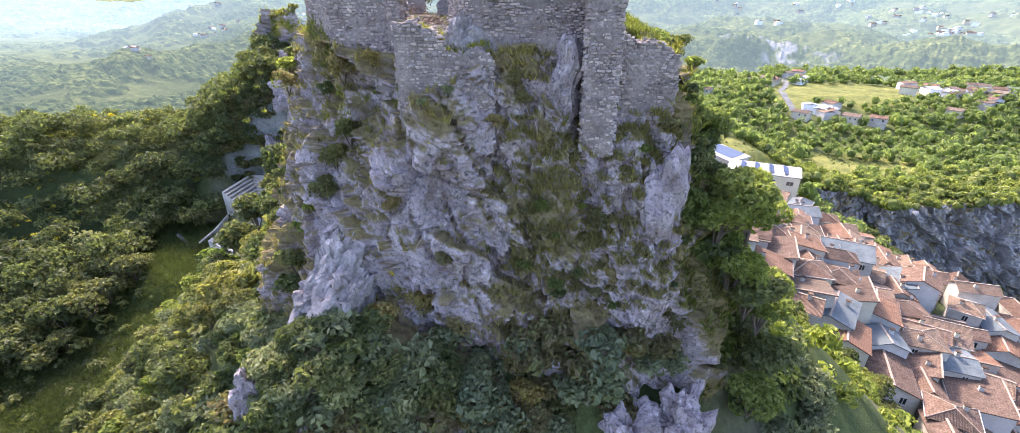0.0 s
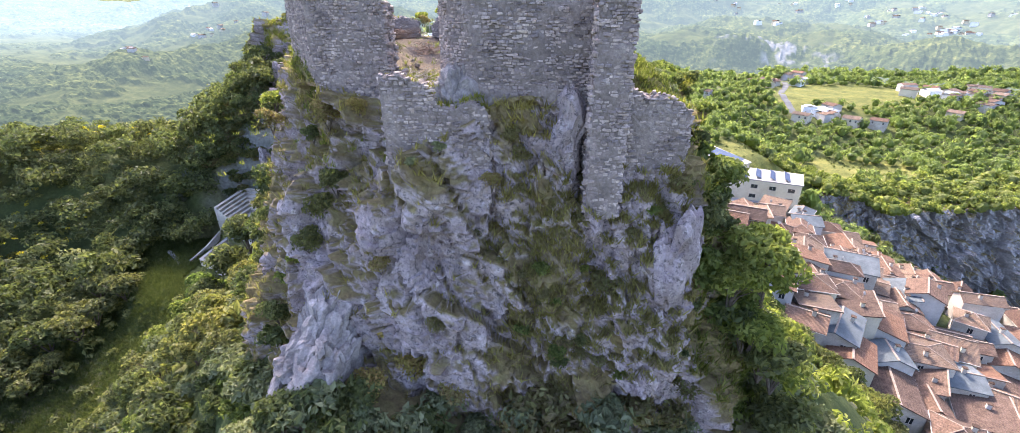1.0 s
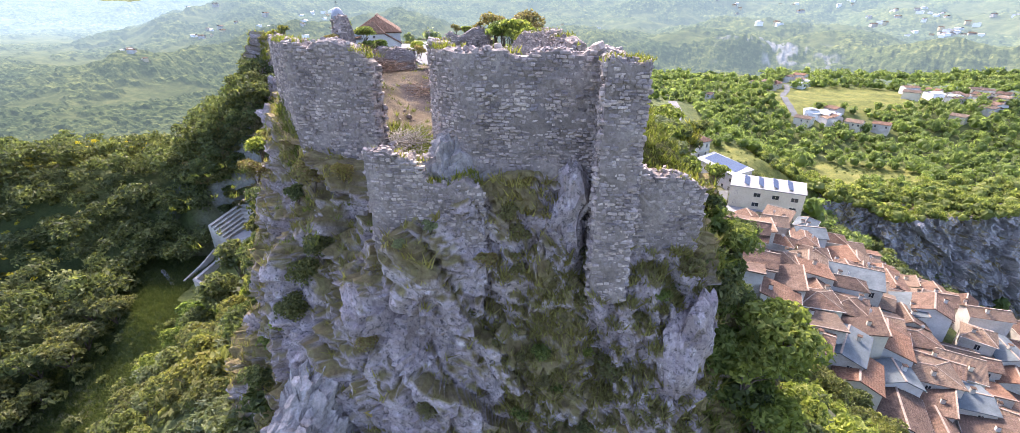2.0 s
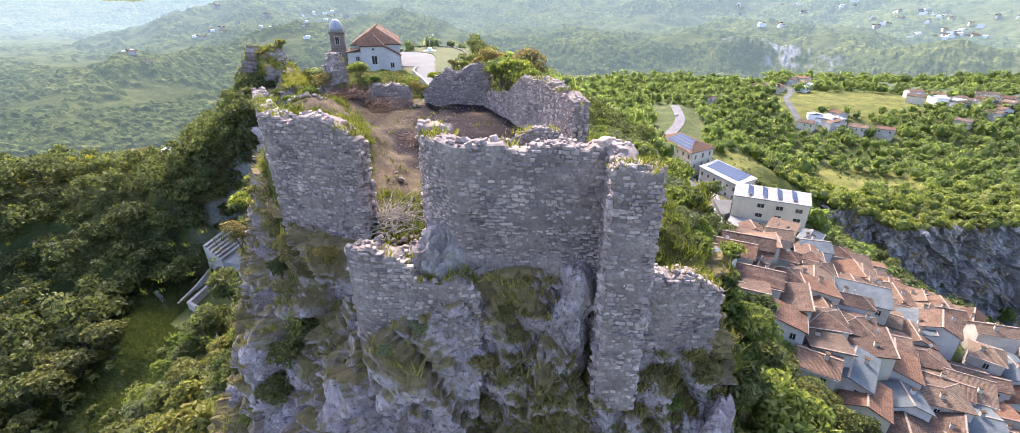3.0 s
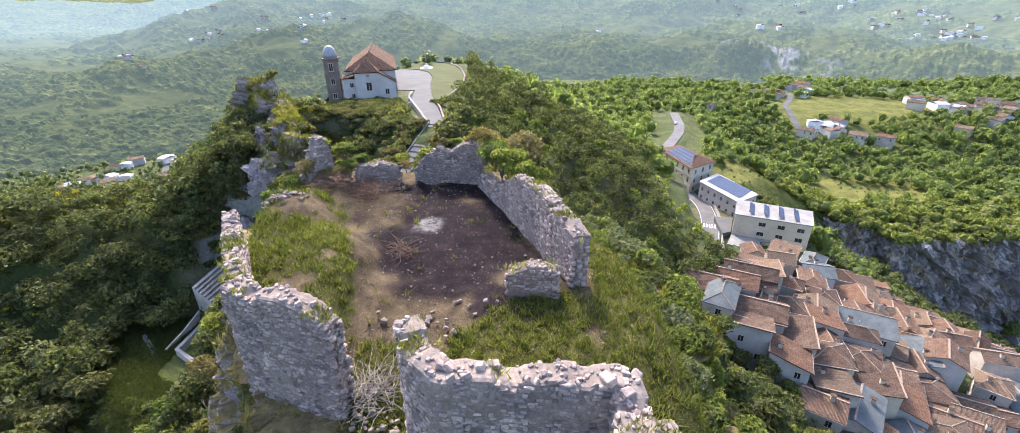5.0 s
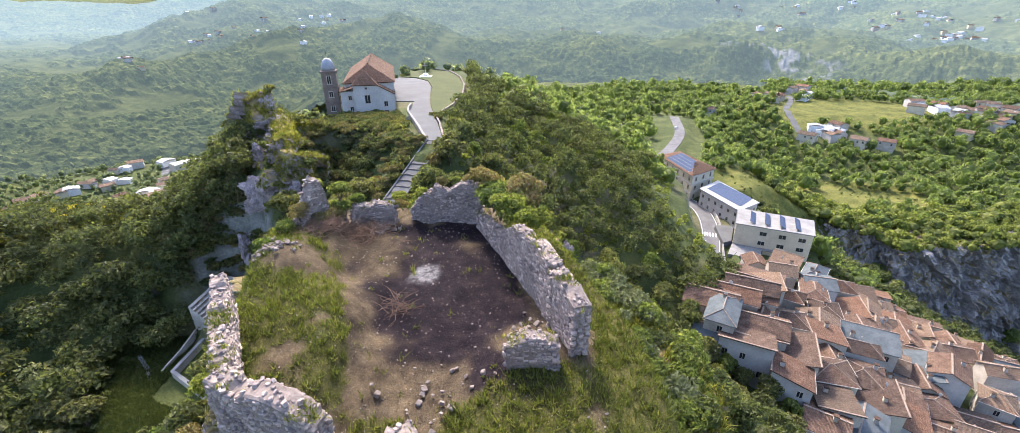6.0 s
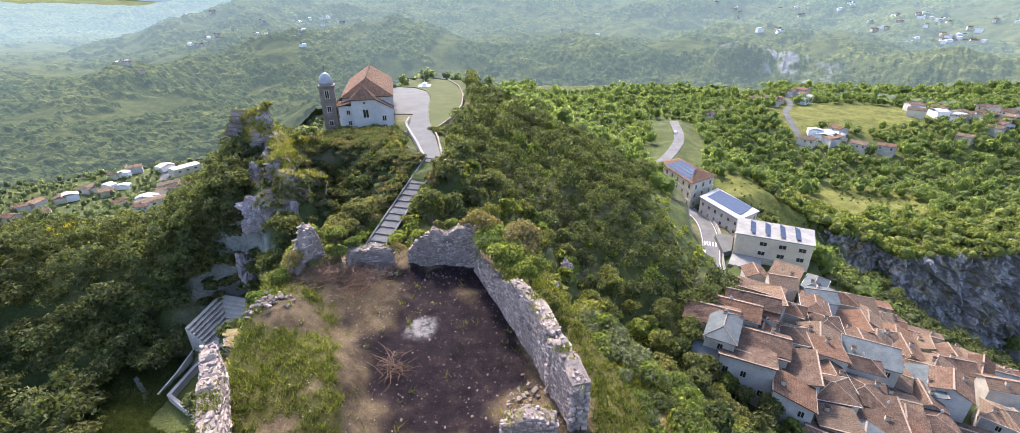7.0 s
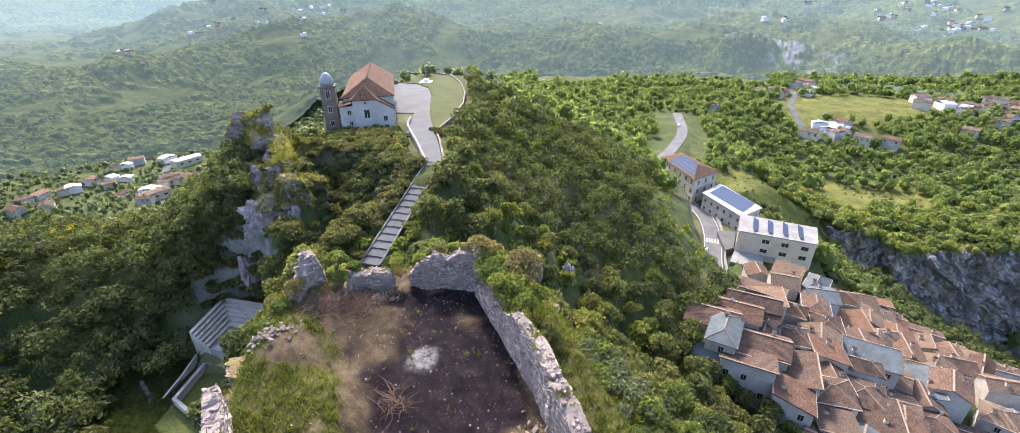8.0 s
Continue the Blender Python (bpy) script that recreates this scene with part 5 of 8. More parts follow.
X, Y = scatter(26000, (0, 480, 60, 520), mid_right, 4.3, 41)
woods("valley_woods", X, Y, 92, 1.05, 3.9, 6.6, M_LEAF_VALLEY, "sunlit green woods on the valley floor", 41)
X, Y = scatter(30000, (-520, 0, 40, 520), mid_left, 3.9, 42)
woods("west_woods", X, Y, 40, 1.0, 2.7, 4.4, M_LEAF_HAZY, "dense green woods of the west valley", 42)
X, Y = scatter(9000, (-110, 66, 10, 165), any_slope, 2.3, 44)
east = X > -12
woods("undergrowth", X[east], Y[east], 80, 0.46, 1.4, 2.0, M_LEAF_BRIGHT, "bright green undergrowth of the east slope", 45, 5, None, False)
X, Y = X[~east], Y[~east]
woods("undergrowth", X, Y, 70, 0.5, 1.3, 1.9, M_LEAF, "low green undergrowth between the trees", 44, 5, None, False)


def cliff_brow(X):
    return np.interp(X, [118, 132, 141, 151, 157.5, 172, 197, 240], [203, 198, 193, 185, 177, 174, 170, 166])


X, Y = scatter(9000, (118, 300, 155, 235), lambda a, b: (b > cliff_brow(a) - 3.5) & (b < cliff_brow(a) + 30), 2.6, 46)
woods("cliff_woods", X, Y, 92, 0.95, 3.6, 5.5, M_LEAF_BRIGHT, "green trees along the top of the gorge", 46, 5, lambda a, b: np.maximum(land(a, b), np.interp(a, [118, 132, 141, 151, 157.5, 172, 197, 240], [26.4, 25.6, 26.4, 25.6, 22.8, 25.8, 28.8, 31]) - 0.4))


def gorge_rim(X, Y):
    return ~in_town(X, Y) & (X > 88) & (Y > 150 - 0.62 * (X - 88) - 22) & (Y < cliff_brow(X) - 14 - 0.2 * (X - 118)) & (land(X, Y) > -12)


X, Y = scatter(3000, (88, 200, 70, 190), gorge_rim, 3.6, 47)
woods("gorge_woods", X, Y, 100, 0.75, 2.6, 4.0, M_LEAF, "green trees and scrub between the town and the gorge", 47)
# yellow broom in blossom among the western trees
r = np.random.default_rng(48)
X, Y = scatter(900, (-112, -52, 58, 100), lambda a, b: clear_of_places(a, b) & patchy(a, b, 9, 7.0, 0.05), 1.5, 48)
woods("broom", X, Y, 22, 0.22, 0.7, 1.0, M_YELLOW, "yellow broom in blossom among the trees", 49, 4, lambda a, b: land(a, b) + 3.2, False)
# rough growth on the meadow
X, Y = scatter(5000, (-64, -40, 22, 72), lambda a, b: (meadow_strip(a, b) < 7.5) & (np.hypot(a + 43, b - 65) > 8.5), 0.75, 50)
woods("meadow_growth", X, Y, 16, 0.2, 0.55, 0.4, M_MEADOW, "rough grass and herbs of the meadow", 50, 5, None, False)
X, Y = scatter(120, (-62, -42, 22, 64), lambda a, b: (meadow_strip(a, b) < 7.5) & (np.hypot(a + 43, b - 65) > 11), 2.6, 51)
woods("meadow_shrubs", X, Y, 70, 0.34, 1.0, 1.5, M_LEAF, "low shrubs scattered over the meadow", 51, 5, None, False)
X, Y = scatter(700, (90, 210, 185, 250), lambda a, b: (line_gap(a, b, HOLLOW) < 26) & patchy(a, b, 10, 9.0, -0.1) & clear_of_places(a, b), 3.4, 52)
woods("field_shrubs", X, Y, 40, 0.45, 1.1, 1.5, M_LEAF, "low shrubs on the rough field", 52, 5, None, False)

# ---- plants of the castle rock ----
def bush_kind(seed, leaves, leaf, mat, lobes, flat=0.9):
    r = np.random.default_rng(seed)
    p, d = crown_points(r, 1.0, 1.7, leaves, lobes, flat)
    V, F = leaf_cards(p, d, leaf * r.uniform(0.6, 1.4, leaves), r)
    runs = []
    for _ in range(7):
        t, h = r.uniform(0, 6.3), r.uniform(0.7, 1.3)
        e = (math.cos(t) * 0.6, math.sin(t) * 0.6, h)
        runs.append([((0, 0, -0.2), 0.035), ((e[0] * 0.4, e[1] * 0.4, h * 0.55), 0.022), (e, 0.006)])
    return tubes("stem", runs, M_BARK, 4), mesh("foliage", V, F, mat)


BUSHES = {"green": bush_kind(51, 1500, 0.16, M_LEAF, 12), "olive": bush_kind(52, 1500, 0.15, M_LEAF_OLIVE, 12), "brush": bush_kind(53, 1300, 0.13, M_LEAF_BRUSH, 12), "dark": bush_kind(54, 1500, 0.15, M_LEAF_DARK, 12),
          "bright": bush_kind(55, 1500, 0.15, M_LEAF_BRIGHT, 11), "yellow": bush_kind(56, 500, 0.1, M_YELLOW, 8), "pink": bush_kind(57, 500, 0.09, M_PURPLE, 8)}
BUSH_LABEL = {"green": "green leafy bush growing on the rock", "olive": "grey-green bush on a ledge of the rock", "brush": "brownish dry brush clinging to the rock", "dark": "dark green bush beside the rock",
              "bright": "fresh yellow-green bush beside the rock", "yellow": "small plant covered in yellow blossom", "pink": "tuft of pink valerian blossom on stone"}


POOL = {k: [] for k in BUSHES}


def bush(x, y, z, kind, size, seed, squash=1.0, single=True):
    if not single:
        POOL[kind].append((x, y, z, size, seed * 1.7))
        return
    m = Matrix.Translation((x, y, z)) @ Matrix.Rotation(seed * 1.7, 4, "Z") @ Matrix.Diagonal((size, size, size * squash, 1))
    ob = thing("bush" if kind not in ("yellow", "pink") else "flowering_plant", m, BUSH_LABEL[kind], "bush", "bushes of the castle rock")
    part("stem", BUSHES[kind][0], ob)
    part("foliage", BUSHES[kind][1], ob)


def on_rock(x, z):
    """Where the front of the rock stands at x and height z."""
    front = CRAG[14:, 110:430]
    d = (front[..., 0] - x) ** 2 + (front[..., 2] - z) ** 2
    k = np.unravel_index(np.argmin(d), d.shape)
    shelf = LEDGE[6:]
    e = (shelf[..., 0] - x) ** 2 + (shelf[..., 2] - z) ** 2
    i = np.unravel_index(np.argmin(e), e.shape)
    return shelf[i] if e[i] < 0.3 else front[k]


ON_ROCK = [(-9.4, 84.3, "green", 1.5), (-7.4, 85.6, "green", 1.5), (-6.2, 83.6, "green", 1.6), (-8.6, 82.0, "olive", 1.5), (-4.8, 82.0, "green", 1.6), (-11.0, 81.0, "olive", 1.3), (-6.6, 81.2, "green", 1.5), (-3.2, 83.6, "dark", 1.4),
           (-1.4, 82.2, "brush", 1.5), (0.4, 83.8, "brush", 1.2), (2.6, 81.4, "dark", 1.5), (0.8, 81.0, "green", 1.4), (2.2, 85.6, "brush", 0.8), (-2.4, 85.8, "brush", 1.0), (-4.4, 86.4, "brush", 1.0), (4.4, 82.6, "brush", 1.1),
           (0.2, 97.2, "brush", 0.5), (0.6, 96.4, "brush", 0.6), (-0.6, 95.4, "brush", 0.55), (1.4, 94.2, "brush", 0.7), (2.3, 92.6, "brush", 0.7), (1.8, 93.4, "bright", 0.35), (4.6, 94.9, "brush", 0.8), (5.6, 95.2, "brush", 0.8)]
ON_ROCK += [(6.3, 94.2, "green", 0.8), (4.1, 91.2, "brush", 0.8), (4.6, 92.2, "brush", 0.6), (5.4, 89.4, "brush", 0.7), (6.8, 92.0, "dark", 0.9), (-6.8, 97.6, "brush", 0.6), (-3.6, 96.4, "olive", 0.3), (-2.6, 96.9, "olive", 0.35),
           (-1.4, 93.2, "brush", 0.4), (-4.9, 94.6, "brush", 0.45), (-5.6, 91.4, "brush", 0.6), (-3.0, 89.4, "brush", 0.6), (3.2, 88.3, "brush", 0.45), (0.4, 88.4, "brush", 0.5), (-8.2, 94.0, "dark", 0.9), (-9.2, 92.6, "dark", 1.0),
           (-9.8, 91.0, "dark", 1.0), (-10.8, 89.6, "bright", 0.9), (-11.6, 88.4, "bright", 0.9), (-8.6, 97.0, "brush", 0.9), (-9.6, 96.0, "green", 0.6), (-12.4, 86.6, "green", 1.0), (6.0, 84.6, "brush", 0.9), (8.0, 86.0, "brush", 0.9)]
ON_ROCK += [(4.9, 95.7, "pink", 0.22), (5.9, 96.0, "pink", 0.25), (-7.6, 97.3, "pink", 0.25), (3.4, 84.0, "pink", 0.22), (4.3, 91.6, "yellow", 0.2), (5.0, 94.6, "yellow", 0.25), (4.6, 83.8, "yellow", 0.35), (0.9, 95.0, "yellow", 0.22), (-6.0, 88.0, "yellow", 0.3)]
for k, (x, z, kind, size) in enumerate(ON_ROCK):
    p = on_rock(x, z)
    bush(p[0], p[1] - 0.12 * size, p[2] - 0.35 * size, kind, size, k)
BESIDE = [(9.6, 18.9, 91.0, "bright", 1.6), (10.8, 19.4, 92.0, "bright", 1.8), (11.8, 20.0, 90.6, "bright", 1.8), (10.6, 18.6, 88.6, "bright", 1.6), (11.8, 18.8, 87.2, "green", 1.8), (13.2, 19.6, 85.6, "bright", 1.8),
          (8.8, 20.6, 93.6, "green", 1.3), (9.6, 22.4, 94.6, "bright", 1.4), (10.6, 24.4, 93.8, "green", 1.6), (13.6, 18.8, 83.0, "green", 1.7), (12.2, 17.0, 82.2, "bright", 1.6), (14.2, 21.6, 85.4, "bright", 1.8),
          (-14.2, 30.6, 96.6, "bright", 0.9), (-13.4, 28.2, 96.0, "brush", 0.9), (-15.4, 33.4, 95.6, "green", 1.1), (-16.2, 36.6, 95.6, "green", 1.2), (-15.0, 41.0, 98.2, "bright", 1.0), (-11.0, 42.8, 100.8, "bright", 0.9)]
BESIDE += [(-10.0, 43.4, 101.2, "bright", 0.7), (-0.4, 42.4, 101.9, "bright", 1.4), (0.1, 41.0, 102.0, "bright", 1.5), (0.7, 39.6, 102.1, "bright", 1.5), (1.2, 38.4, 101.9, "bright", 1.2), (1.6, 41.0, 102.4, "brush", 1.6), (-0.9, 43.6, 102.4, "brush", 1.4), (-10.9, 41.6, 100.8, "brush", 0.9), (-11.6, 40.6, 100.9, "brush", 0.8), (-10.4, 42.0, 101.2, "bright", 0.7), (2.2, 40.4, 100.8, "bright", 1.3), (-12.4, 42.4, 102.6, "bright", 0.8), (-12.7, 40.4, 101.6, "brush", 0.8), (-13.2, 39.4, 101.0, "bright", 0.7), (-13.6, 37.6, 100.6, "bright", 0.9), (-2.2, 43.8, 102.6, "brush", 0.5), (-5.6, 44.2, 101.4, "bright", 0.6), (-6.9, 43.6, 100.8, "brush", 0.6), (-3.2, 44.4, 102.2, "bright", 0.6), (-11.0, 43.0, 102.0, "bright", 0.9), (-7.2, 44.2, 101.0, "bright", 0.7), (-4.0, 43.9, 102.4, "brush", 0.5), (3.0, 37.8, 100.2, "green", 1.1), (-0.8, 42.6, 102.3, "brush", 0.8)]
for k, (x, y, z, kind, size) in enumerate(BESIDE):
    bush(x, y, z - 0.6 * size, kind, size, 60 + k)


low = np.random.default_rng(95)
for k in range(190):
    x = low.uniform(-13.0, 9.5)
    if k < 130:
        p = LEDGE[int(low.integers(2, 40)), int(low.integers(4, 146))]
        x = p[0]
        if x > 4.4:
            continue
    else:
        p = on_rock(x, low.uniform(78.0, 86.0))
    kind = str(low.choice(["green", "olive", "olive", "green", "brush"])) if x < -3 else str(low.choice(["brush", "olive", "brush", "olive"]))
    size = low.uniform(0.8, 1.5)
    bush(p[0], p[1] - 0.4 * size, p[2] - 0.4 * size, kind, size, 100 + k, 1.0, k < 60)


face = CRAG.reshape(-1, 3)
east_bank = face[(face[:, 0] > 7.9) & (face[:, 2] > 88) & (face[:, 2] < 97)]
for k in range(150):
    q = east_bank[int(low.integers(len(east_bank)))]
    bush(q[0], q[1], q[2] - 0.35, str(low.choice(["bright", "green", "bright"])), low.uniform(0.6, 1.15), 900 + k, 1.0, False)
for k in range(70):
    x, y = low.uniform(-4, 11), low.uniform(7.5, 15)
    bush(x, y, height(x, y) - 0.2, str(low.choice(["green", "brush", "bright", "olive"])), low.uniform(0.5, 1.1), 1300 + k, 1.0, False)
shoulder = CRAG[:17].reshape(-1, 3)
shoulder = shoulder[(shoulder[:, 0] > 5.0) & (shoulder[:, 1] > 23.5)]
for k in range(230):
    q = shoulder[int(low.integers(len(shoulder)))]
    size = low.uniform(0.35, 0.9)
    bush(q[0], q[1], q[2] - 0.35 * size, str(low.choice(["bright", "green", "bright", "olive"])), size, 1200 + k, 1.0, False)
for side in (face[(face[:, 0] > 8.6) & (face[:, 2] > 80) & (face[:, 1] > 19)], face[(face[:, 0] < -12.5) & (face[:, 2] > 82) & (face[:, 1] > 26)]):
    for k in range(210 if side[0, 0] > 0 else 110):
        q = side[int(low.integers(len(side)))]
        size = (low.uniform(0.6, 1.3) if q[2] < 95.5 else low.uniform(0.4, 0.8)) * (1.0 if q[0] > 0 else 0.65)
        bush(q[0], q[1], q[2] - 0.45 * size, str(low.choice(["bright", "green", "bright", "brush"])), size, 200 + k, 1.0, False)
for k in range(170):
    x, y = (low.uniform(-24, -12.5), low.uniform(11, 34)) if k % 2 else (low.uniform(9, 20), low.uniform(12, 32))
    if x > 0 or x < -16.5 or y < 24:
        bush(x, y, height(x, y) - 0.2, str(low.choice(["green", "olive", "bright", "olive"])), low.uniform(0.7, 1.5), 700 + k, 1.0, False)
for k in range(34):
    i = int(low.integers(10, 120))
    q = CRAG[int(low.integers(8, 50)), i]
    size = low.uniform(0.4, 0.85)
    bush(q[0] - 0.2, q[1], q[2] - 0.5 * size, str(low.choice(["dark", "green", "brush", "bright"])), size, 260 + k, 1.0, False)


def tufts(name, P, high, mat, label, seed, blades=9):
    """Clumps of grass blades at the given places."""
    r = np.random.default_rng(seed)
    n = len(P) * blades
    base = np.repeat(P, blades, 0) + r.normal(0, 0.09, (n, 3)) * np.array([1, 1, 0.2])
    h = np.repeat(high, blades) * r.uniform(0.5, 1.2, n)
    lean = r.normal(0, 0.5, (n, 2)) * h[:, None]
    t = r.uniform(0, 6.3, n)
    w = np.stack([np.cos(t), np.sin(t), 0 * t], -1) * (0.018 + 0.05 * h)[:, None]
    tip = base + np.stack([lean[:, 0], lean[:, 1], h], -1)
    V = np.stack([base - w, base + w, tip], 1).reshape(-1, 3)
    tagged(new(name, mesh(name, V, np.arange(n * 3).reshape(-1, 3), mat)), label, "grass", kind="stuff")


r = np.random.default_rng(91)
tufts("shoulder_grass", shoulder[r.integers(0, len(shoulder), 3600)] - np.array([0, 0, 0.05]), r.uniform(0.2, 0.5, 3600), M_GRASS, "long grass on the shoulder outside the east wall", 89, 12)


def knob_spots(n):
    q = SPUR_FACE[:40].reshape(-1, 3)
    return q[r.integers(0, len(q), n)]


for P, q in BANKS:
    spot = P[10:].reshape(-1, 3)
    pick = r.choice(np.flatnonzero(q[10:].ravel() > 0.45), 1100)
    tufts("bank_grass", spot[pick] - np.array([0, 0, 0.05]), r.uniform(0.15, 0.45, len(pick)), M_GRASS_DRY, "dry grass and herbs on the bank below the wall", 94)
    for k in range(22):
        p = spot[int(r.integers(len(spot)))]
        bush(p[0], p[1] - 0.1, p[2] - 0.3, str(r.choice(["brush", "brush", "green", "brush", "bright", "brush"])), r.uniform(0.22, 0.6), 600 + k, 1.0, k < 8)
flat = CRAG[1:].reshape(-1, 3)
want = CRAG_TURF[1:].ravel() > 0.55
pick = r.choice(np.flatnonzero(want), 9000, replace=False)
tufts("rock_grass", flat[pick] - np.array([0, 0, 0.05]), r.uniform(0.15, 0.5, len(pick)), M_GRASS_DRY, "dry grass and herbs in the cracks of the rock", 92)
side = face[(face[:, 0] > 8.0) & (face[:, 2] > 86)]
tufts("slope_grass", side[r.integers(0, len(side), 4500)] - np.array([0, 0, 0.05]), r.uniform(0.2, 0.6, 4500), M_GRASS, "long green grass on the east side of the rock", 98)
X, Y = r.uniform(-46, -33, 5200), r.uniform(89, 107, 5200)
X, Y = X[land(X, Y) > 92.5], Y[land(X, Y) > 92.5]
tufts("knoll_grass", np.stack([X, Y, land(X, Y) - 0.05], -1), r.uniform(0.25, 0.6, len(X)), M_GRASS, "long bright grass on the knoll beside the chapel", 88)
tufts("slope_grass", knob_spots(4200) - np.array([0, 0, 0.05]), r.uniform(0.3, 0.7, 4200), M_GRASS, "long grass on the rocky spur", 99)
X, Y = r.uniform(-66, -38, 42000), r.uniform(26, 72, 42000)
keep = (line_gap(X, Y, MEADOW) < 9) & (np.hypot(X + 43, Y - 65) > 7) | (np.hypot(X + 48, Y - 64) < 11) & (X < -47.5)
X, Y = X[keep], Y[keep]
tufts("meadow_grass", np.stack([X, Y, land(X, Y) - 0.05], -1), r.uniform(0.25, 0.6, len(X)), M_MEADOW, "long green grass of the meadow below the castle", 90, 8)
X, Y = r.uniform(-15, 8, 26000), r.uniform(21, 47, 26000)
nn = fbm(X / 2.2, Y / 2.2, 5.0, 4)
g = green_cover(X, Y, nn) * (court_edge(X, Y) > -0.8)
keep = r.random(len(X)) < g * 0.5 + 0.01
X, Y = X[keep], Y[keep]
tufts("courtyard_grass", np.stack([X, Y, court_surface(X, Y) - 0.03], -1), r.uniform(0.12, 0.38, len(X)), M_GRASS, "rough yellow-green grass of the castle courtyard", 93)


# ---- loose things in the courtyard ----
def brush_pile(x, y, size, n, seed, mat, label):
    r = np.random.default_rng(seed)
    z0 = float(court_surface(np.array([x]), np.array([y]))[0])
    runs = []
    for _ in range(n):
        a = r.uniform(0, 6.3)
        p = np.array([r.normal(0, size * 0.45), r.normal(0, size * 0.45), 0.05 + abs(r.normal(0, 0.25))])
        q = p + np.array([math.cos(a), math.sin(a), r.uniform(-0.1, 0.45)]) * r.uniform(0.6, 1.5)
        mid = (p + q) / 2 + r.normal(0, 0.1, 3)
        runs.append([(p, r.uniform(0.012, 0.03)), (mid, 0.014), (q, 0.005)])
    ob = new("brushwood_pile", tubes("brushwood_pile", runs, mat, 4))
    ob.location = (x, y, z0)
    tagged(ob, label, "branches", kind="stuff")


brush_pile(-9.4, 41.2, 1.9, 420, 61, M_TWIGS, "heap of dry brown brushwood against the wall")
brush_pile(-11.2, 40.2, 1.5, 260, 62, M_TWIGS, "heap of dry brown brushwood against the wall")
brush_pile(-4.4, 24.4, 1.0, 150, 63, M_DEADWOOD, "scattered pale dead branches on the path")
brush_pile(-5.2, 33.5, 0.8, 50, 64, M_TWIGS, "dry twigs at the edge of the burnt ground")
limbs = []
for a, b, c in (((0, 0, 0), (-0.9, -0.5, 0.5), (-1.7, -0.7, 0.3)), ((0, 0, 0), (0.2, -0.7, -0.5), (0.1, -0.9, -1.6)), ((0.1, -0.4, -0.2), (0.8, -0.7, 0.2), (1.3, -0.8, -0.4)), ((0.1, -0.6, -0.7), (0.5, -0.8, -1.2), (0.4, -0.9, -1.9)), ((-0.6, -0.4, 0.4), (-0.9, -0.6, 0.9), (-1.3, -0.6, 1.1))):
    limbs.append([(a, 0.05), (b, 0.035), (c, 0.012)])
dead = new("dead_tree", tubes("dead_tree", limbs, M_DEADWOOD, 6))
dead.location = on_rock(5.7, 95.0) + np.array([0, -0.2, 0])
tagged(dead, "bleached bare branches of a dead shrub", "branches")
spots = []
for _ in range(3400):
    x, y = r.uniform(-12.5, 4.5), r.uniform(23, 44.5)
    g = r.gamma(1.1, 0.014) + 0.008
    spots.append((int(r.integers(9)), turned(*r.uniform(-.5, .5, 2), r.uniform(0, 6), (g * 1.4, g, g * 0.8)), np.array([x, y, float(court_surface(np.array([x]), np.array([y]))[0]) + 0.02])))
for cx, cy, sp, n in ((-12.9, 36.6, 0.6, 110), (-8.2, 42.6, 0.6, 60), (1.6, 31.0, 0.7, 25), (-4.0, 22.6, 0.6, 60), (-2.6, 27.5, 1.2, 40)):
    for _ in range(n):
        x, y = r.normal(cx, sp), r.normal(cy, sp)
        g = r.gamma(3.0, 0.03) + 0.05
        spots.append((int(r.integers(9)), turned(*r.uniform(-.5, .5, 2), r.uniform(0, 6), (g * 1.3, g, g * 0.8)), np.array([x, y, float(court_surface(np.array([x]), np.array([y]))[0]) + 0.05 + 0.25 * abs(r.normal(0, 0.4))])))
tagged(new("rubble", joined("rubble", spots, M_MORTAR)), "loose pale stones and rubble on the courtyard ground", "stones", kind="stuff")
for k, (x, y, s) in enumerate(((-45.5, 92, 1.6), (-44.5, 88.5, 1.6), (-43.4, 85, 1.5), (-42.4, 82, 1.4), (-46.5, 95, 1.5), (-37.5, 72.5, 1.0), (-34.5, 70.5, 1.0), (-36, 66.5, 0.9), (-35, 62, 0.9), (-33.5, 58, 0.9), (-31, 66, 1.0), (-46, 90, 1.3), (-44, 86, 1.2), (-48, 86, 1.2), (-42.5, 82.5, 1.1), (-47, 94, 1.2), (-50, 90, 1.2), (-44.5, 92, 1.3), (-35, 73.5, 1.0), (-50.5, 84, 1.0), (-31, 74, 1.0), (-27, 76, 1.0), (-21, 76, 0.9))):
    s = s * (0.7 if y > 77 else 0.5)
    kind = (0, 2, 4)[k % 3]
    tree(x, y, height(x, y) - 0.3, kind, s, k * 1.3, TREE_LABEL[kind], "trees of the chapel rock")
for k in range(26):
    t = k / 26
    for side in (-1, 1):
        x, y = -17.6 + 5.9 * t + side * low.uniform(2.2, 3.6), 67.6 + 21.4 * t
        bush(x, y, height(x, y) - 0.2, str(low.choice(["green", "brush", "dark", "bright"])), low.uniform(0.8, 1.4), 520 + k, 1.0, False)
spur = np.random.default_rng(97)
knob = SPUR_FACE.reshape(-1, 3)
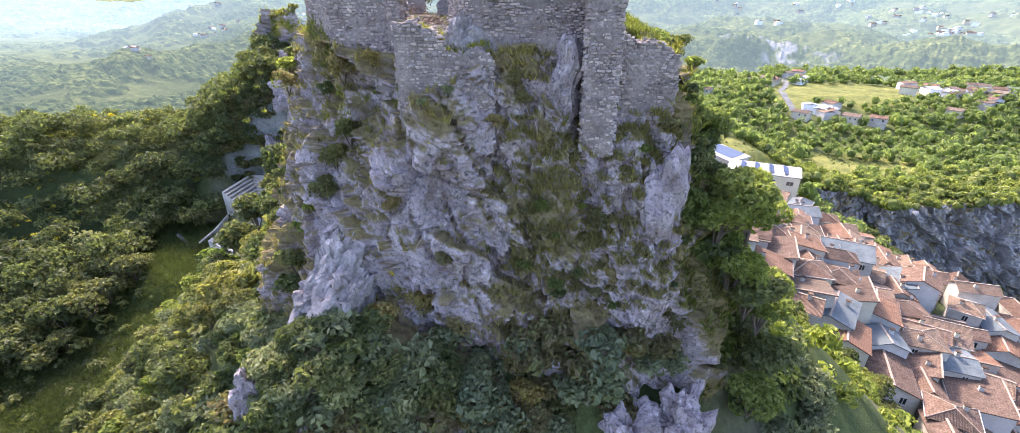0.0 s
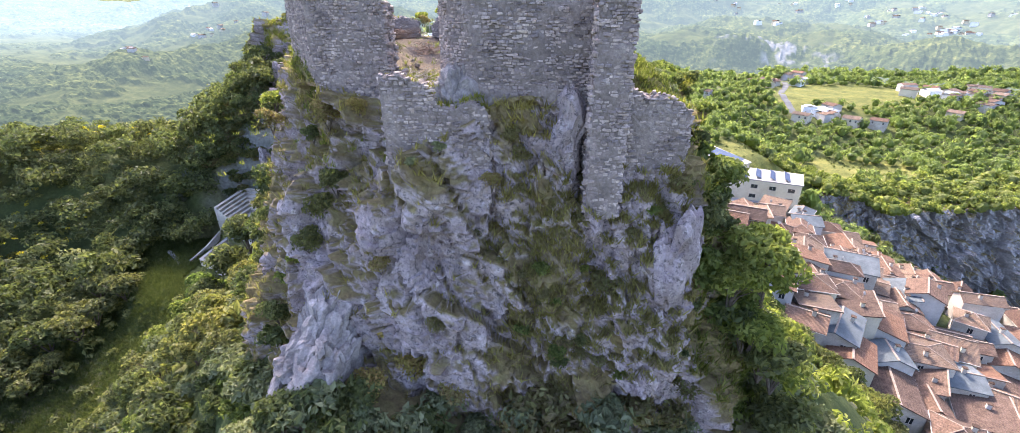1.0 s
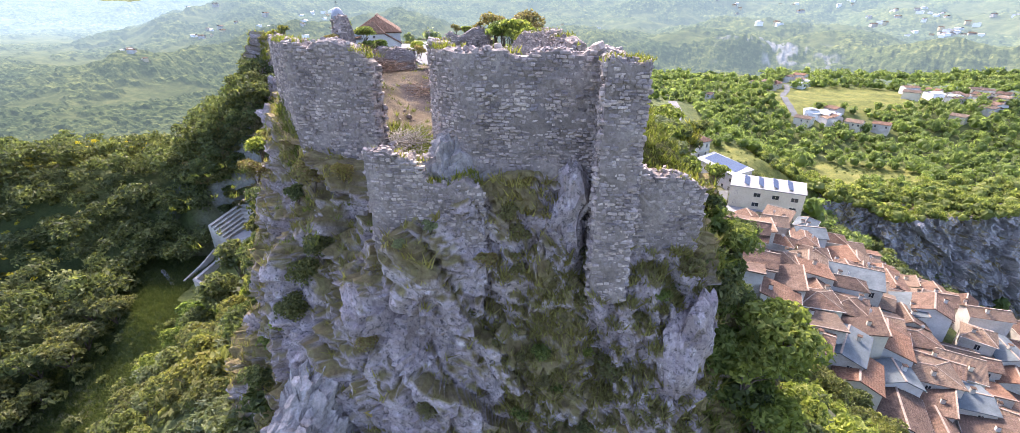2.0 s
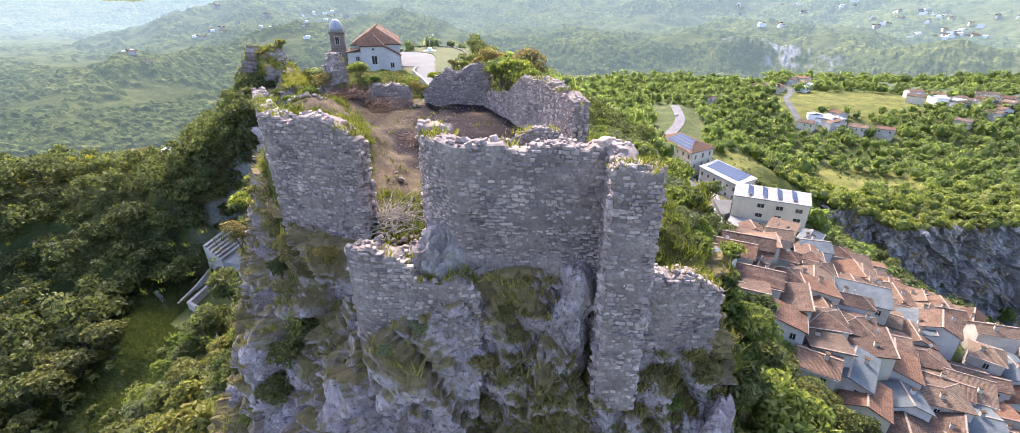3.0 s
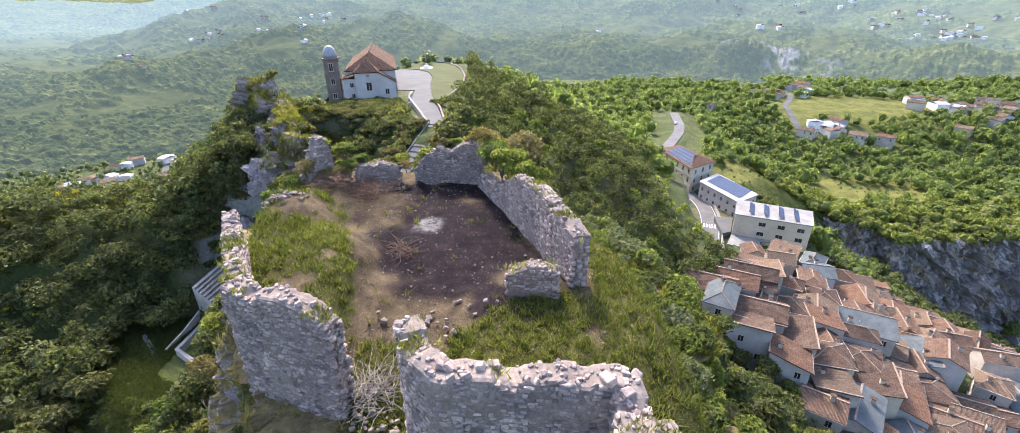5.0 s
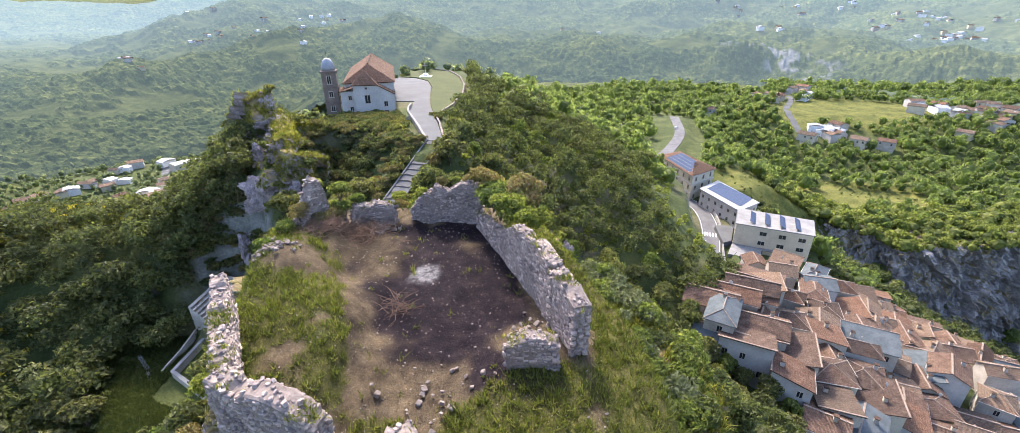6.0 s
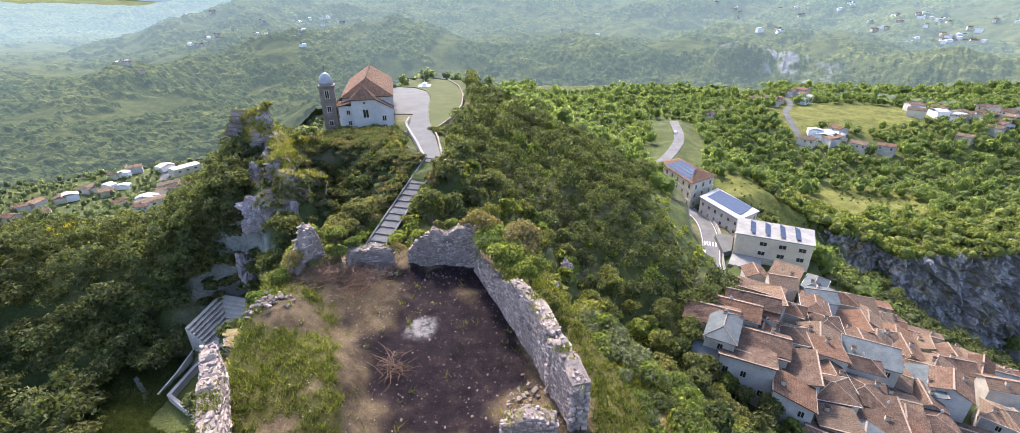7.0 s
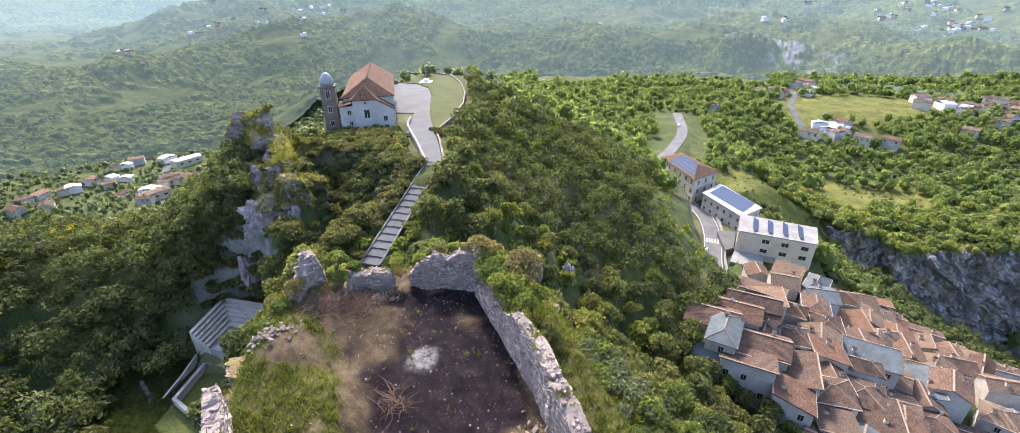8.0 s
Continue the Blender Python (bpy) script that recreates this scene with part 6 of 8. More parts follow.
for k in range(26):
    x, y, z = knob[int(spur.integers(len(knob)))]
    bush(x, y, z - 0.3, str(spur.choice(["green", "brush", "dark", "bright", "brush"])), spur.uniform(0.6, 1.3), 400 + k, 1.0, False)
for x, y, s in ((-39.5, 110, 0.5), (-41.5, 105, 0.5), (-38.5, 116, 0.55), (-43, 112, 0.6), (-40, 122, 0.6), (-44, 119, 0.7)):
    tree(x, y, height(x, y) - 0.3, 4, s, x, TREE_LABEL[4], "trees of the chapel rock")
for k in range(420):
    x, y = spur.uniform(-36, -13), spur.uniform(79, 108.5)
    if line_gap(np.array([x]), np.array([y]), [(-17.3, 67), (-12.3, 88), (-17, 104), (-21, 112)])[0] > 2.9 and y > 88 + (-x - 20) * 0.1:
        bush(x, y, height(x, y) - 0.2, str(spur.choice(["green", "brush", "dark"])), spur.uniform(0.8, 1.3), 470 + k, 1.0, False)
for k in range(300):
    x, y = spur.uniform(-31, -14), spur.uniform(69, 97)
    if line_gap(np.array([x]), np.array([y]), [(-17.3, 67), (-12.3, 88), (-17, 104), (-21, 112)])[0] > 2.9:
        bush(x, y, height(x, y) - 0.2, str(spur.choice(["brush", "green", "olive", "brush"])), spur.uniform(0.6, 1.2), 1500 + k, 1.0, False)
for k in range(170):
    x, y = spur.uniform(-56, -42), spur.uniform(79, 94)
    if np.hypot(x + 44, y - 76) > 5.6 and not (x > -44 and height(x, y) > 82):
        bush(x, y, height(x, y) - 0.3, str(spur.choice(["dark", "green", "dark", "brush"])), spur.uniform(1.0, 2.0), 800 + k, 1.0, False)
for k in range(190):
    x, y = spur.uniform(-54, -40.5), spur.uniform(79.5, 84)
    if np.hypot(x + 44, y - 76) > 5.4:
        bush(x, y, height(x, y) - 0.4, str(spur.choice(["dark", "green", "dark", "brush"])), spur.uniform(0.9, 1.7), 990 + k, 1.0, False)
for kind, spots in POOL.items():
    r0 = np.random.default_rng(58)
    p, d = crown_points(r0, 1.0, 1.7, 420, 11, 0.9)
    v0, f0 = leaf_cards(p, d, 0.25 * r0.uniform(0.6, 1.4, 420), r0)
    me = BUSHES[kind][1]
    V, F, n = [], [], 0
    for x, y, z, size, t in spots:
        c, sn = math.cos(t) * size, math.sin(t) * size
        V.append(v0 @ np.array([[c, sn, 0], [-sn, c, 0], [0, 0, size]]) + np.array([x, y, z]))
        F.append(f0 + n)
        n += len(v0)
    if V:
        tagged(new("brushwood", mesh("brushwood", np.concatenate(V), np.concatenate(F), me.materials[0])), BUSH_LABEL[kind].replace("bush", "bushes"), "bushes", kind="stuff")
tops = []
for nm, ln, th, lb, sg, sd in WALLS:
    p = np.array(ln)
    for _ in range(int(16 * np.linalg.norm(p[-1, :2] - p[0, :2]))):
        t = r.uniform(0, len(p) - 1.001)
        i = int(t)
        q = p[i] + (p[i + 1] - p[i]) * (t - i)
        if vnoise(q[0] * 0.8, q[1] * 0.8) > -0.1:
            tops.append((q[0] + r.normal(0, 0.2), q[1] + r.normal(0, 0.2), q[2] - 0.02))
tufts("wall_grass", np.array(tops), r.uniform(0.1, 0.28, len(tops)), M_GRASS, "grass tufts growing along the wall tops", 96)

# ---- buildings ----
def gable_roof(name, w, d, z, rise, mat, over=0.4, thick=0.16):
    """Two tiled slopes over a w x d plan, ridge along y."""
    hw, hd = w / 2 + over, d / 2 + over
    drop = rise * over / (w / 2)
    V, F, U = [], [], []
    sl = math.hypot(hw, rise + drop)
    for sx in (-1, 1):
        k = len(V)
        for dz in (0, thick):
            V += [(sx * hw, -hd, z - drop + dz), (sx * hw, hd, z - drop + dz), (0, hd, z + rise + dz), (0, -hd, z + rise + dz)]
        quads = [(4, 5, 6, 7), (3, 2, 1, 0), (0, 1, 5, 4), (1, 2, 6, 5), (3, 0, 4, 7)]
        uv4 = [(0, 0), (2 * hd, 0), (2 * hd, sl), (0, sl)]
        for q in quads:
            F.append(tuple(k + i for i in (q if sx > 0 else q[::-1])))
            U += [uv4[i % 4] for i in (q if sx > 0 else q[::-1])]
    return mesh(name, V, F, mat, False, U)


def gable_walls(name, w, d, z0, z1, rise, mat):
    hw, hd = w / 2, d / 2
    bm = bmesh.new()
    prof = [(-hw, z0), (hw, z0), (hw, z1), (0, z1 + rise), (-hw, z1)]
    a = [bm.verts.new((x, -hd, z)) for x, z in prof]
    b = [bm.verts.new((x, hd, z)) for x, z in prof]
    bm.faces.new(a), bm.faces.new(b[::-1])
    for i in range(5):
        bm.faces.new((a[i], b[i], b[(i + 1) % 5], a[(i + 1) % 5]))
    bmesh.ops.recalc_face_normals(bm, faces=bm.faces[:])
    return bm_mesh(name, bm, mat)


_win = {}


def window(parent, x, y, z, face, w=0.9, h=1.3, name="window"):
    """A framed window on a wall; face: 0 front (-y), 1 right (+x), 2 back, 3 left."""
    key = (round(w, 2), round(h, 2))
    if key not in _win:
        bm = bmesh.new()
        for cx, cz, sx, sz in ((0, h / 2, w + 0.16, 0.1), (0, -h / 2, w + 0.3, 0.12), (-w / 2, 0, 0.1, h), (w / 2, 0, 0.1, h), (0, 0, 0.06, h)):
            bmesh.ops.create_cube(bm, size=1, matrix=Matrix.Translation((cx, -0.03, cz)) @ Matrix.Diagonal((sx, 0.12, sz, 1)))
        _win[key] = bm_mesh("window_frame", bm, M_GREYWALL), box_mesh("pane", -w / 2, w / 2, -0.012, 0.05, -h / 2, h / 2, M_GLASS)
    ob = part(name, _win[key][0], parent, "", Matrix.Translation((x, y, z)) @ Matrix.Rotation(face * math.pi / 2, 4, "Z"))
    part("pane", _win[key][1], ob)
    return ob


def slab(name, pts, thick, mat, uv=None):
    """A sloping slab on three or four corners, thickened downwards, tiles running down its slope."""
    p = [Vector(q) for q in pts]
    nrm = (p[1] - p[0]).cross(p[2] - p[0]).normalized()
    if nrm.z < 0:
        p.reverse()
        nrm = -nrm
    n = len(p)
    level = Vector((0, 0, 1)).cross(nrm)
    level = level.normalized() if level.length > 1e-4 else Vector((1, 0, 0))
    down = nrm.cross(level)
    bm = bmesh.new()
    lay = bm.loops.layers.uv.new("UVMap")
    a, b = [bm.verts.new(q) for q in p], [bm.verts.new(q - nrm * thick) for q in p]
    fs = [bm.faces.new(a), bm.faces.new(b[::-1])] + [bm.faces.new((a[i], b[i], b[(i + 1) % n], a[(i + 1) % n])) for i in range(n)]
    for f in fs:
        for lp in f.loops:
            lp[lay].uv = (lp.vert.co.dot(level), lp.vert.co.dot(down))
    return bm_mesh(name, bm, mat)


def prism(name, profile, y0, y1, mat):
    """A profile of x, z points drawn out along y."""
    bm = bmesh.new()
    a, b = [bm.verts.new((x, y0, z)) for x, z in profile], [bm.verts.new((x, y1, z)) for x, z in profile]
    n = len(a)
    bm.faces.new(a), bm.faces.new(b[::-1])
    for i in range(n):
        bm.faces.new((a[i], b[i], b[(i + 1) % n], a[(i + 1) % n]))
    bmesh.ops.recalc_face_normals(bm, faces=bm.faces[:])
    return bm_mesh(name, bm, mat)


_bits = {}


def shared(key, make):
    if key not in _bits:
        _bits[key] = make()
    return _bits[key]


def dish_mesh():
    bm = bmesh.new()
    bmesh.ops.create_uvsphere(bm, u_segments=14, v_segments=8, radius=0.36)
    for v in bm.verts:
        v.co.y = -0.12 + 0.5 * (v.co.x ** 2 + v.co.z ** 2) + (0.03 if v.co.y > 0 else 0)
    return bm_mesh("satellite_dish", bm, M_GREYWALL, True)


def house(x, y, w, d, h, rise, turn, wall, roof, label, seed, z=None, group="houses of the old town"):
    """A house with a gabled, hipped or single-slope roof, ridge tiles, gutters and chimney."""
    r = np.random.default_rng(seed)
    z0 = height(x, y) if z is None else z
    ob = thing("house", Matrix.Translation((x, y, z0)) @ Matrix.Rotation(turn, 4, "Z"), label, "house", group)
    old = group == "houses of the old town"
    form = str(r.choice(["gable", "gable", "gable", "shed", "hip"])) if old else "gable"
    hw, hd, over = w / 2, d / 2, 0.35
    if form == "gable":
        part("wall", gable_walls("wall", w, d, -7, h, rise, wall), ob)
        rf = part("roof", gable_roof("roof", w, d, h + 0.02, rise, roof, over), ob)
        if old:
            part("ridge", box_mesh("ridge", -0.17, 0.17, -hd - over, hd + over, h + rise + 0.14, h + rise + 0.27, M_RIDGE, 0.04), rf)
    elif form == "shed":
        rise = rise * 1.2
        part("wall", prism("wall", [(-hw, -7), (hw, -7), (hw, h), (-hw, h + rise)], -hd, hd, wall), ob)
        k = rise * over / w
        rf = part("roof", slab("roof", [(-hw - over, -hd - over, h + rise + k + 0.2), (hw + over, -hd - over, h - k + 0.2), (hw + over, hd + over, h - k + 0.2), (-hw - over, hd + over, h + rise + k + 0.2)], 0.18, roof), ob)
        part("ridge", box_mesh("ridge", -hw - over - 0.03, -hw - over + 0.22, -hd - over, hd + over, h + rise + k + 0.12, h + rise + k + 0.28, M_RIDGE, 0.03), rf)
    else:
        part("wall", box_mesh("wall", -hw, hw, -hd, hd, -7, h, wall), ob)
        e, q = [(-hw - over, -hd - over), (hw + over, -hd - over), (hw + over, hd + over), (-hw - over, hd + over)], max(hd - hw, 0.25)
        lo, top = h + 0.06, h + rise + 0.2
        a, b = (0, -q, top), (0, q, top)
        c = [(*p, lo) for p in e]
        rf = part("roof", slab("roof", [c[1], c[2], b, a], 0.16, roof), ob)
        for pts in ([c[3], c[0], a, b], [c[0], c[1], a], [c[2], c[3], b]):
            part("roof_slope", slab("roof_slope", pts, 0.16, roof), rf)
        lines = [[(a, 0.13), (b, 0.13)]] + [[(p, 0.1), (t, 0.1)] for p, t in ((c[0], a), (c[1], a), (c[2], b), (c[3], b))]
        part("ridge", tubes("ridge", lines, M_RIDGE, 5), rf)
    if old and r.random() < 0.55:
        zz = h - (rise * over / hw if form == "gable" else 0.0) - 0.06
        for sx in ((1,) if form == "shed" else (-1, 1)):
            part("gutter", box_mesh("gutter", sx * (hw + over) - 0.09, sx * (hw + over) + 0.09, -hd - over, hd + over, zz, zz + 0.13, M_GREYWALL if r.random() < 0.8 else M_PLASTER, 0.02), ob)
    if r.random() < 0.6:
        cx, cy = r.uniform(-0.3, 0.3) * w, r.uniform(-0.35, 0.35) * d
        up = {"gable": rise * (1 - abs(cx) / hw), "shed": rise * (0.5 - cx / w), "hip": 0.45 * rise}[form]
        ch = part("chimney", shared(("chimney", wall.name), lambda: box_mesh("chimney", -0.3, 0.3, -0.3, 0.3, 0, 1.5, wall, 0.03)), ob, "", Matrix.Translation((cx, cy, h + up - 0.4)))
        part("cap", shared("cap", lambda: box_mesh("cap", -0.4, 0.4, -0.4, 0.4, 1.5, 1.62, M_ROOF, 0.02)), ch)
    if old and r.random() < 0.13:
        cx, cy = r.uniform(-0.25, 0.25) * w, r.uniform(-0.3, 0.3) * d
        up = {"gable": rise * (1 - abs(cx) / hw), "shed": rise * (0.5 - cx / w), "hip": 0.5 * rise}[form]
        mast = part("antenna_mast", shared("mast", lambda: tubes("antenna_mast", [[((0, 0, -0.3), 0.03), ((0, 0, 1.1), 0.025)]], M_METAL)), ob, "", Matrix.Translation((cx, cy, h + up + 0.15)))
        part("satellite_dish", shared("dish", dish_mesh), mast, "pale satellite dish", Matrix.Translation((0, 0, 1.0)) @ Matrix.Rotation(r.uniform(-0.6, 0.6) - turn, 4, "Z") @ Matrix.Rotation(-0.5, 4, "X"))
    if form == "gable" and r.random() < 0.14:
        sx, sy = r.choice((-1, 1)) * w * r.uniform(0.12, 0.32), r.uniform(-0.3, 0.3) * d
        part("skylight", shared("skylight", lambda: box_mesh("skylight", -0.4, 0.4, -0.5, 0.5, 0, 0.12, M_METAL, 0.02)), ob, "", Matrix.Translation((sx, sy, h + rise * (1 - abs(sx) / (w / 2)) + 0.16)) @ Matrix.Rotation(math.atan2(rise, w / 2) * (1 if sx > 0 else -1), 4, "Y"))
    for face, span, off in ((0, w, d), (1, d, w), (2, w, d), (3, d, w)):
        if face == 2 or r.random() < 0.15:
            continue
        n = max(int(span / 2.8), 1)
        for k in range(n):
            for lv in range(max(int((h + 2.5) / 2.9), 1)):
                if r.random() < (0.5 if old else 0.4):
                    u = -span / 2 + span * (k + 0.5) / n + r.uniform(-0.25, 0.25)
                    zz = h - 1.35 - 2.9 * lv
                    px, py = ((u, -off / 2), (off / 2, u), (-u, off / 2), (-off / 2, -u))[face]
                    window(ob, px, py, zz, face)
    return ob


TOWN_AXIS = radians(-28)
town = np.random.default_rng(77)
WALLS_MAT = [M_GREYWALL, M_GREYWALL, M_PLASTER, M_CREAM, M_GREYWALL]
LABELS = ["old stone house with weathered terracotta tile roof", "rendered house with faded brown tile roof", "pale plastered house with patched tile roof", "tall narrow house with terracotta roof"]
for i in range(-7, 21):
    for j in range(-14, 10):
        u, v = i * 6.5 + town.normal(0, 0.8), j * 6.2 + town.normal(0, 0.8)
        x, y = 60 + u * math.cos(TOWN_AXIS) - v * math.sin(TOWN_AXIS), 95 + u * math.sin(TOWN_AXIS) + v * math.cos(TOWN_AXIS)
        if in_town(np.array([x]), np.array([y]))[0] and line_gap(np.array([x]), np.array([y]), [(69.4, 139), (87.7, 130.4)])[0] > 12.5 and town.random() < 0.93:
            w, d = town.uniform(4.0, 7.4), town.uniform(5.0, 10.0)
            k = int(town.integers(4))
            cover = M_SHEET if town.random() < 0.06 else [M_ROOF, M_ROOF, M_ROOF_NEW, M_ROOF_TAN, M_ROOF_TAN][int(town.integers(5))]
            house(x, y, w, d, town.uniform(3.4, 7.4) * (0.55 if y > 112 else 1.0), town.uniform(0.8, 1.5), TOWN_AXIS + math.pi / 2 * int(town.integers(4)) + town.normal(0, 0.14), WALLS_MAT[int(town.integers(5))],
                  cover, "old house with blue-grey sheet roof" if cover is M_SHEET else LABELS[k], 1000 + i * 60 + j)


for x, y, w, d, z, t, roof in ((39.5, 87.5, 7.0, 9.0, 57.2, 62, M_ROOF), (45.6, 90.0, 6.0, 8.0, 56.4, 62, M_ROOF_NEW), (50.6, 92.4, 6.0, 8.5, 55.0, 58, M_ROOF_NEW), (47.5, 82.5, 6.5, 8.0, 54.6, 62, M_ROOF), (56.5, 101.5, 7.5, 9.5, 52.6, 55, M_ROOF)):
    house(x, y, w, d, 5.2, 1.5, radians(t), M_GREYWALL, roof, "old stone house with weathered terracotta tile roof", int(x * 10), z)

# ---- chapel and its yard ----
def chapel():
    ob = thing("chapel", Matrix.Translation((-31.4, 110.2, 91.5)) @ Matrix.Rotation(radians(13.5), 4, "Z"), "white plastered chapel with terracotta roof and domed bell tower", "chapel")
    part("front_wall", prism("front_wall", [(0, -3), (8, -3), (8, 5.3), (4.7, 7.2), (0, 7.2)], 0, 2.7, M_PLASTER), ob)
    part("wall", prism("wall", [(-1.8, -3), (8.2, -3), (8.2, 7.2), (-1.8, 7.2)], 2.71, 30, M_PLASTER), ob)
    roof = part("roof", slab("roof", [(-2.2, 2.3, 7.3), (3.2, 6.6, 10.65), (3.2, 30.4, 10.65), (-2.2, 30.4, 7.3)], 0.2, M_ROOF_NEW), ob, "terracotta tile roof")
    part("roof_slope", slab("roof_slope", [(3.2, 6.6, 10.65), (8.6, 2.3, 7.3), (8.6, 30.4, 7.3), (3.2, 30.4, 10.65)], 0.2, M_ROOF_NEW), roof)
    part("roof_hip", slab("roof_hip", [(-0.3, -0.35, 7.2), (4.95, -0.35, 7.2), (2.6, 2.6, 9.6)], 0.2, M_ROOF_NEW), roof)
    part("hip_side", slab("hip_side", [(-0.3, -0.35, 7.2), (2.6, 2.6, 9.6), (-0.3, 2.6, 7.2)], 0.2, M_ROOF_NEW), roof)
    part("hip_side", slab("hip_side", [(4.95, -0.35, 7.2), (4.95, 2.6, 7.4), (2.6, 2.6, 9.6)], 0.2, M_ROOF_NEW), roof)
    part("aisle_roof", slab("aisle_roof", [(4.72, -0.3, 7.3), (8.4, -0.3, 5.2), (8.4, 2.69, 5.2), (4.72, 2.69, 7.3)], 0.18, M_ROOF_NEW), roof)
    part("nave_hip", slab("nave_hip", [(-2.2, 2.3, 7.3), (8.6, 2.3, 7.3), (3.2, 6.6, 10.65)], 0.2, M_ROOF_NEW), roof)
    part("gable", slab("gable", [(-1.8, 30.0, 7.2), (8.2, 30.0, 7.2), (3.2, 30.0, 10.3)], 0.2, M_PLASTER), ob)
    part("ridge", box_mesh("ridge", 3.05, 3.35, 6.6, 30.4, 10.6, 10.8, M_ROOF, 0.04), roof)
    part("annex", box_mesh("annex", -2.6, -0.01, 0.6, 2.7, -3, 5.9, M_PLASTER), ob)
    part("annex_roof", slab("annex_roof", [(-2.9, 0.3, 5.95), (-0.02, 0.3, 6.6), (-0.02, 4.6, 6.9), (-2.9, 4.6, 6.2)], 0.18, M_ROOF_NEW), ob)
    tw = part("bell_tower", box_mesh("bell_tower", -5.9, -3.1, 1.6, 4.4, -4, 9.9, M_BELFRY, 0.05), ob, "brown stone bell tower")
    part("cornice", box_mesh("cornice", -6.1, -2.9, 1.4, 4.6, 9.6, 10.0, M_BELFRY, 0.06), tw)
    for z in (3.4, 6.7):
        part("string_course", box_mesh("string_course", -6.0, -3.0, 1.5, 4.5, z, z + 0.2, M_BELFRY, 0.03), tw)
    bm = bmesh.new()
    bmesh.ops.create_uvsphere(bm, u_segments=20, v_segments=12, radius=1.42)
    for v in bm.verts:
        v.co.z = max(v.co.z, 0) * 1.7
    bmesh.ops.translate(bm, verts=bm.verts[:], vec=(-4.5, 3.0, 10.0))
    dome = part("dome", bm_mesh("dome", bm, M_METAL, True), tw, "pale grey pointed dome")
    part("cross", tubes("cross", [[((-4.5, 3.0, 12.7), 0.05), ((-4.5, 3.0, 13.6), 0.04)], [((-4.8, 3.0, 13.3), 0.035), ((-4.2, 3.0, 13.3), 0.035)]], M_DARK), dome)
    for z, h in ((8.2, 1.6), (5.3, 1.2), (2.4, 1.1)):
        window(tw, -4.5, 1.6, z, 0, 0.8, h, "opening")
        window(tw, -3.1, 3.0, z, 1, 0.8, h, "opening")
    for x, z, w, h in ((2.7, 4.3, 1.1, 1.7), (2.6, 6.5, 0.5, 0.5), (6.3, 3.2, 0.8, 1.1), (6.3, 0.9, 0.9, 2.0)):
        window(ob, x, 0, z, 0, w, h)
    for x, z, w, h in ((-0.8, 4.6, 0.7, 0.9), (-0.7, 2.4, 0.7, 0.9), (-0.7, 0.4, 0.9, 1.9)):
        window(ob, x, 0.6, z, 0, w, h)
    for y in (7, 13, 19, 25):
        window(ob, 8.2, y, 4.4, 1, 0.9, 1.5)


chapel()


def sheet(name, pts, z, mat, label, category, thick=0.25, inset=None):
    bm = bmesh.new()
    up, lo = [bm.verts.new((x, y, z)) for x, y in pts], [bm.verts.new((x, y, z - thick)) for x, y in pts]
    n = len(pts)
    bm.faces.new(up), bm.faces.new(lo[::-1])
    for i in range(n):
        bm.faces.new((up[i], lo[i], lo[(i + 1) % n], up[(i + 1) % n]))
    bmesh.ops.recalc_face_normals(bm, faces=bm.faces[:])
    return tagged(new(name, bm_mesh(name, bm, mat)), label, category, kind="structure")


M_LAWN = surface("mown_lawn", [(0.3, (0.04, 0.055, 0.012)), (0.6, (0.06, 0.075, 0.018)), (0.8, (0.09, 0.1, 0.03))], 0.25, 14, 0.95, 0.6, 0.03, 0.25)
sheet("pavement", [(-10.4, 88.8), (-14.4, 107), (-17.2, 118), (-19.3, 131), (-20.5, 142), (-23.5, 154), (-28, 160), (-34, 162), (-37, 150), (-33, 124), (-21.6, 123), (-20.6, 112), (-18.6, 105), (-13.2, 88.8)], 93.06, M_PAVING, "pale paved forecourt beside the chapel", "pavement")
sheet("lawn", [(-14.6, 107), (-12.4, 118), (-11.4, 132), (-12.2, 146), (-15, 162), (-19.7, 175), (-27, 180), (-36, 178), (-34, 163), (-28, 161), (-23.3, 154.4), (-20.2, 142), (-19.0, 131), (-16.9, 118)], 93.12, M_LAWN, "mown green lawn around the chapel forecourt", "lawn")


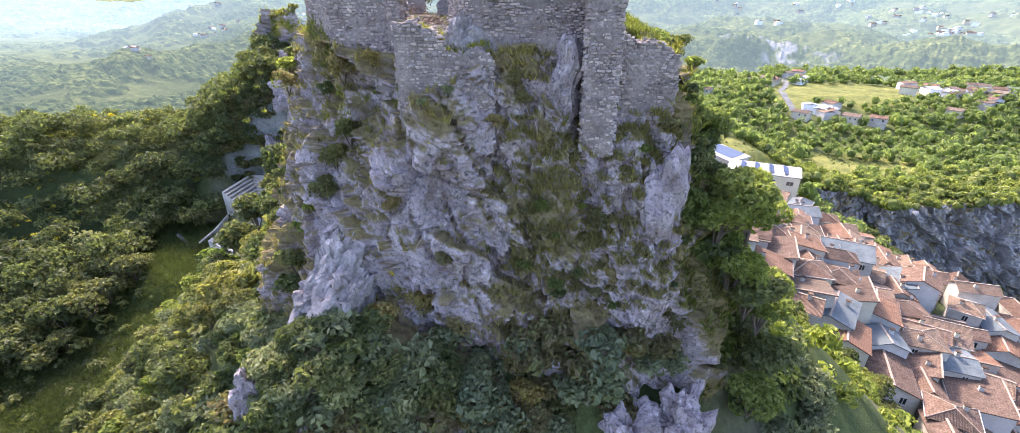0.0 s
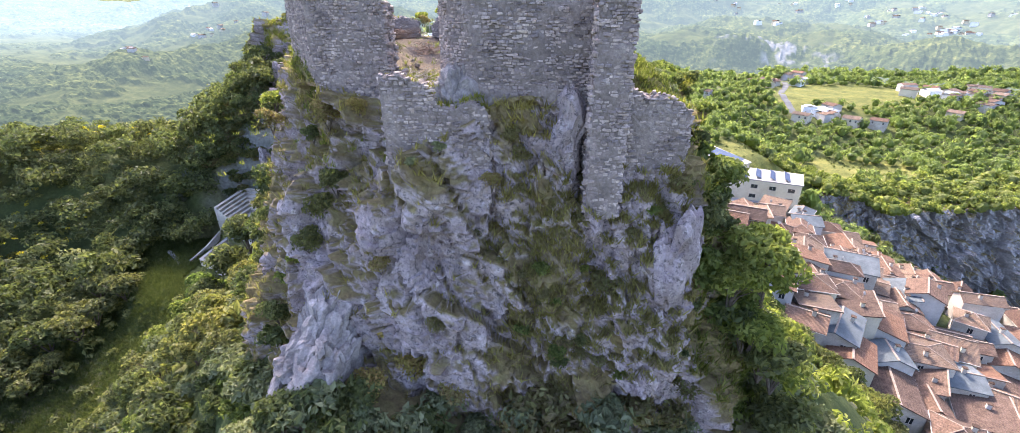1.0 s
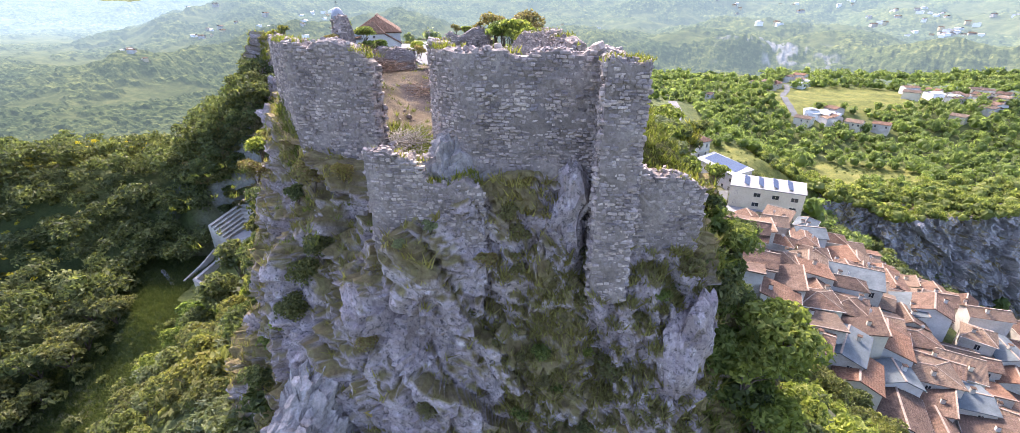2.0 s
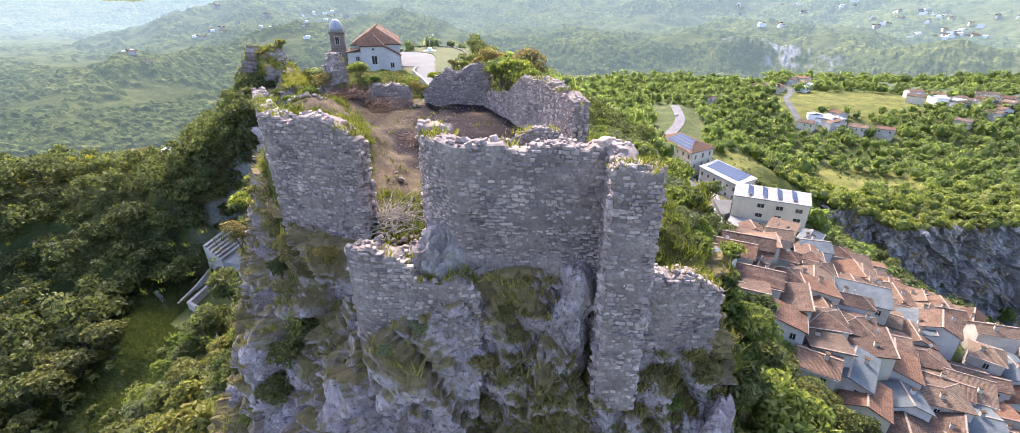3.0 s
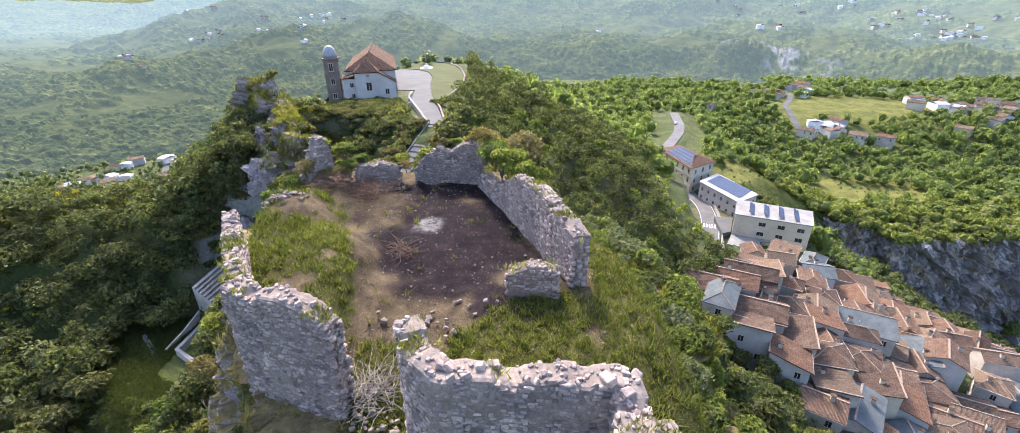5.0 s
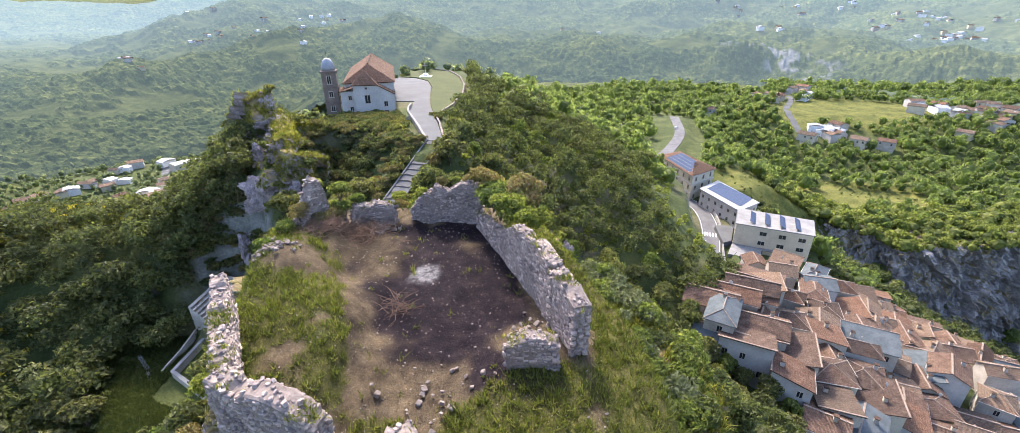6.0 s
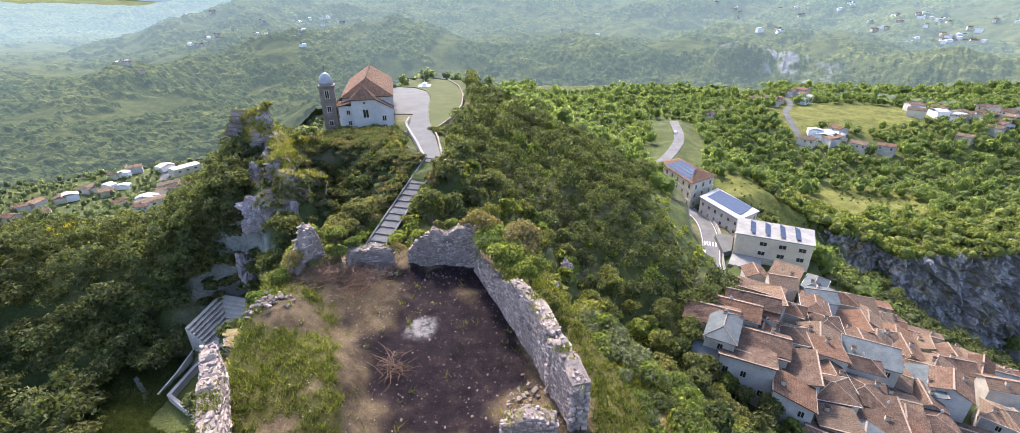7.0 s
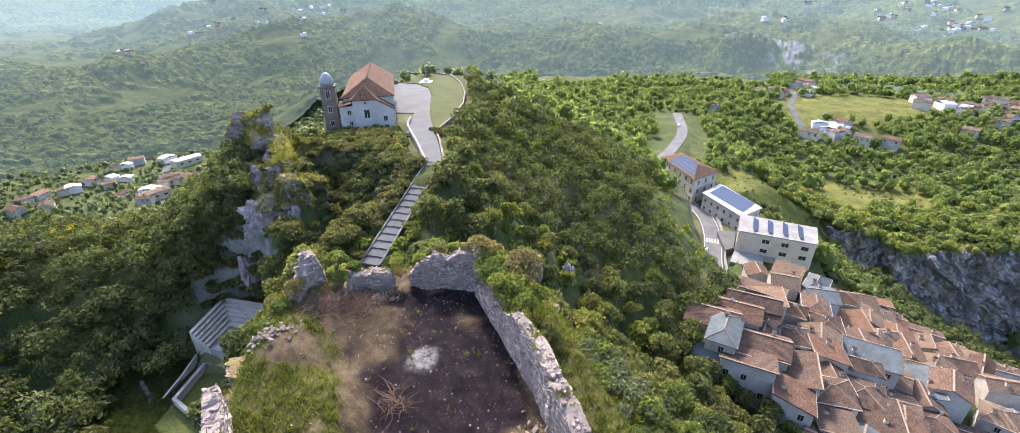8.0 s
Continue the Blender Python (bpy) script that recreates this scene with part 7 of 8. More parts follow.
def strip_wall(name, line, high, thick, mat, label, category, foot=1.0, cap=None, kind=""):
    """A low wall along a line of x, y, z points, with a coping."""
    ob = thing(name, Matrix.Identity(4), label, category, kind=kind)

    def run(pn, w, z0, z1, m):
        p = np.array(line, float)
        t = np.gradient(p[:, :2], axis=0)
        nn = np.stack([-t[:, 1], t[:, 0]], -1) / np.linalg.norm(t, axis=1)[:, None] * w / 2
        rows = [np.c_[p[:, :2] + nn, p[:, 2] + z0], np.c_[p[:, :2] + nn, p[:, 2] + z1], np.c_[p[:, :2] - nn, p[:, 2] + z1], np.c_[p[:, :2] - nn, p[:, 2] + z0]]
        n = len(p)
        V = np.concatenate(rows)
        F = [(a * n + i, ((a + 1) % 4) * n + i, ((a + 1) % 4) * n + i + 1, a * n + i + 1) for a in range(4) for i in range(n - 1)]
        F += [(0, n, 2 * n, 3 * n)[::-1], (n - 1, 2 * n - 1, 3 * n - 1, 4 * n - 1)]
        part(pn, mesh(pn, V, F, m), ob)

    run("wall_body", thick, -foot, high, mat)
    if cap:
        run("coping", thick + 0.12, high + 0.002, high + 0.1, cap)
    return ob


strip_wall("parapet", [(-10.2, 88.6, 93), (-12.7, 101, 93), (-14.3, 107, 93), (-12.1, 118, 93), (-11.1, 132, 93), (-11.9, 146, 93), (-14.7, 162, 93), (-19.5, 175.4, 93), (-27, 180.4, 93), (-36, 178.4, 93)], 0.35, 0.22, M_MORTAR, "low stone parapet around the chapel lawn", "wall", 1.2, M_MORTAR)
strip_wall("parapet", [(-13.4, 88.8, 93), (-16.0, 97, 93), (-18.8, 105, 93), (-20.0, 108.5, 93), (-20.9, 112, 93), (-21.2, 117, 93)], 0.7, 0.3, M_GREYWALL, "pale curved parapet beside the chapel", "wall", 2.5, M_CONCRETE)
strip_wall("retaining_wall", [(-19.2, 105.2, 93), (-22, 104.6, 92.4), (-26, 104.8, 91.6), (-30, 105.2, 91.2)], 0.5, 0.4, M_GREYWALL, "curved stone retaining wall under the chapel", "wall", 3.0, M_CONCRETE)

mon = thing("monument", Matrix.Translation((-25.5, 163, 93.1)), "white stone monument with a cross on the lawn", "monument")
part("base_step", box_mesh("base_step", -1.8, 1.8, -1.8, 1.8, 0, 0.25, M_WHITE, 0.03), mon)
part("plinth", box_mesh("plinth", -0.7, 0.7, -0.7, 0.7, 0.252, 1.0, M_WHITE, 0.04), mon)
part("cross", tubes("cross", [[((0, 0, 0.9), 0.12), ((0, 0, 4.2), 0.09)], [((-0.8, 0, 3.3), 0.08), ((0.8, 0, 3.3), 0.08)]], M_GREYWALL, 8), mon)


def staircase():
    ob = thing("stairway", Matrix.Identity(4), "long stepped stone path up to the chapel", "steps")
    a, b = Vector((-17.6, 67.6, 86.4)), Vector((-11.7, 89.0, 93.06))
    n, wide = 16, 2.5
    run = Vector((b.x - a.x, b.y - a.y, 0))
    ln, turn = run.length / n, math.atan2(run.y, run.x)
    rise = (b.z - a.z) / n
    lip = 0.16
    slope = math.atan2(rise - lip, ln)
    tread = box_mesh("step", -0.02, ln + 0.06, -wide / 2, wide / 2, -0.9, 0, M_PAVING, 0.02)
    nose = box_mesh("riser", -0.06, -0.021, -wide / 2, wide / 2, -lip - 0.05, 0.012, M_MORTAR)
    for k in range(n):
        m = Matrix.Translation(a + run * (k / n) + Vector((0, 0, rise * k + lip))) @ Matrix.Rotation(turn, 4, "Z") @ Matrix.Rotation(-slope, 4, "Y")
        st = part("step", tread, ob, "", m)
        part("riser", nose, st)
    for sgn in (-1, 1):
        off = Vector((-run.y, run.x, 0)).normalized() * sgn * (wide / 2 + 0.15)
        curb = tubes("curb", [[(a + off + Vector((0, 0, 0.2)), 0.16), (b + off + Vector((0, 0, 0.2)), 0.16)]], M_CONCRETE, 4)
        part("curb", curb, ob)


staircase()
strip_wall("retaining_wall", [(-8.5, 64, 88.6), (-5.5, 70, 87.2), (-2.6, 74, 85.4)], 1.0, 0.5, M_GREYWALL, "ruined stone wall on the slope", "wall", 2.0)


# ---- terrace and open-air theatre ----
def theatre():
    ob = thing("open_air_theatre", Matrix.Identity(4), "small angled open-air theatre with grey stone seating steps", "theatre")
    o = [Vector((-48.4, 71.6)), Vector((-48.2, 80.6)), Vector((-38.9, 78.2))]
    i = [Vector((-45.6, 71.6)), Vector((-44.8, 75.8)), Vector((-39.9, 76.6))]
    i = [Vector((-45.4, 70.6)), Vector((-44.8, 75.6)), Vector((-38.6, 74.6))]
    n = 6
    for k in range(n):
        f0, f1 = k / n, (k + 0.98) / n
        z = 72.0 - 0.38 * k
        rows = [p.lerp(q, f0) for p, q in zip(o, i)] + [p.lerp(q, f1) for p, q in zip(o, i)][::-1]
        bm = bmesh.new()
        up, lo = [bm.verts.new((*p, z)) for p in rows], [bm.verts.new((*p, 67.5)) for p in rows]
        bm.faces.new((up[0], up[1], up[4], up[5])), bm.faces.new((up[1], up[2], up[3], up[4]))
        for a in range(6):
            bm.faces.new((up[a], lo[a], lo[(a + 1) % 6], up[(a + 1) % 6]))
        bmesh.ops.recalc_face_normals(bm, faces=bm.faces[:])
        st = part("seating_step", bm_mesh("seating_step", bm, M_GREYWALL), ob)
        bm = bmesh.new()
        edge = [p.lerp(q, f1) for p, q in zip(o, i)]
        for p, q in zip(edge[:-1], edge[1:]):
            d = q - p
            bmesh.ops.create_cube(bm, size=1, matrix=Matrix.Translation((*((p + q) / 2), z + 0.035)) @ Matrix.Rotation(math.atan2(d.y, d.x), 4, "Z") @ Matrix.Diagonal((d.length, 0.3, 0.07, 1)))
        part("edge_stone", bm_mesh("edge_stone", bm, M_GREYWALL), st)
    sheet("pavement", [(-45.4, 70.6), (-44.8, 75.6), (-38.6, 74.6), (-37.2, 70), (-40, 69.2)], 69.62, M_CONCRETE, "grey paved floor of the theatre", "pavement", 2.5)


theatre()
P1, P2, P3, P4 = (-47.1, 73.0), (-38.8, 68.2), (-46.8, 63.3), (-38.7, 58.4)
strip_wall("basin_wall", [(-46.6, 70.6, 66.3), (-46.8, 63.3, 66.3), (-42.8, 60.85, 66.3), (-38.7, 58.4, 66.3), (-38.5, 63.6, 66.3), (-38.6, 68.4, 66.3)], 0.7, 0.45, M_GREYWALL, "grey stone wall around a sunken grass plot", "wall", 1.5, M_CONCRETE)
strip_wall("basin_wall", [(-46.7, 70.5, 66.3), (-42.5, 69.6, 66.3), (-38.6, 68.5, 66.3)], 0.7, 0.45, M_GREYWALL, "grey stone wall under the theatre floor", "wall", 1.5, M_CONCRETE)
sheet("lawn", [(-46.4, 70.4), (-46.5, 63.5), (-38.9, 58.8), (-38.8, 68.2)], 66.0, M_LAWN, "green grass plot between stone walls", "lawn")
strip_wall("curb_wall", [(-49.2, 64.2, 66.1), (-48.9, 68, 66.5), (-48.4, 71.5, 67.6)], 0.2, 0.25, M_GREYWALL, "low pale stone kerb beside the grass", "wall", 1.0)
strip_wall("garden_wall", [(-55, 67.6, 65.2), (-51.5, 64.6, 65.0), (-48.6, 61.2, 64.8), (-43.5, 57.6, 64.8), (-39, 55.2, 65.0)], 0.9, 0.45, M_GREYWALL, "old rubble garden wall across the meadow", "wall", 1.5, M_CONCRETE)


# ---- road ----
def ribbon(name, line, wide, z, mat, label, category, shift=0.0, n=90):
    p = along([(x, y, 0) for x, y in line], n)[:, :2]
    t = np.gradient(p, axis=0)
    nn = np.stack([-t[:, 1], t[:, 0]], -1) / np.linalg.norm(t, axis=1)[:, None]
    a, b = p + nn * (shift + wide / 2), p + nn * (shift - wide / 2)
    zz = land(p[:, 0], p[:, 1]) + 0.25 if z is None else np.full(n, z)
    V = np.concatenate([np.c_[a, zz], np.c_[b, zz], np.c_[a, zz - 0.5], np.c_[b, zz - 0.5]])
    i = np.arange(n - 1)
    F = np.concatenate([np.stack([i, n + i, n + i + 1, i + 1], -1)[:, ::-1], np.stack([i, i + 1, 2 * n + i + 1, 2 * n + i], -1)[:, ::-1], np.stack([n + i, 3 * n + i, 3 * n + i + 1, n + i + 1], -1)[:, ::-1]])
    me = mesh(name, V, F, mat)
    bm = bmesh.new()
    bm.from_mesh(me)
    bmesh.ops.recalc_face_normals(bm, faces=bm.faces[:])
    bm.to_mesh(me)
    bm.free()
    return tagged(new(name, me), label, category, kind="structure")


ribbon("road", ROAD, 5.6, 45.5, M_ASPHALT, "grey asphalt road curving below the castle hill", "road")
ribbon("road_marking", ROAD[3:], 0.14, 45.51, M_WHITE, "white edge line on the asphalt", "marking", 2.5)
ribbon("road_marking", ROAD[3:], 0.14, 45.51, M_WHITE, "white edge line on the asphalt", "marking", -2.5)
cross = thing("zebra_crossing", Matrix.Translation((66.1, 146.4, 45.512)) @ Matrix.Rotation(radians(-20), 4, "Z"), "white zebra crossing painted on the road", "marking")
for k in range(6):
    part("stripe", box_mesh("stripe", -2.3 + k * 0.85, -1.85 + k * 0.85, -1.4, 1.4, 0, 0.006, M_WHITE), cross)
side = along([(x, y, 0) for x, y in ROAD[4:]], 40)[:, :2]
t = np.gradient(side, axis=0)
nn = np.stack([-t[:, 1], t[:, 0]], -1) / np.linalg.norm(t, axis=1)[:, None]
strip_wall("road_wall", [(x, y, 45.5) for x, y in (side + nn * 3.4)[14:34]], 0.9, 0.3, M_PLASTER, "low white wall along the road", "wall", 1.0, M_CONCRETE)


# ---- large buildings along the road ----
def facade(ob, a, b, z_top, rows, cols, w=1.0, h=1.5, storey=3.2, skip=()):
    """Windows on the wall from plan point a to b, in rows down from z_top."""
    d = Vector((b[0] - a[0], b[1] - a[1]))
    ang = math.atan2(d.y, d.x)
    key = (round(w, 2), round(h, 2))
    for r0 in range(rows):
        for c in range(cols):
            if (r0, c) in skip:
                continue
            p = Vector(a[:2]) + d * ((c + 0.5) / cols)
            wd = window(ob, 0, 0, 0, 0, w, h)
            wd.matrix_basis = Matrix.Translation((p.x, p.y, z_top - 1.7 - storey * r0)) @ Matrix.Rotation(ang, 4, "Z")


def block(name, corners, z0, z1, mat, label, roof_mat, over=0.35):
    """A block on four plan corners, anticlockwise from its front left."""
    ob = thing(name, Matrix.Translation((0, 0, z0)), label, "building")
    bm = bmesh.new()
    lo, hi = [bm.verts.new((x, y, -4)) for x, y in corners], [bm.verts.new((x, y, z1 - z0)) for x, y in corners]
    bm.faces.new(hi)
    for i in range(4):
        bm.faces.new((lo[i], lo[(i + 1) % 4], hi[(i + 1) % 4], hi[i]))
    bmesh.ops.recalc_face_normals(bm, faces=bm.faces[:])
    part("wall", bm_mesh("wall", bm, mat), ob)
    if roof_mat:
        c = [Vector(p) for p in corners]
        mid = sum(c, Vector((0, 0))) / 4
        e = [p + (p - mid).normalized() * over for p in c]
        part("roof", slab("roof", [(*p, z1 - z0 + 0.3) for p in e], 0.295, roof_mat), ob)
    return ob


def panel_row(ob, p0, along_v, up_v, n, w, h, gap=0.06):
    """Solar panels side by side on a sloping plane."""
    u, v = Vector(along_v).normalized(), Vector(up_v).normalized()
    nrm = u.cross(v)
    start = Vector(p0)
    if nrm.z < 0:
        start, u, nrm = start + u * (n * (w + gap)), -u, -nrm
    for k in range(n):
        o = start + u * k * (w + gap)
        m = Matrix((u, v, nrm)).transposed().to_4x4()
        m.translation = o
        key = ("panel", round(w, 2), round(h, 2))
        if key not in _win:
            _win[key] = box_mesh("solar_panel", 0, w, 0, h, 0.03, 0.08, M_PANEL), box_mesh("panel_frame", -0.03, w + 0.03, -0.03, h + 0.03, 0.0, 0.05, M_METAL)
        pn = part("solar_panel", _win[key][0], ob, "blue solar panel", m)
        part("panel_frame", _win[key][1], pn)


E3, D3, C3, A3 = (69.4, 139.0), (87.7, 130.4), (93.4, 140.4), (75.0, 149.9)
b3 = block("apartment_block", [E3, D3, C3, A3], 41.5, 53, M_CREAM, "cream apartment block with flat roof and solar panels", M_CONCRETE)
facade(b3, E3, D3, 11.3, 3, 4, 1.9, 1.3, 3.1, skip=((0, 0), (1, 0)))
facade(b3, (70.2, 138.7), (73.5, 137.2), 11.3, 3, 2, 0.8, 1.1, 3.1)
facade(b3, D3, C3, 11.3, 3, 3, 1.2, 1.3, 3.1)
facade(b3, A3, E3, 11.3, 3, 3, 1.0, 1.3, 3.1)
u3, v3 = (Vector(D3) - Vector(E3)).normalized(), (Vector(A3) - Vector(E3)).normalized()
for k in range(4):
    q = Vector(E3) + u3 * (5.0 + 4.0 * k) + v3 * 1.2
    panel_row(b3, (q.x, q.y, 11.95), (v3.x, v3.y, 0), (-u3.x, -u3.y, 0.45), 8, 1.0, 1.7)
    part("panel_rack", tubes("panel_rack", [[((q.x - u3.x * 1.5, q.y - u3.y * 1.5, 12.5), 0.04), ((q.x - u3.x * 1.5 + v3.x * 8.4, q.y - u3.y * 1.5 + v3.y * 8.4, 12.5), 0.04)], [((q.x, q.y, 11.85), 0.04), ((q.x + v3.x * 8.4, q.y + v3.y * 8.4, 11.85), 0.04)]], M_METAL), b3)
part("balcony", slab("balcony", [(76.0, 135.8, 5.0), (79.4, 134.2, 5.0), (78.8, 132.9, 5.0), (75.4, 134.5, 5.0)], 0.2, M_CONCRETE), b3)

A2, B2, C2, D2 = (70.9, 170.7), (80.8, 180.3), (86.0, 158.9), (76.3, 151.3)
b2 = block("long_building", [D2, C2, B2, A2], 45, 51.6, M_PLASTER, "long low white building with solar panels on its roof", None)
part("roof", slab("roof", [(D2[0] - .5, D2[1] - .5, 7.0), (C2[0] + .5, C2[1] - .2, 6.5), (B2[0] + .5, B2[1] + .5, 6.5), (A2[0] - .5, A2[1] + .2, 7.0)], 0.3, M_METAL), b2)
facade(b2, A2, D2, 6.4, 2, 6, 1.0, 1.3, 3.0)
facade(b2, D2, C2, 6.2, 2, 3, 1.0, 1.3, 3.0)
ua, ub = (Vector((*D2, 7.0)) - Vector((*A2, 7.0))).normalized(), (Vector((*B2, 6.5)) - Vector((*A2, 7.0))).normalized()
for k in range(6):
    q = Vector((*A2, 7.05)) + ua * 1.6 + ub * (2.4 + 1.8 * k)
    panel_row(b2, q, ua, ub, 16, 1.0, 1.7)

A1, B1, C1, D1 = (64.5, 200.4), (73.9, 205.5), (80.4, 183.5), (69.1, 175.3)
b1 = block("town_hall", [D1, C1, B1, A1], 45, 55.4, M_CREAM, "three-storey cream building with tiled roof and solar panels", None)
r0, r1 = (72.6, 184.8, 13.2), (71.4, 196.6, 13.2)
ex = [(D1[0] - .7, D1[1] - .8, 10.5), (C1[0] + .8, C1[1] - .3, 10.5), (B1[0] + .6, B1[1] + .8, 10.5), (A1[0] - .8, A1[1] + .4, 10.5)]
rf = part("roof", slab("roof", [ex[3], ex[0], r0, r1], 0.22, M_ROOF_NEW), b1)
part("roof_slope", slab("roof_slope", [ex[1], ex[2], r1, r0], 0.22, M_ROOF_NEW), rf)
part("roof_hip", slab("roof_hip", [ex[0], ex[1], r0], 0.22, M_ROOF_NEW), rf)
part("roof_hip", slab("roof_hip", [ex[2], ex[3], r1], 0.22, M_ROOF_NEW), rf)
facade(b1, A1, D1, 10.2, 3, 6, 1.0, 1.7, 3.4)
facade(b1, D1, C1, 10.2, 3, 3, 1.0, 1.7, 3.4)
for z in (3.2, 6.7, 9.9):
    part("cornice", slab("cornice", [(A1[0] - .3, A1[1] + .1, z + .2), (D1[0] - .3, D1[1] - .35, z + .2), (C1[0] + .3, C1[1] - .2, z + .2), (B1[0] + .2, B1[1] + .3, z + .2)], 0.2, M_PLASTER), b1)
ul = (Vector(ex[0]) - Vector(ex[3])).normalized()
us = (Vector(r0) - Vector(ex[0])) - ul * (Vector(r0) - Vector(ex[0])).dot(ul)
for k in range(4):
    panel_row(b1, Vector(ex[3]) + ul * (5.5 + 0.6 * k) + us.normalized() * (0.8 + 1.45 * k) + Vector((0, 0, 0.08)), ul, us, 17 - 2 * k, 1.0, 1.35)
sheet("terrace", [(68.6, 150.4), (74.6, 150.0), (69.2, 139.4), (66.2, 138.2)], 47.0, M_PAVING, "pale concrete terrace beside the road", "pavement", 3.0)
sheet("terrace", [(69.4, 139.0), (76.8, 135.4), (72.8, 128.4), (65.2, 132.4)], 46.4, M_CONCRETE, "flat concrete roof terrace above the old town", "pavement", 5.0)


# ---- parked cars ----
def car(x, y, z, turn, paint, label):
    ob = thing("car", Matrix.Translation((x, y, z)) @ Matrix.Rotation(turn, 4, "Z"), label, "car", "parked cars")
    bm = bmesh.new()
    for x0, x1, z0, z1, ins in ((-2.05, 2.05, 0.3, 0.85, 0.12), (-1.3, 1.1, 0.85, 1.42, 0.3)):
        lo = [bm.verts.new((a, b, z0)) for a, b in ((x0, -.82), (x1, -.82), (x1, .82), (x0, .82))]
        hi = [bm.verts.new((a, b, z1)) for a, b in ((x0 + ins, -.74), (x1 - ins, -.74), (x1 - ins, .74), (x0 + ins, .74))]
        bm.faces.new(hi), bm.faces.new(lo[::-1])
        for i in range(4):
            bm.faces.new((lo[i], lo[(i + 1) % 4], hi[(i + 1) % 4], hi[i]))
    bmesh.ops.recalc_face_normals(bm, faces=bm.faces[:])
    bmesh.ops.bevel(bm, geom=bm.edges[:], offset=0.07, segments=2, affect="EDGES")
    body = part("body", bm_mesh("body", bm, paint, True), ob)
    for s in (-1, 1):
        part("side_window", box_mesh("side_window", -1.0, 0.8, s * 0.775 - 0.02, s * 0.775 + 0.02, 0.95, 1.28, M_GLASS), body)
    for xx in (-1.3, 1.3):
        for yy in (-0.78, 0.78):
            bm = bmesh.new()
            bmesh.ops.create_cone(bm, cap_ends=True, segments=14, radius1=0.32, radius2=0.32, depth=0.2, matrix=Matrix.Translation((xx, yy, 0.32)) @ Matrix.Rotation(math.pi / 2, 4, "X"))
            part("wheel", bm_mesh("wheel", bm, M_TYRE), ob)


car(60.6, 139.5, 45.5, radians(65), M_CAR, "small pale car parked beside the road")
car(100.5, 286, 45.5, radians(70), M_CAR, "white car on the far road")
car(72.6, 171.8, 45.5, radians(105), M_CAR_DARK, "dark car parked beside the building")

# ---- scattered houses across the valley ----
OUT = [(199.9, 392), (205, 373), (247, 408), (240, 396), (189, 298), (215.6, 311), (210, 300), (213.8, 287), (228, 283), (140, 334), (285, 336), (309, 346), (302, 320), (312, 333), (325, 326), (321, 310), (334, 318), (345, 330), (296, 352), (340, 345),
       (212, 384), (-232, 330), (-240, 322), (-226, 340), (-236, 288), (-289, 276), (-300, 268), (-310, 284), (-336, 372), (-322, 384), (-290, 430), (-276, 446), (-302, 440), (-403, 378), (-396, 392), (-262, 300), (-205, 352), (-350, 300)]
for k, (x, y) in enumerate(OUT):
    rr = np.random.default_rng(300 + k)
    house(x, y, rr.uniform(6, 8), rr.uniform(7, 10), rr.uniform(3, 5.5), rr.uniform(0.9, 1.4), rr.uniform(0, 3.1), [M_PLASTER, M_CREAM, M_GREYWALL][k % 3], [M_ROOF, M_ROOF_TAN, M_ROOF_NEW][k % 3], "detached country house with tiled roof among trees", 300 + k, group="houses of the valley")
ribbon("road", [(184, 290), (192, 318), (200, 345), (222, 380), (236, 410), (260, 430)], 4.0, None, M_PAVING, "grey lane between the valley houses", "road")


# ---- far hamlets on the hillsides ----
near_hamlet = np.random.default_rng(89)
HAMLETS = [(687, 915, 10, 26), (718, 890, 8, 24), (660, 790, 9, 26), (720, 775, 9, 26), (689, 769, 6, 20), (524, 1177, 6, 22), (757, 1145, 8, 30), (640, 1160, 5, 30), (-429, 943, 9, 26), (-518, 879, 8, 24), (-475, 619, 5, 16), (-330, 770, 4, 16), (-390, 1050, 7, 26), (-250, 960, 4, 18), (120, 900, 4, 20), (210, 840, 4, 22), (-640, 1010, 6, 24), (400, 760, 3, 14)]
hm = np.random.default_rng(88)
# Pale wall and roof colours stand in for haze and sun glare.
far_wall = [box_mesh("wall", -w, w, -d, d, -3, h, m) for w, d, h, m in ((4, 5.5, 5, M_PLASTER), (3.5, 4.5, 4, M_CREAM), (6, 4, 4.5, M_WHITE))]
far_roof = [gable_roof("roof", 2 * w, 2 * d, h + 0.02, 1.3, m) for w, d, h, m in ((4, 5.5, 5, M_ROOF_TAN), (3.5, 4.5, 4, M_ROOF_TAN), (6, 4, 4.5, M_METAL))]
def mesh_arrays(me):
    v = np.empty(len(me.vertices) * 3, np.float32)
    me.vertices.foreach_get("co", v)
    return v.reshape(-1, 3), np.array([t for q in me.polygons for t in ((q.vertices[0], q.vertices[1], q.vertices[2]), (q.vertices[0], q.vertices[2], q.vertices[3]))])


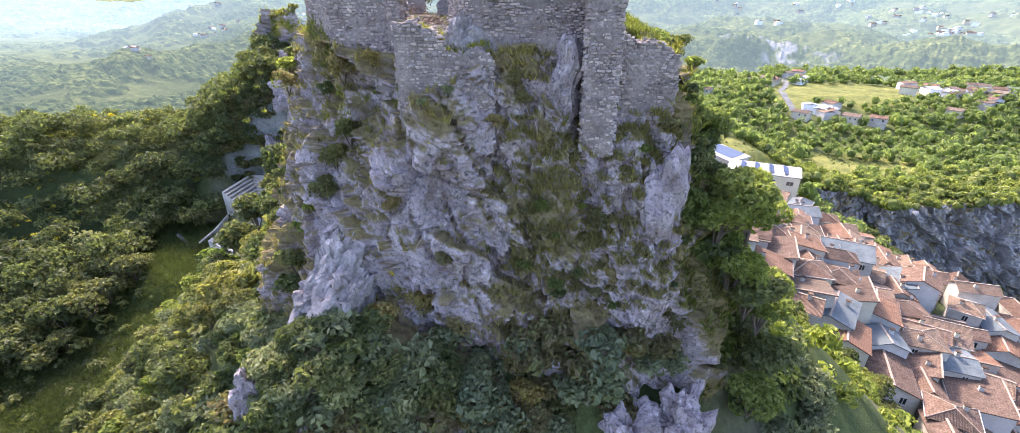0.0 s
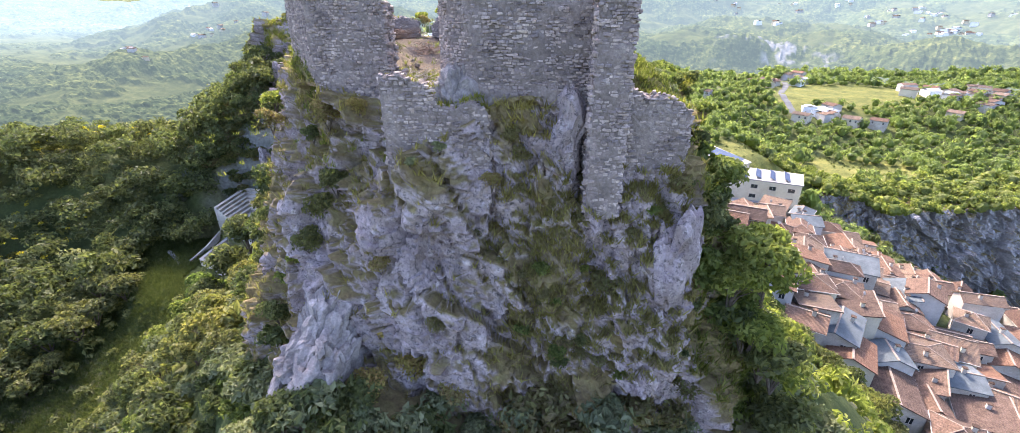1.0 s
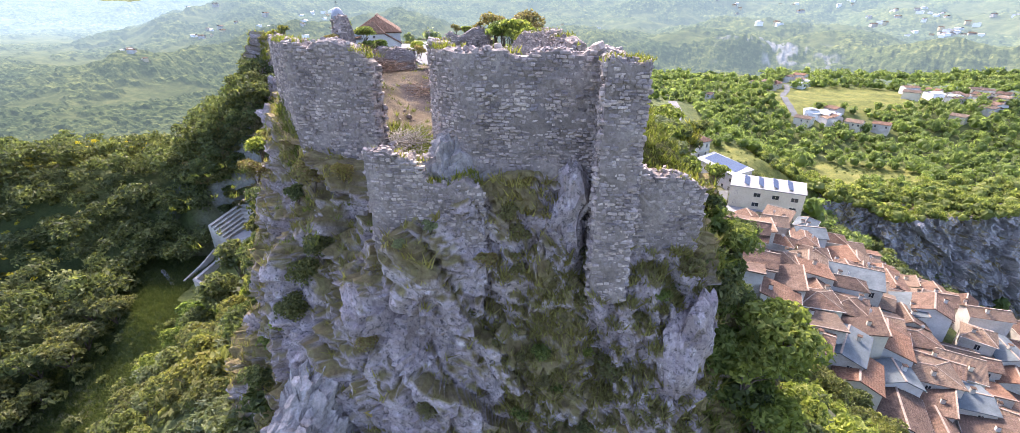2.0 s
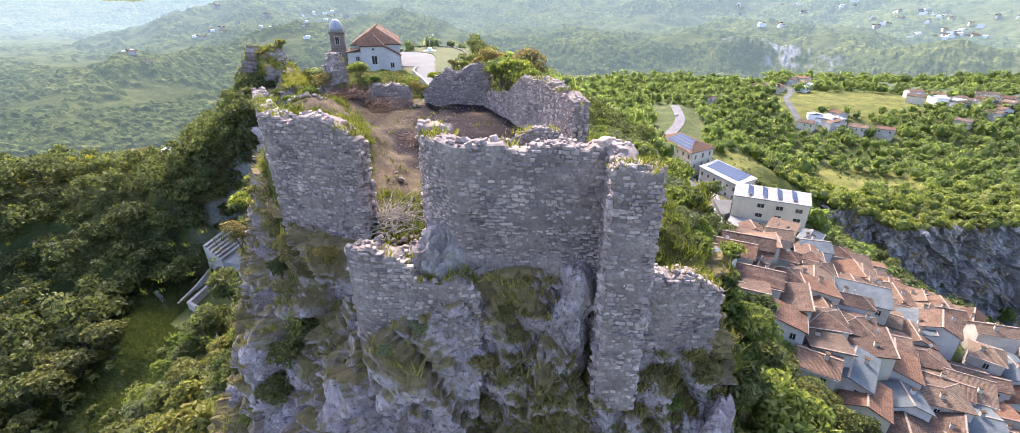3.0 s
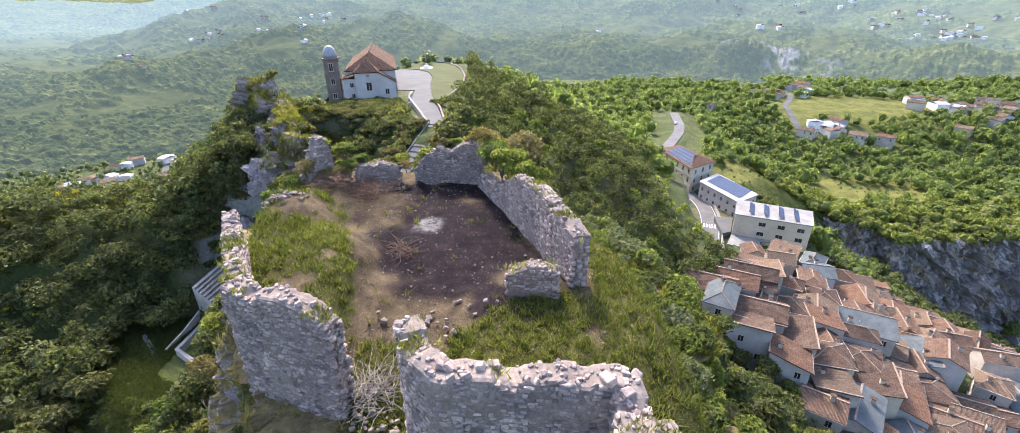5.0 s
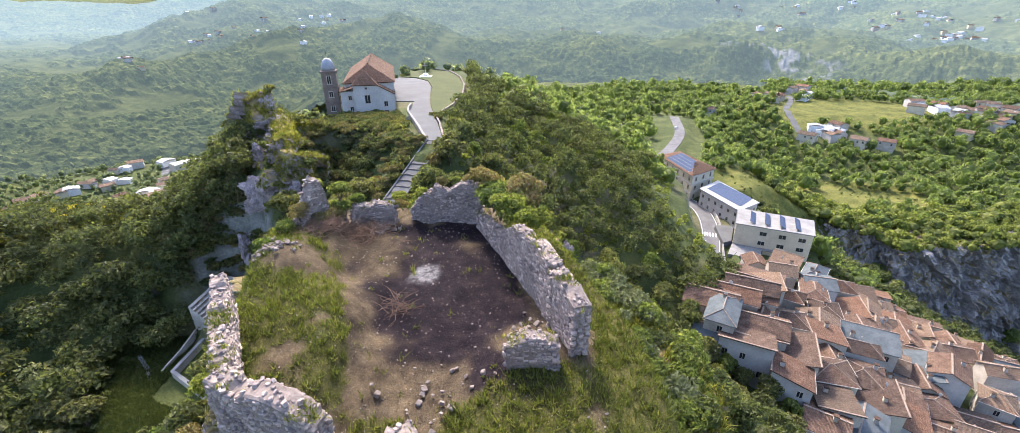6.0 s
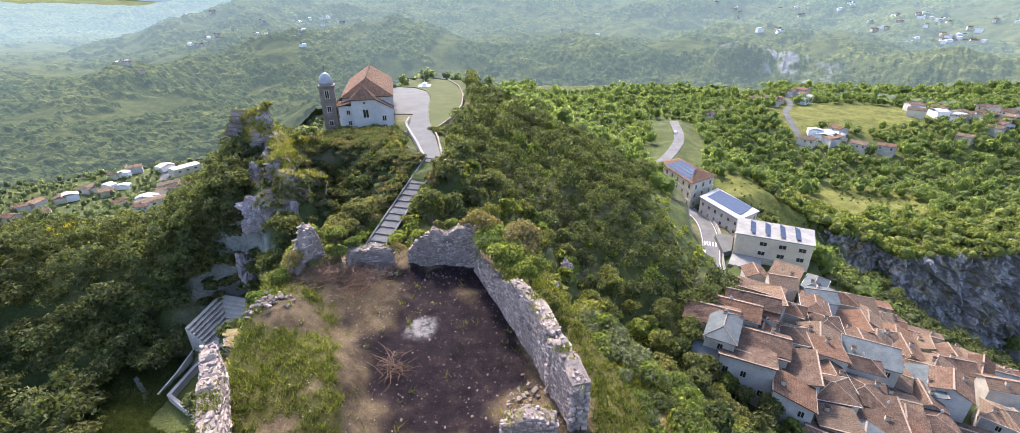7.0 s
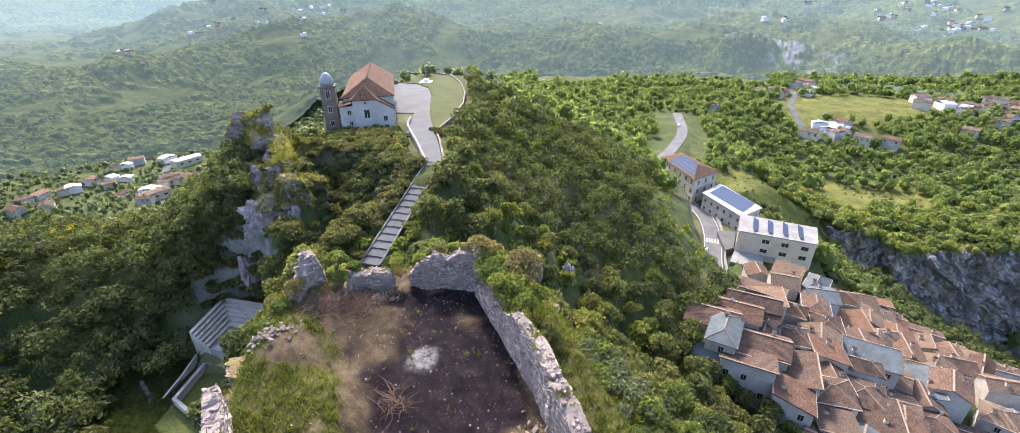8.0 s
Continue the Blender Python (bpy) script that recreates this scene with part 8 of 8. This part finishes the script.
PLACED = {}
for cx, cy, n, spread in HAMLETS:
    for _ in range(n):
        x, y, k = hm.normal(cx, spread), hm.normal(cy, spread), int(hm.integers(3))
        m = np.array(Matrix.Translation((x, y, float(hills(np.array([x]), np.array([y]))[0]) + 3.0)) @ Matrix.Rotation(hm.uniform(0, 3.1), 4, "Z") @ Matrix.Scale(hm.uniform(0.55, 0.95), 4))
        for kind, me in (("wall", far_wall[k]), ("roof", far_roof[k])):
            v, f = mesh_arrays(me)
            V, F = PLACED.setdefault((kind, me.materials[0].name), ([], []))
            F.append(f + sum(len(q) for q in V)), V.append(v @ m[:3, :3].T + m[:3, 3])
hamlet = thing("hamlet_houses", Matrix.Identity(4), "small pale country houses scattered over the far hillsides", "houses", kind="stuff")
for (kind, mat), (V, F) in PLACED.items():
    tagged(part(kind, mesh(kind, np.concatenate(V), np.concatenate(F), bpy.data.materials[mat]), hamlet), kind="stuff")
for cx, cy, n, spread in ((208, 300, 6, 9), (312, 332, 14, 16), (225, 395, 5, 12), (-242, 308, 6, 9), (-298, 305, 5, 12), (-285, 328, 4, 10), (-330, 466, 7, 12), (-314, 478, 5, 8), (-371, 408, 9, 18), (-430, 405, 7, 16), (-292, 361, 4, 10)):
    for _ in range(n):
        x, y, k = near_hamlet.normal(cx, spread), near_hamlet.normal(cy, spread), int(near_hamlet.integers(3))
        ob = thing("house", Matrix.Translation((x, y, height(x, y) + 0.3)) @ Matrix.Rotation(near_hamlet.uniform(0, 3.1), 4, "Z") @ Matrix.Scale(near_hamlet.uniform(0.6, 0.95), 4), "small pale house of the valley village", "house", "houses of the valley")
        part("wall", far_wall[k], ob)
        part("roof", far_roof[k], ob)
for cx, cy, w, d, t in ((-236, 296, 8, 18, 0.6), (-244, 326, 7, 14, 0.7), (-256, 362, 9, 20, 0.5)):
    ob = thing("warehouse", Matrix.Translation((cx, cy, height(cx, cy))) @ Matrix.Rotation(-t, 4, "Z"), "long pale warehouse on the valley floor", "building", "warehouses of the valley")
    part("wall", gable_walls("wall", w, d, -4, 5.5, 0.8, M_CREAM), ob)
    part("roof", gable_roof("roof", w, d, 5.52, 0.8, M_METAL if cy > 350 else M_ROOF_TAN, 0.2), ob)
    for yy in (-0.3, 0.0, 0.3):
        window(ob, w / 2, yy * d, 3.2, 1, 2.2, 1.2)
ribbon("road", [(-210, 270), (-236, 305), (-258, 338), (-280, 380), (-296, 430), (-300, 500)], 6.0, None, M_PAVING, "pale road along the valley floor", "road")
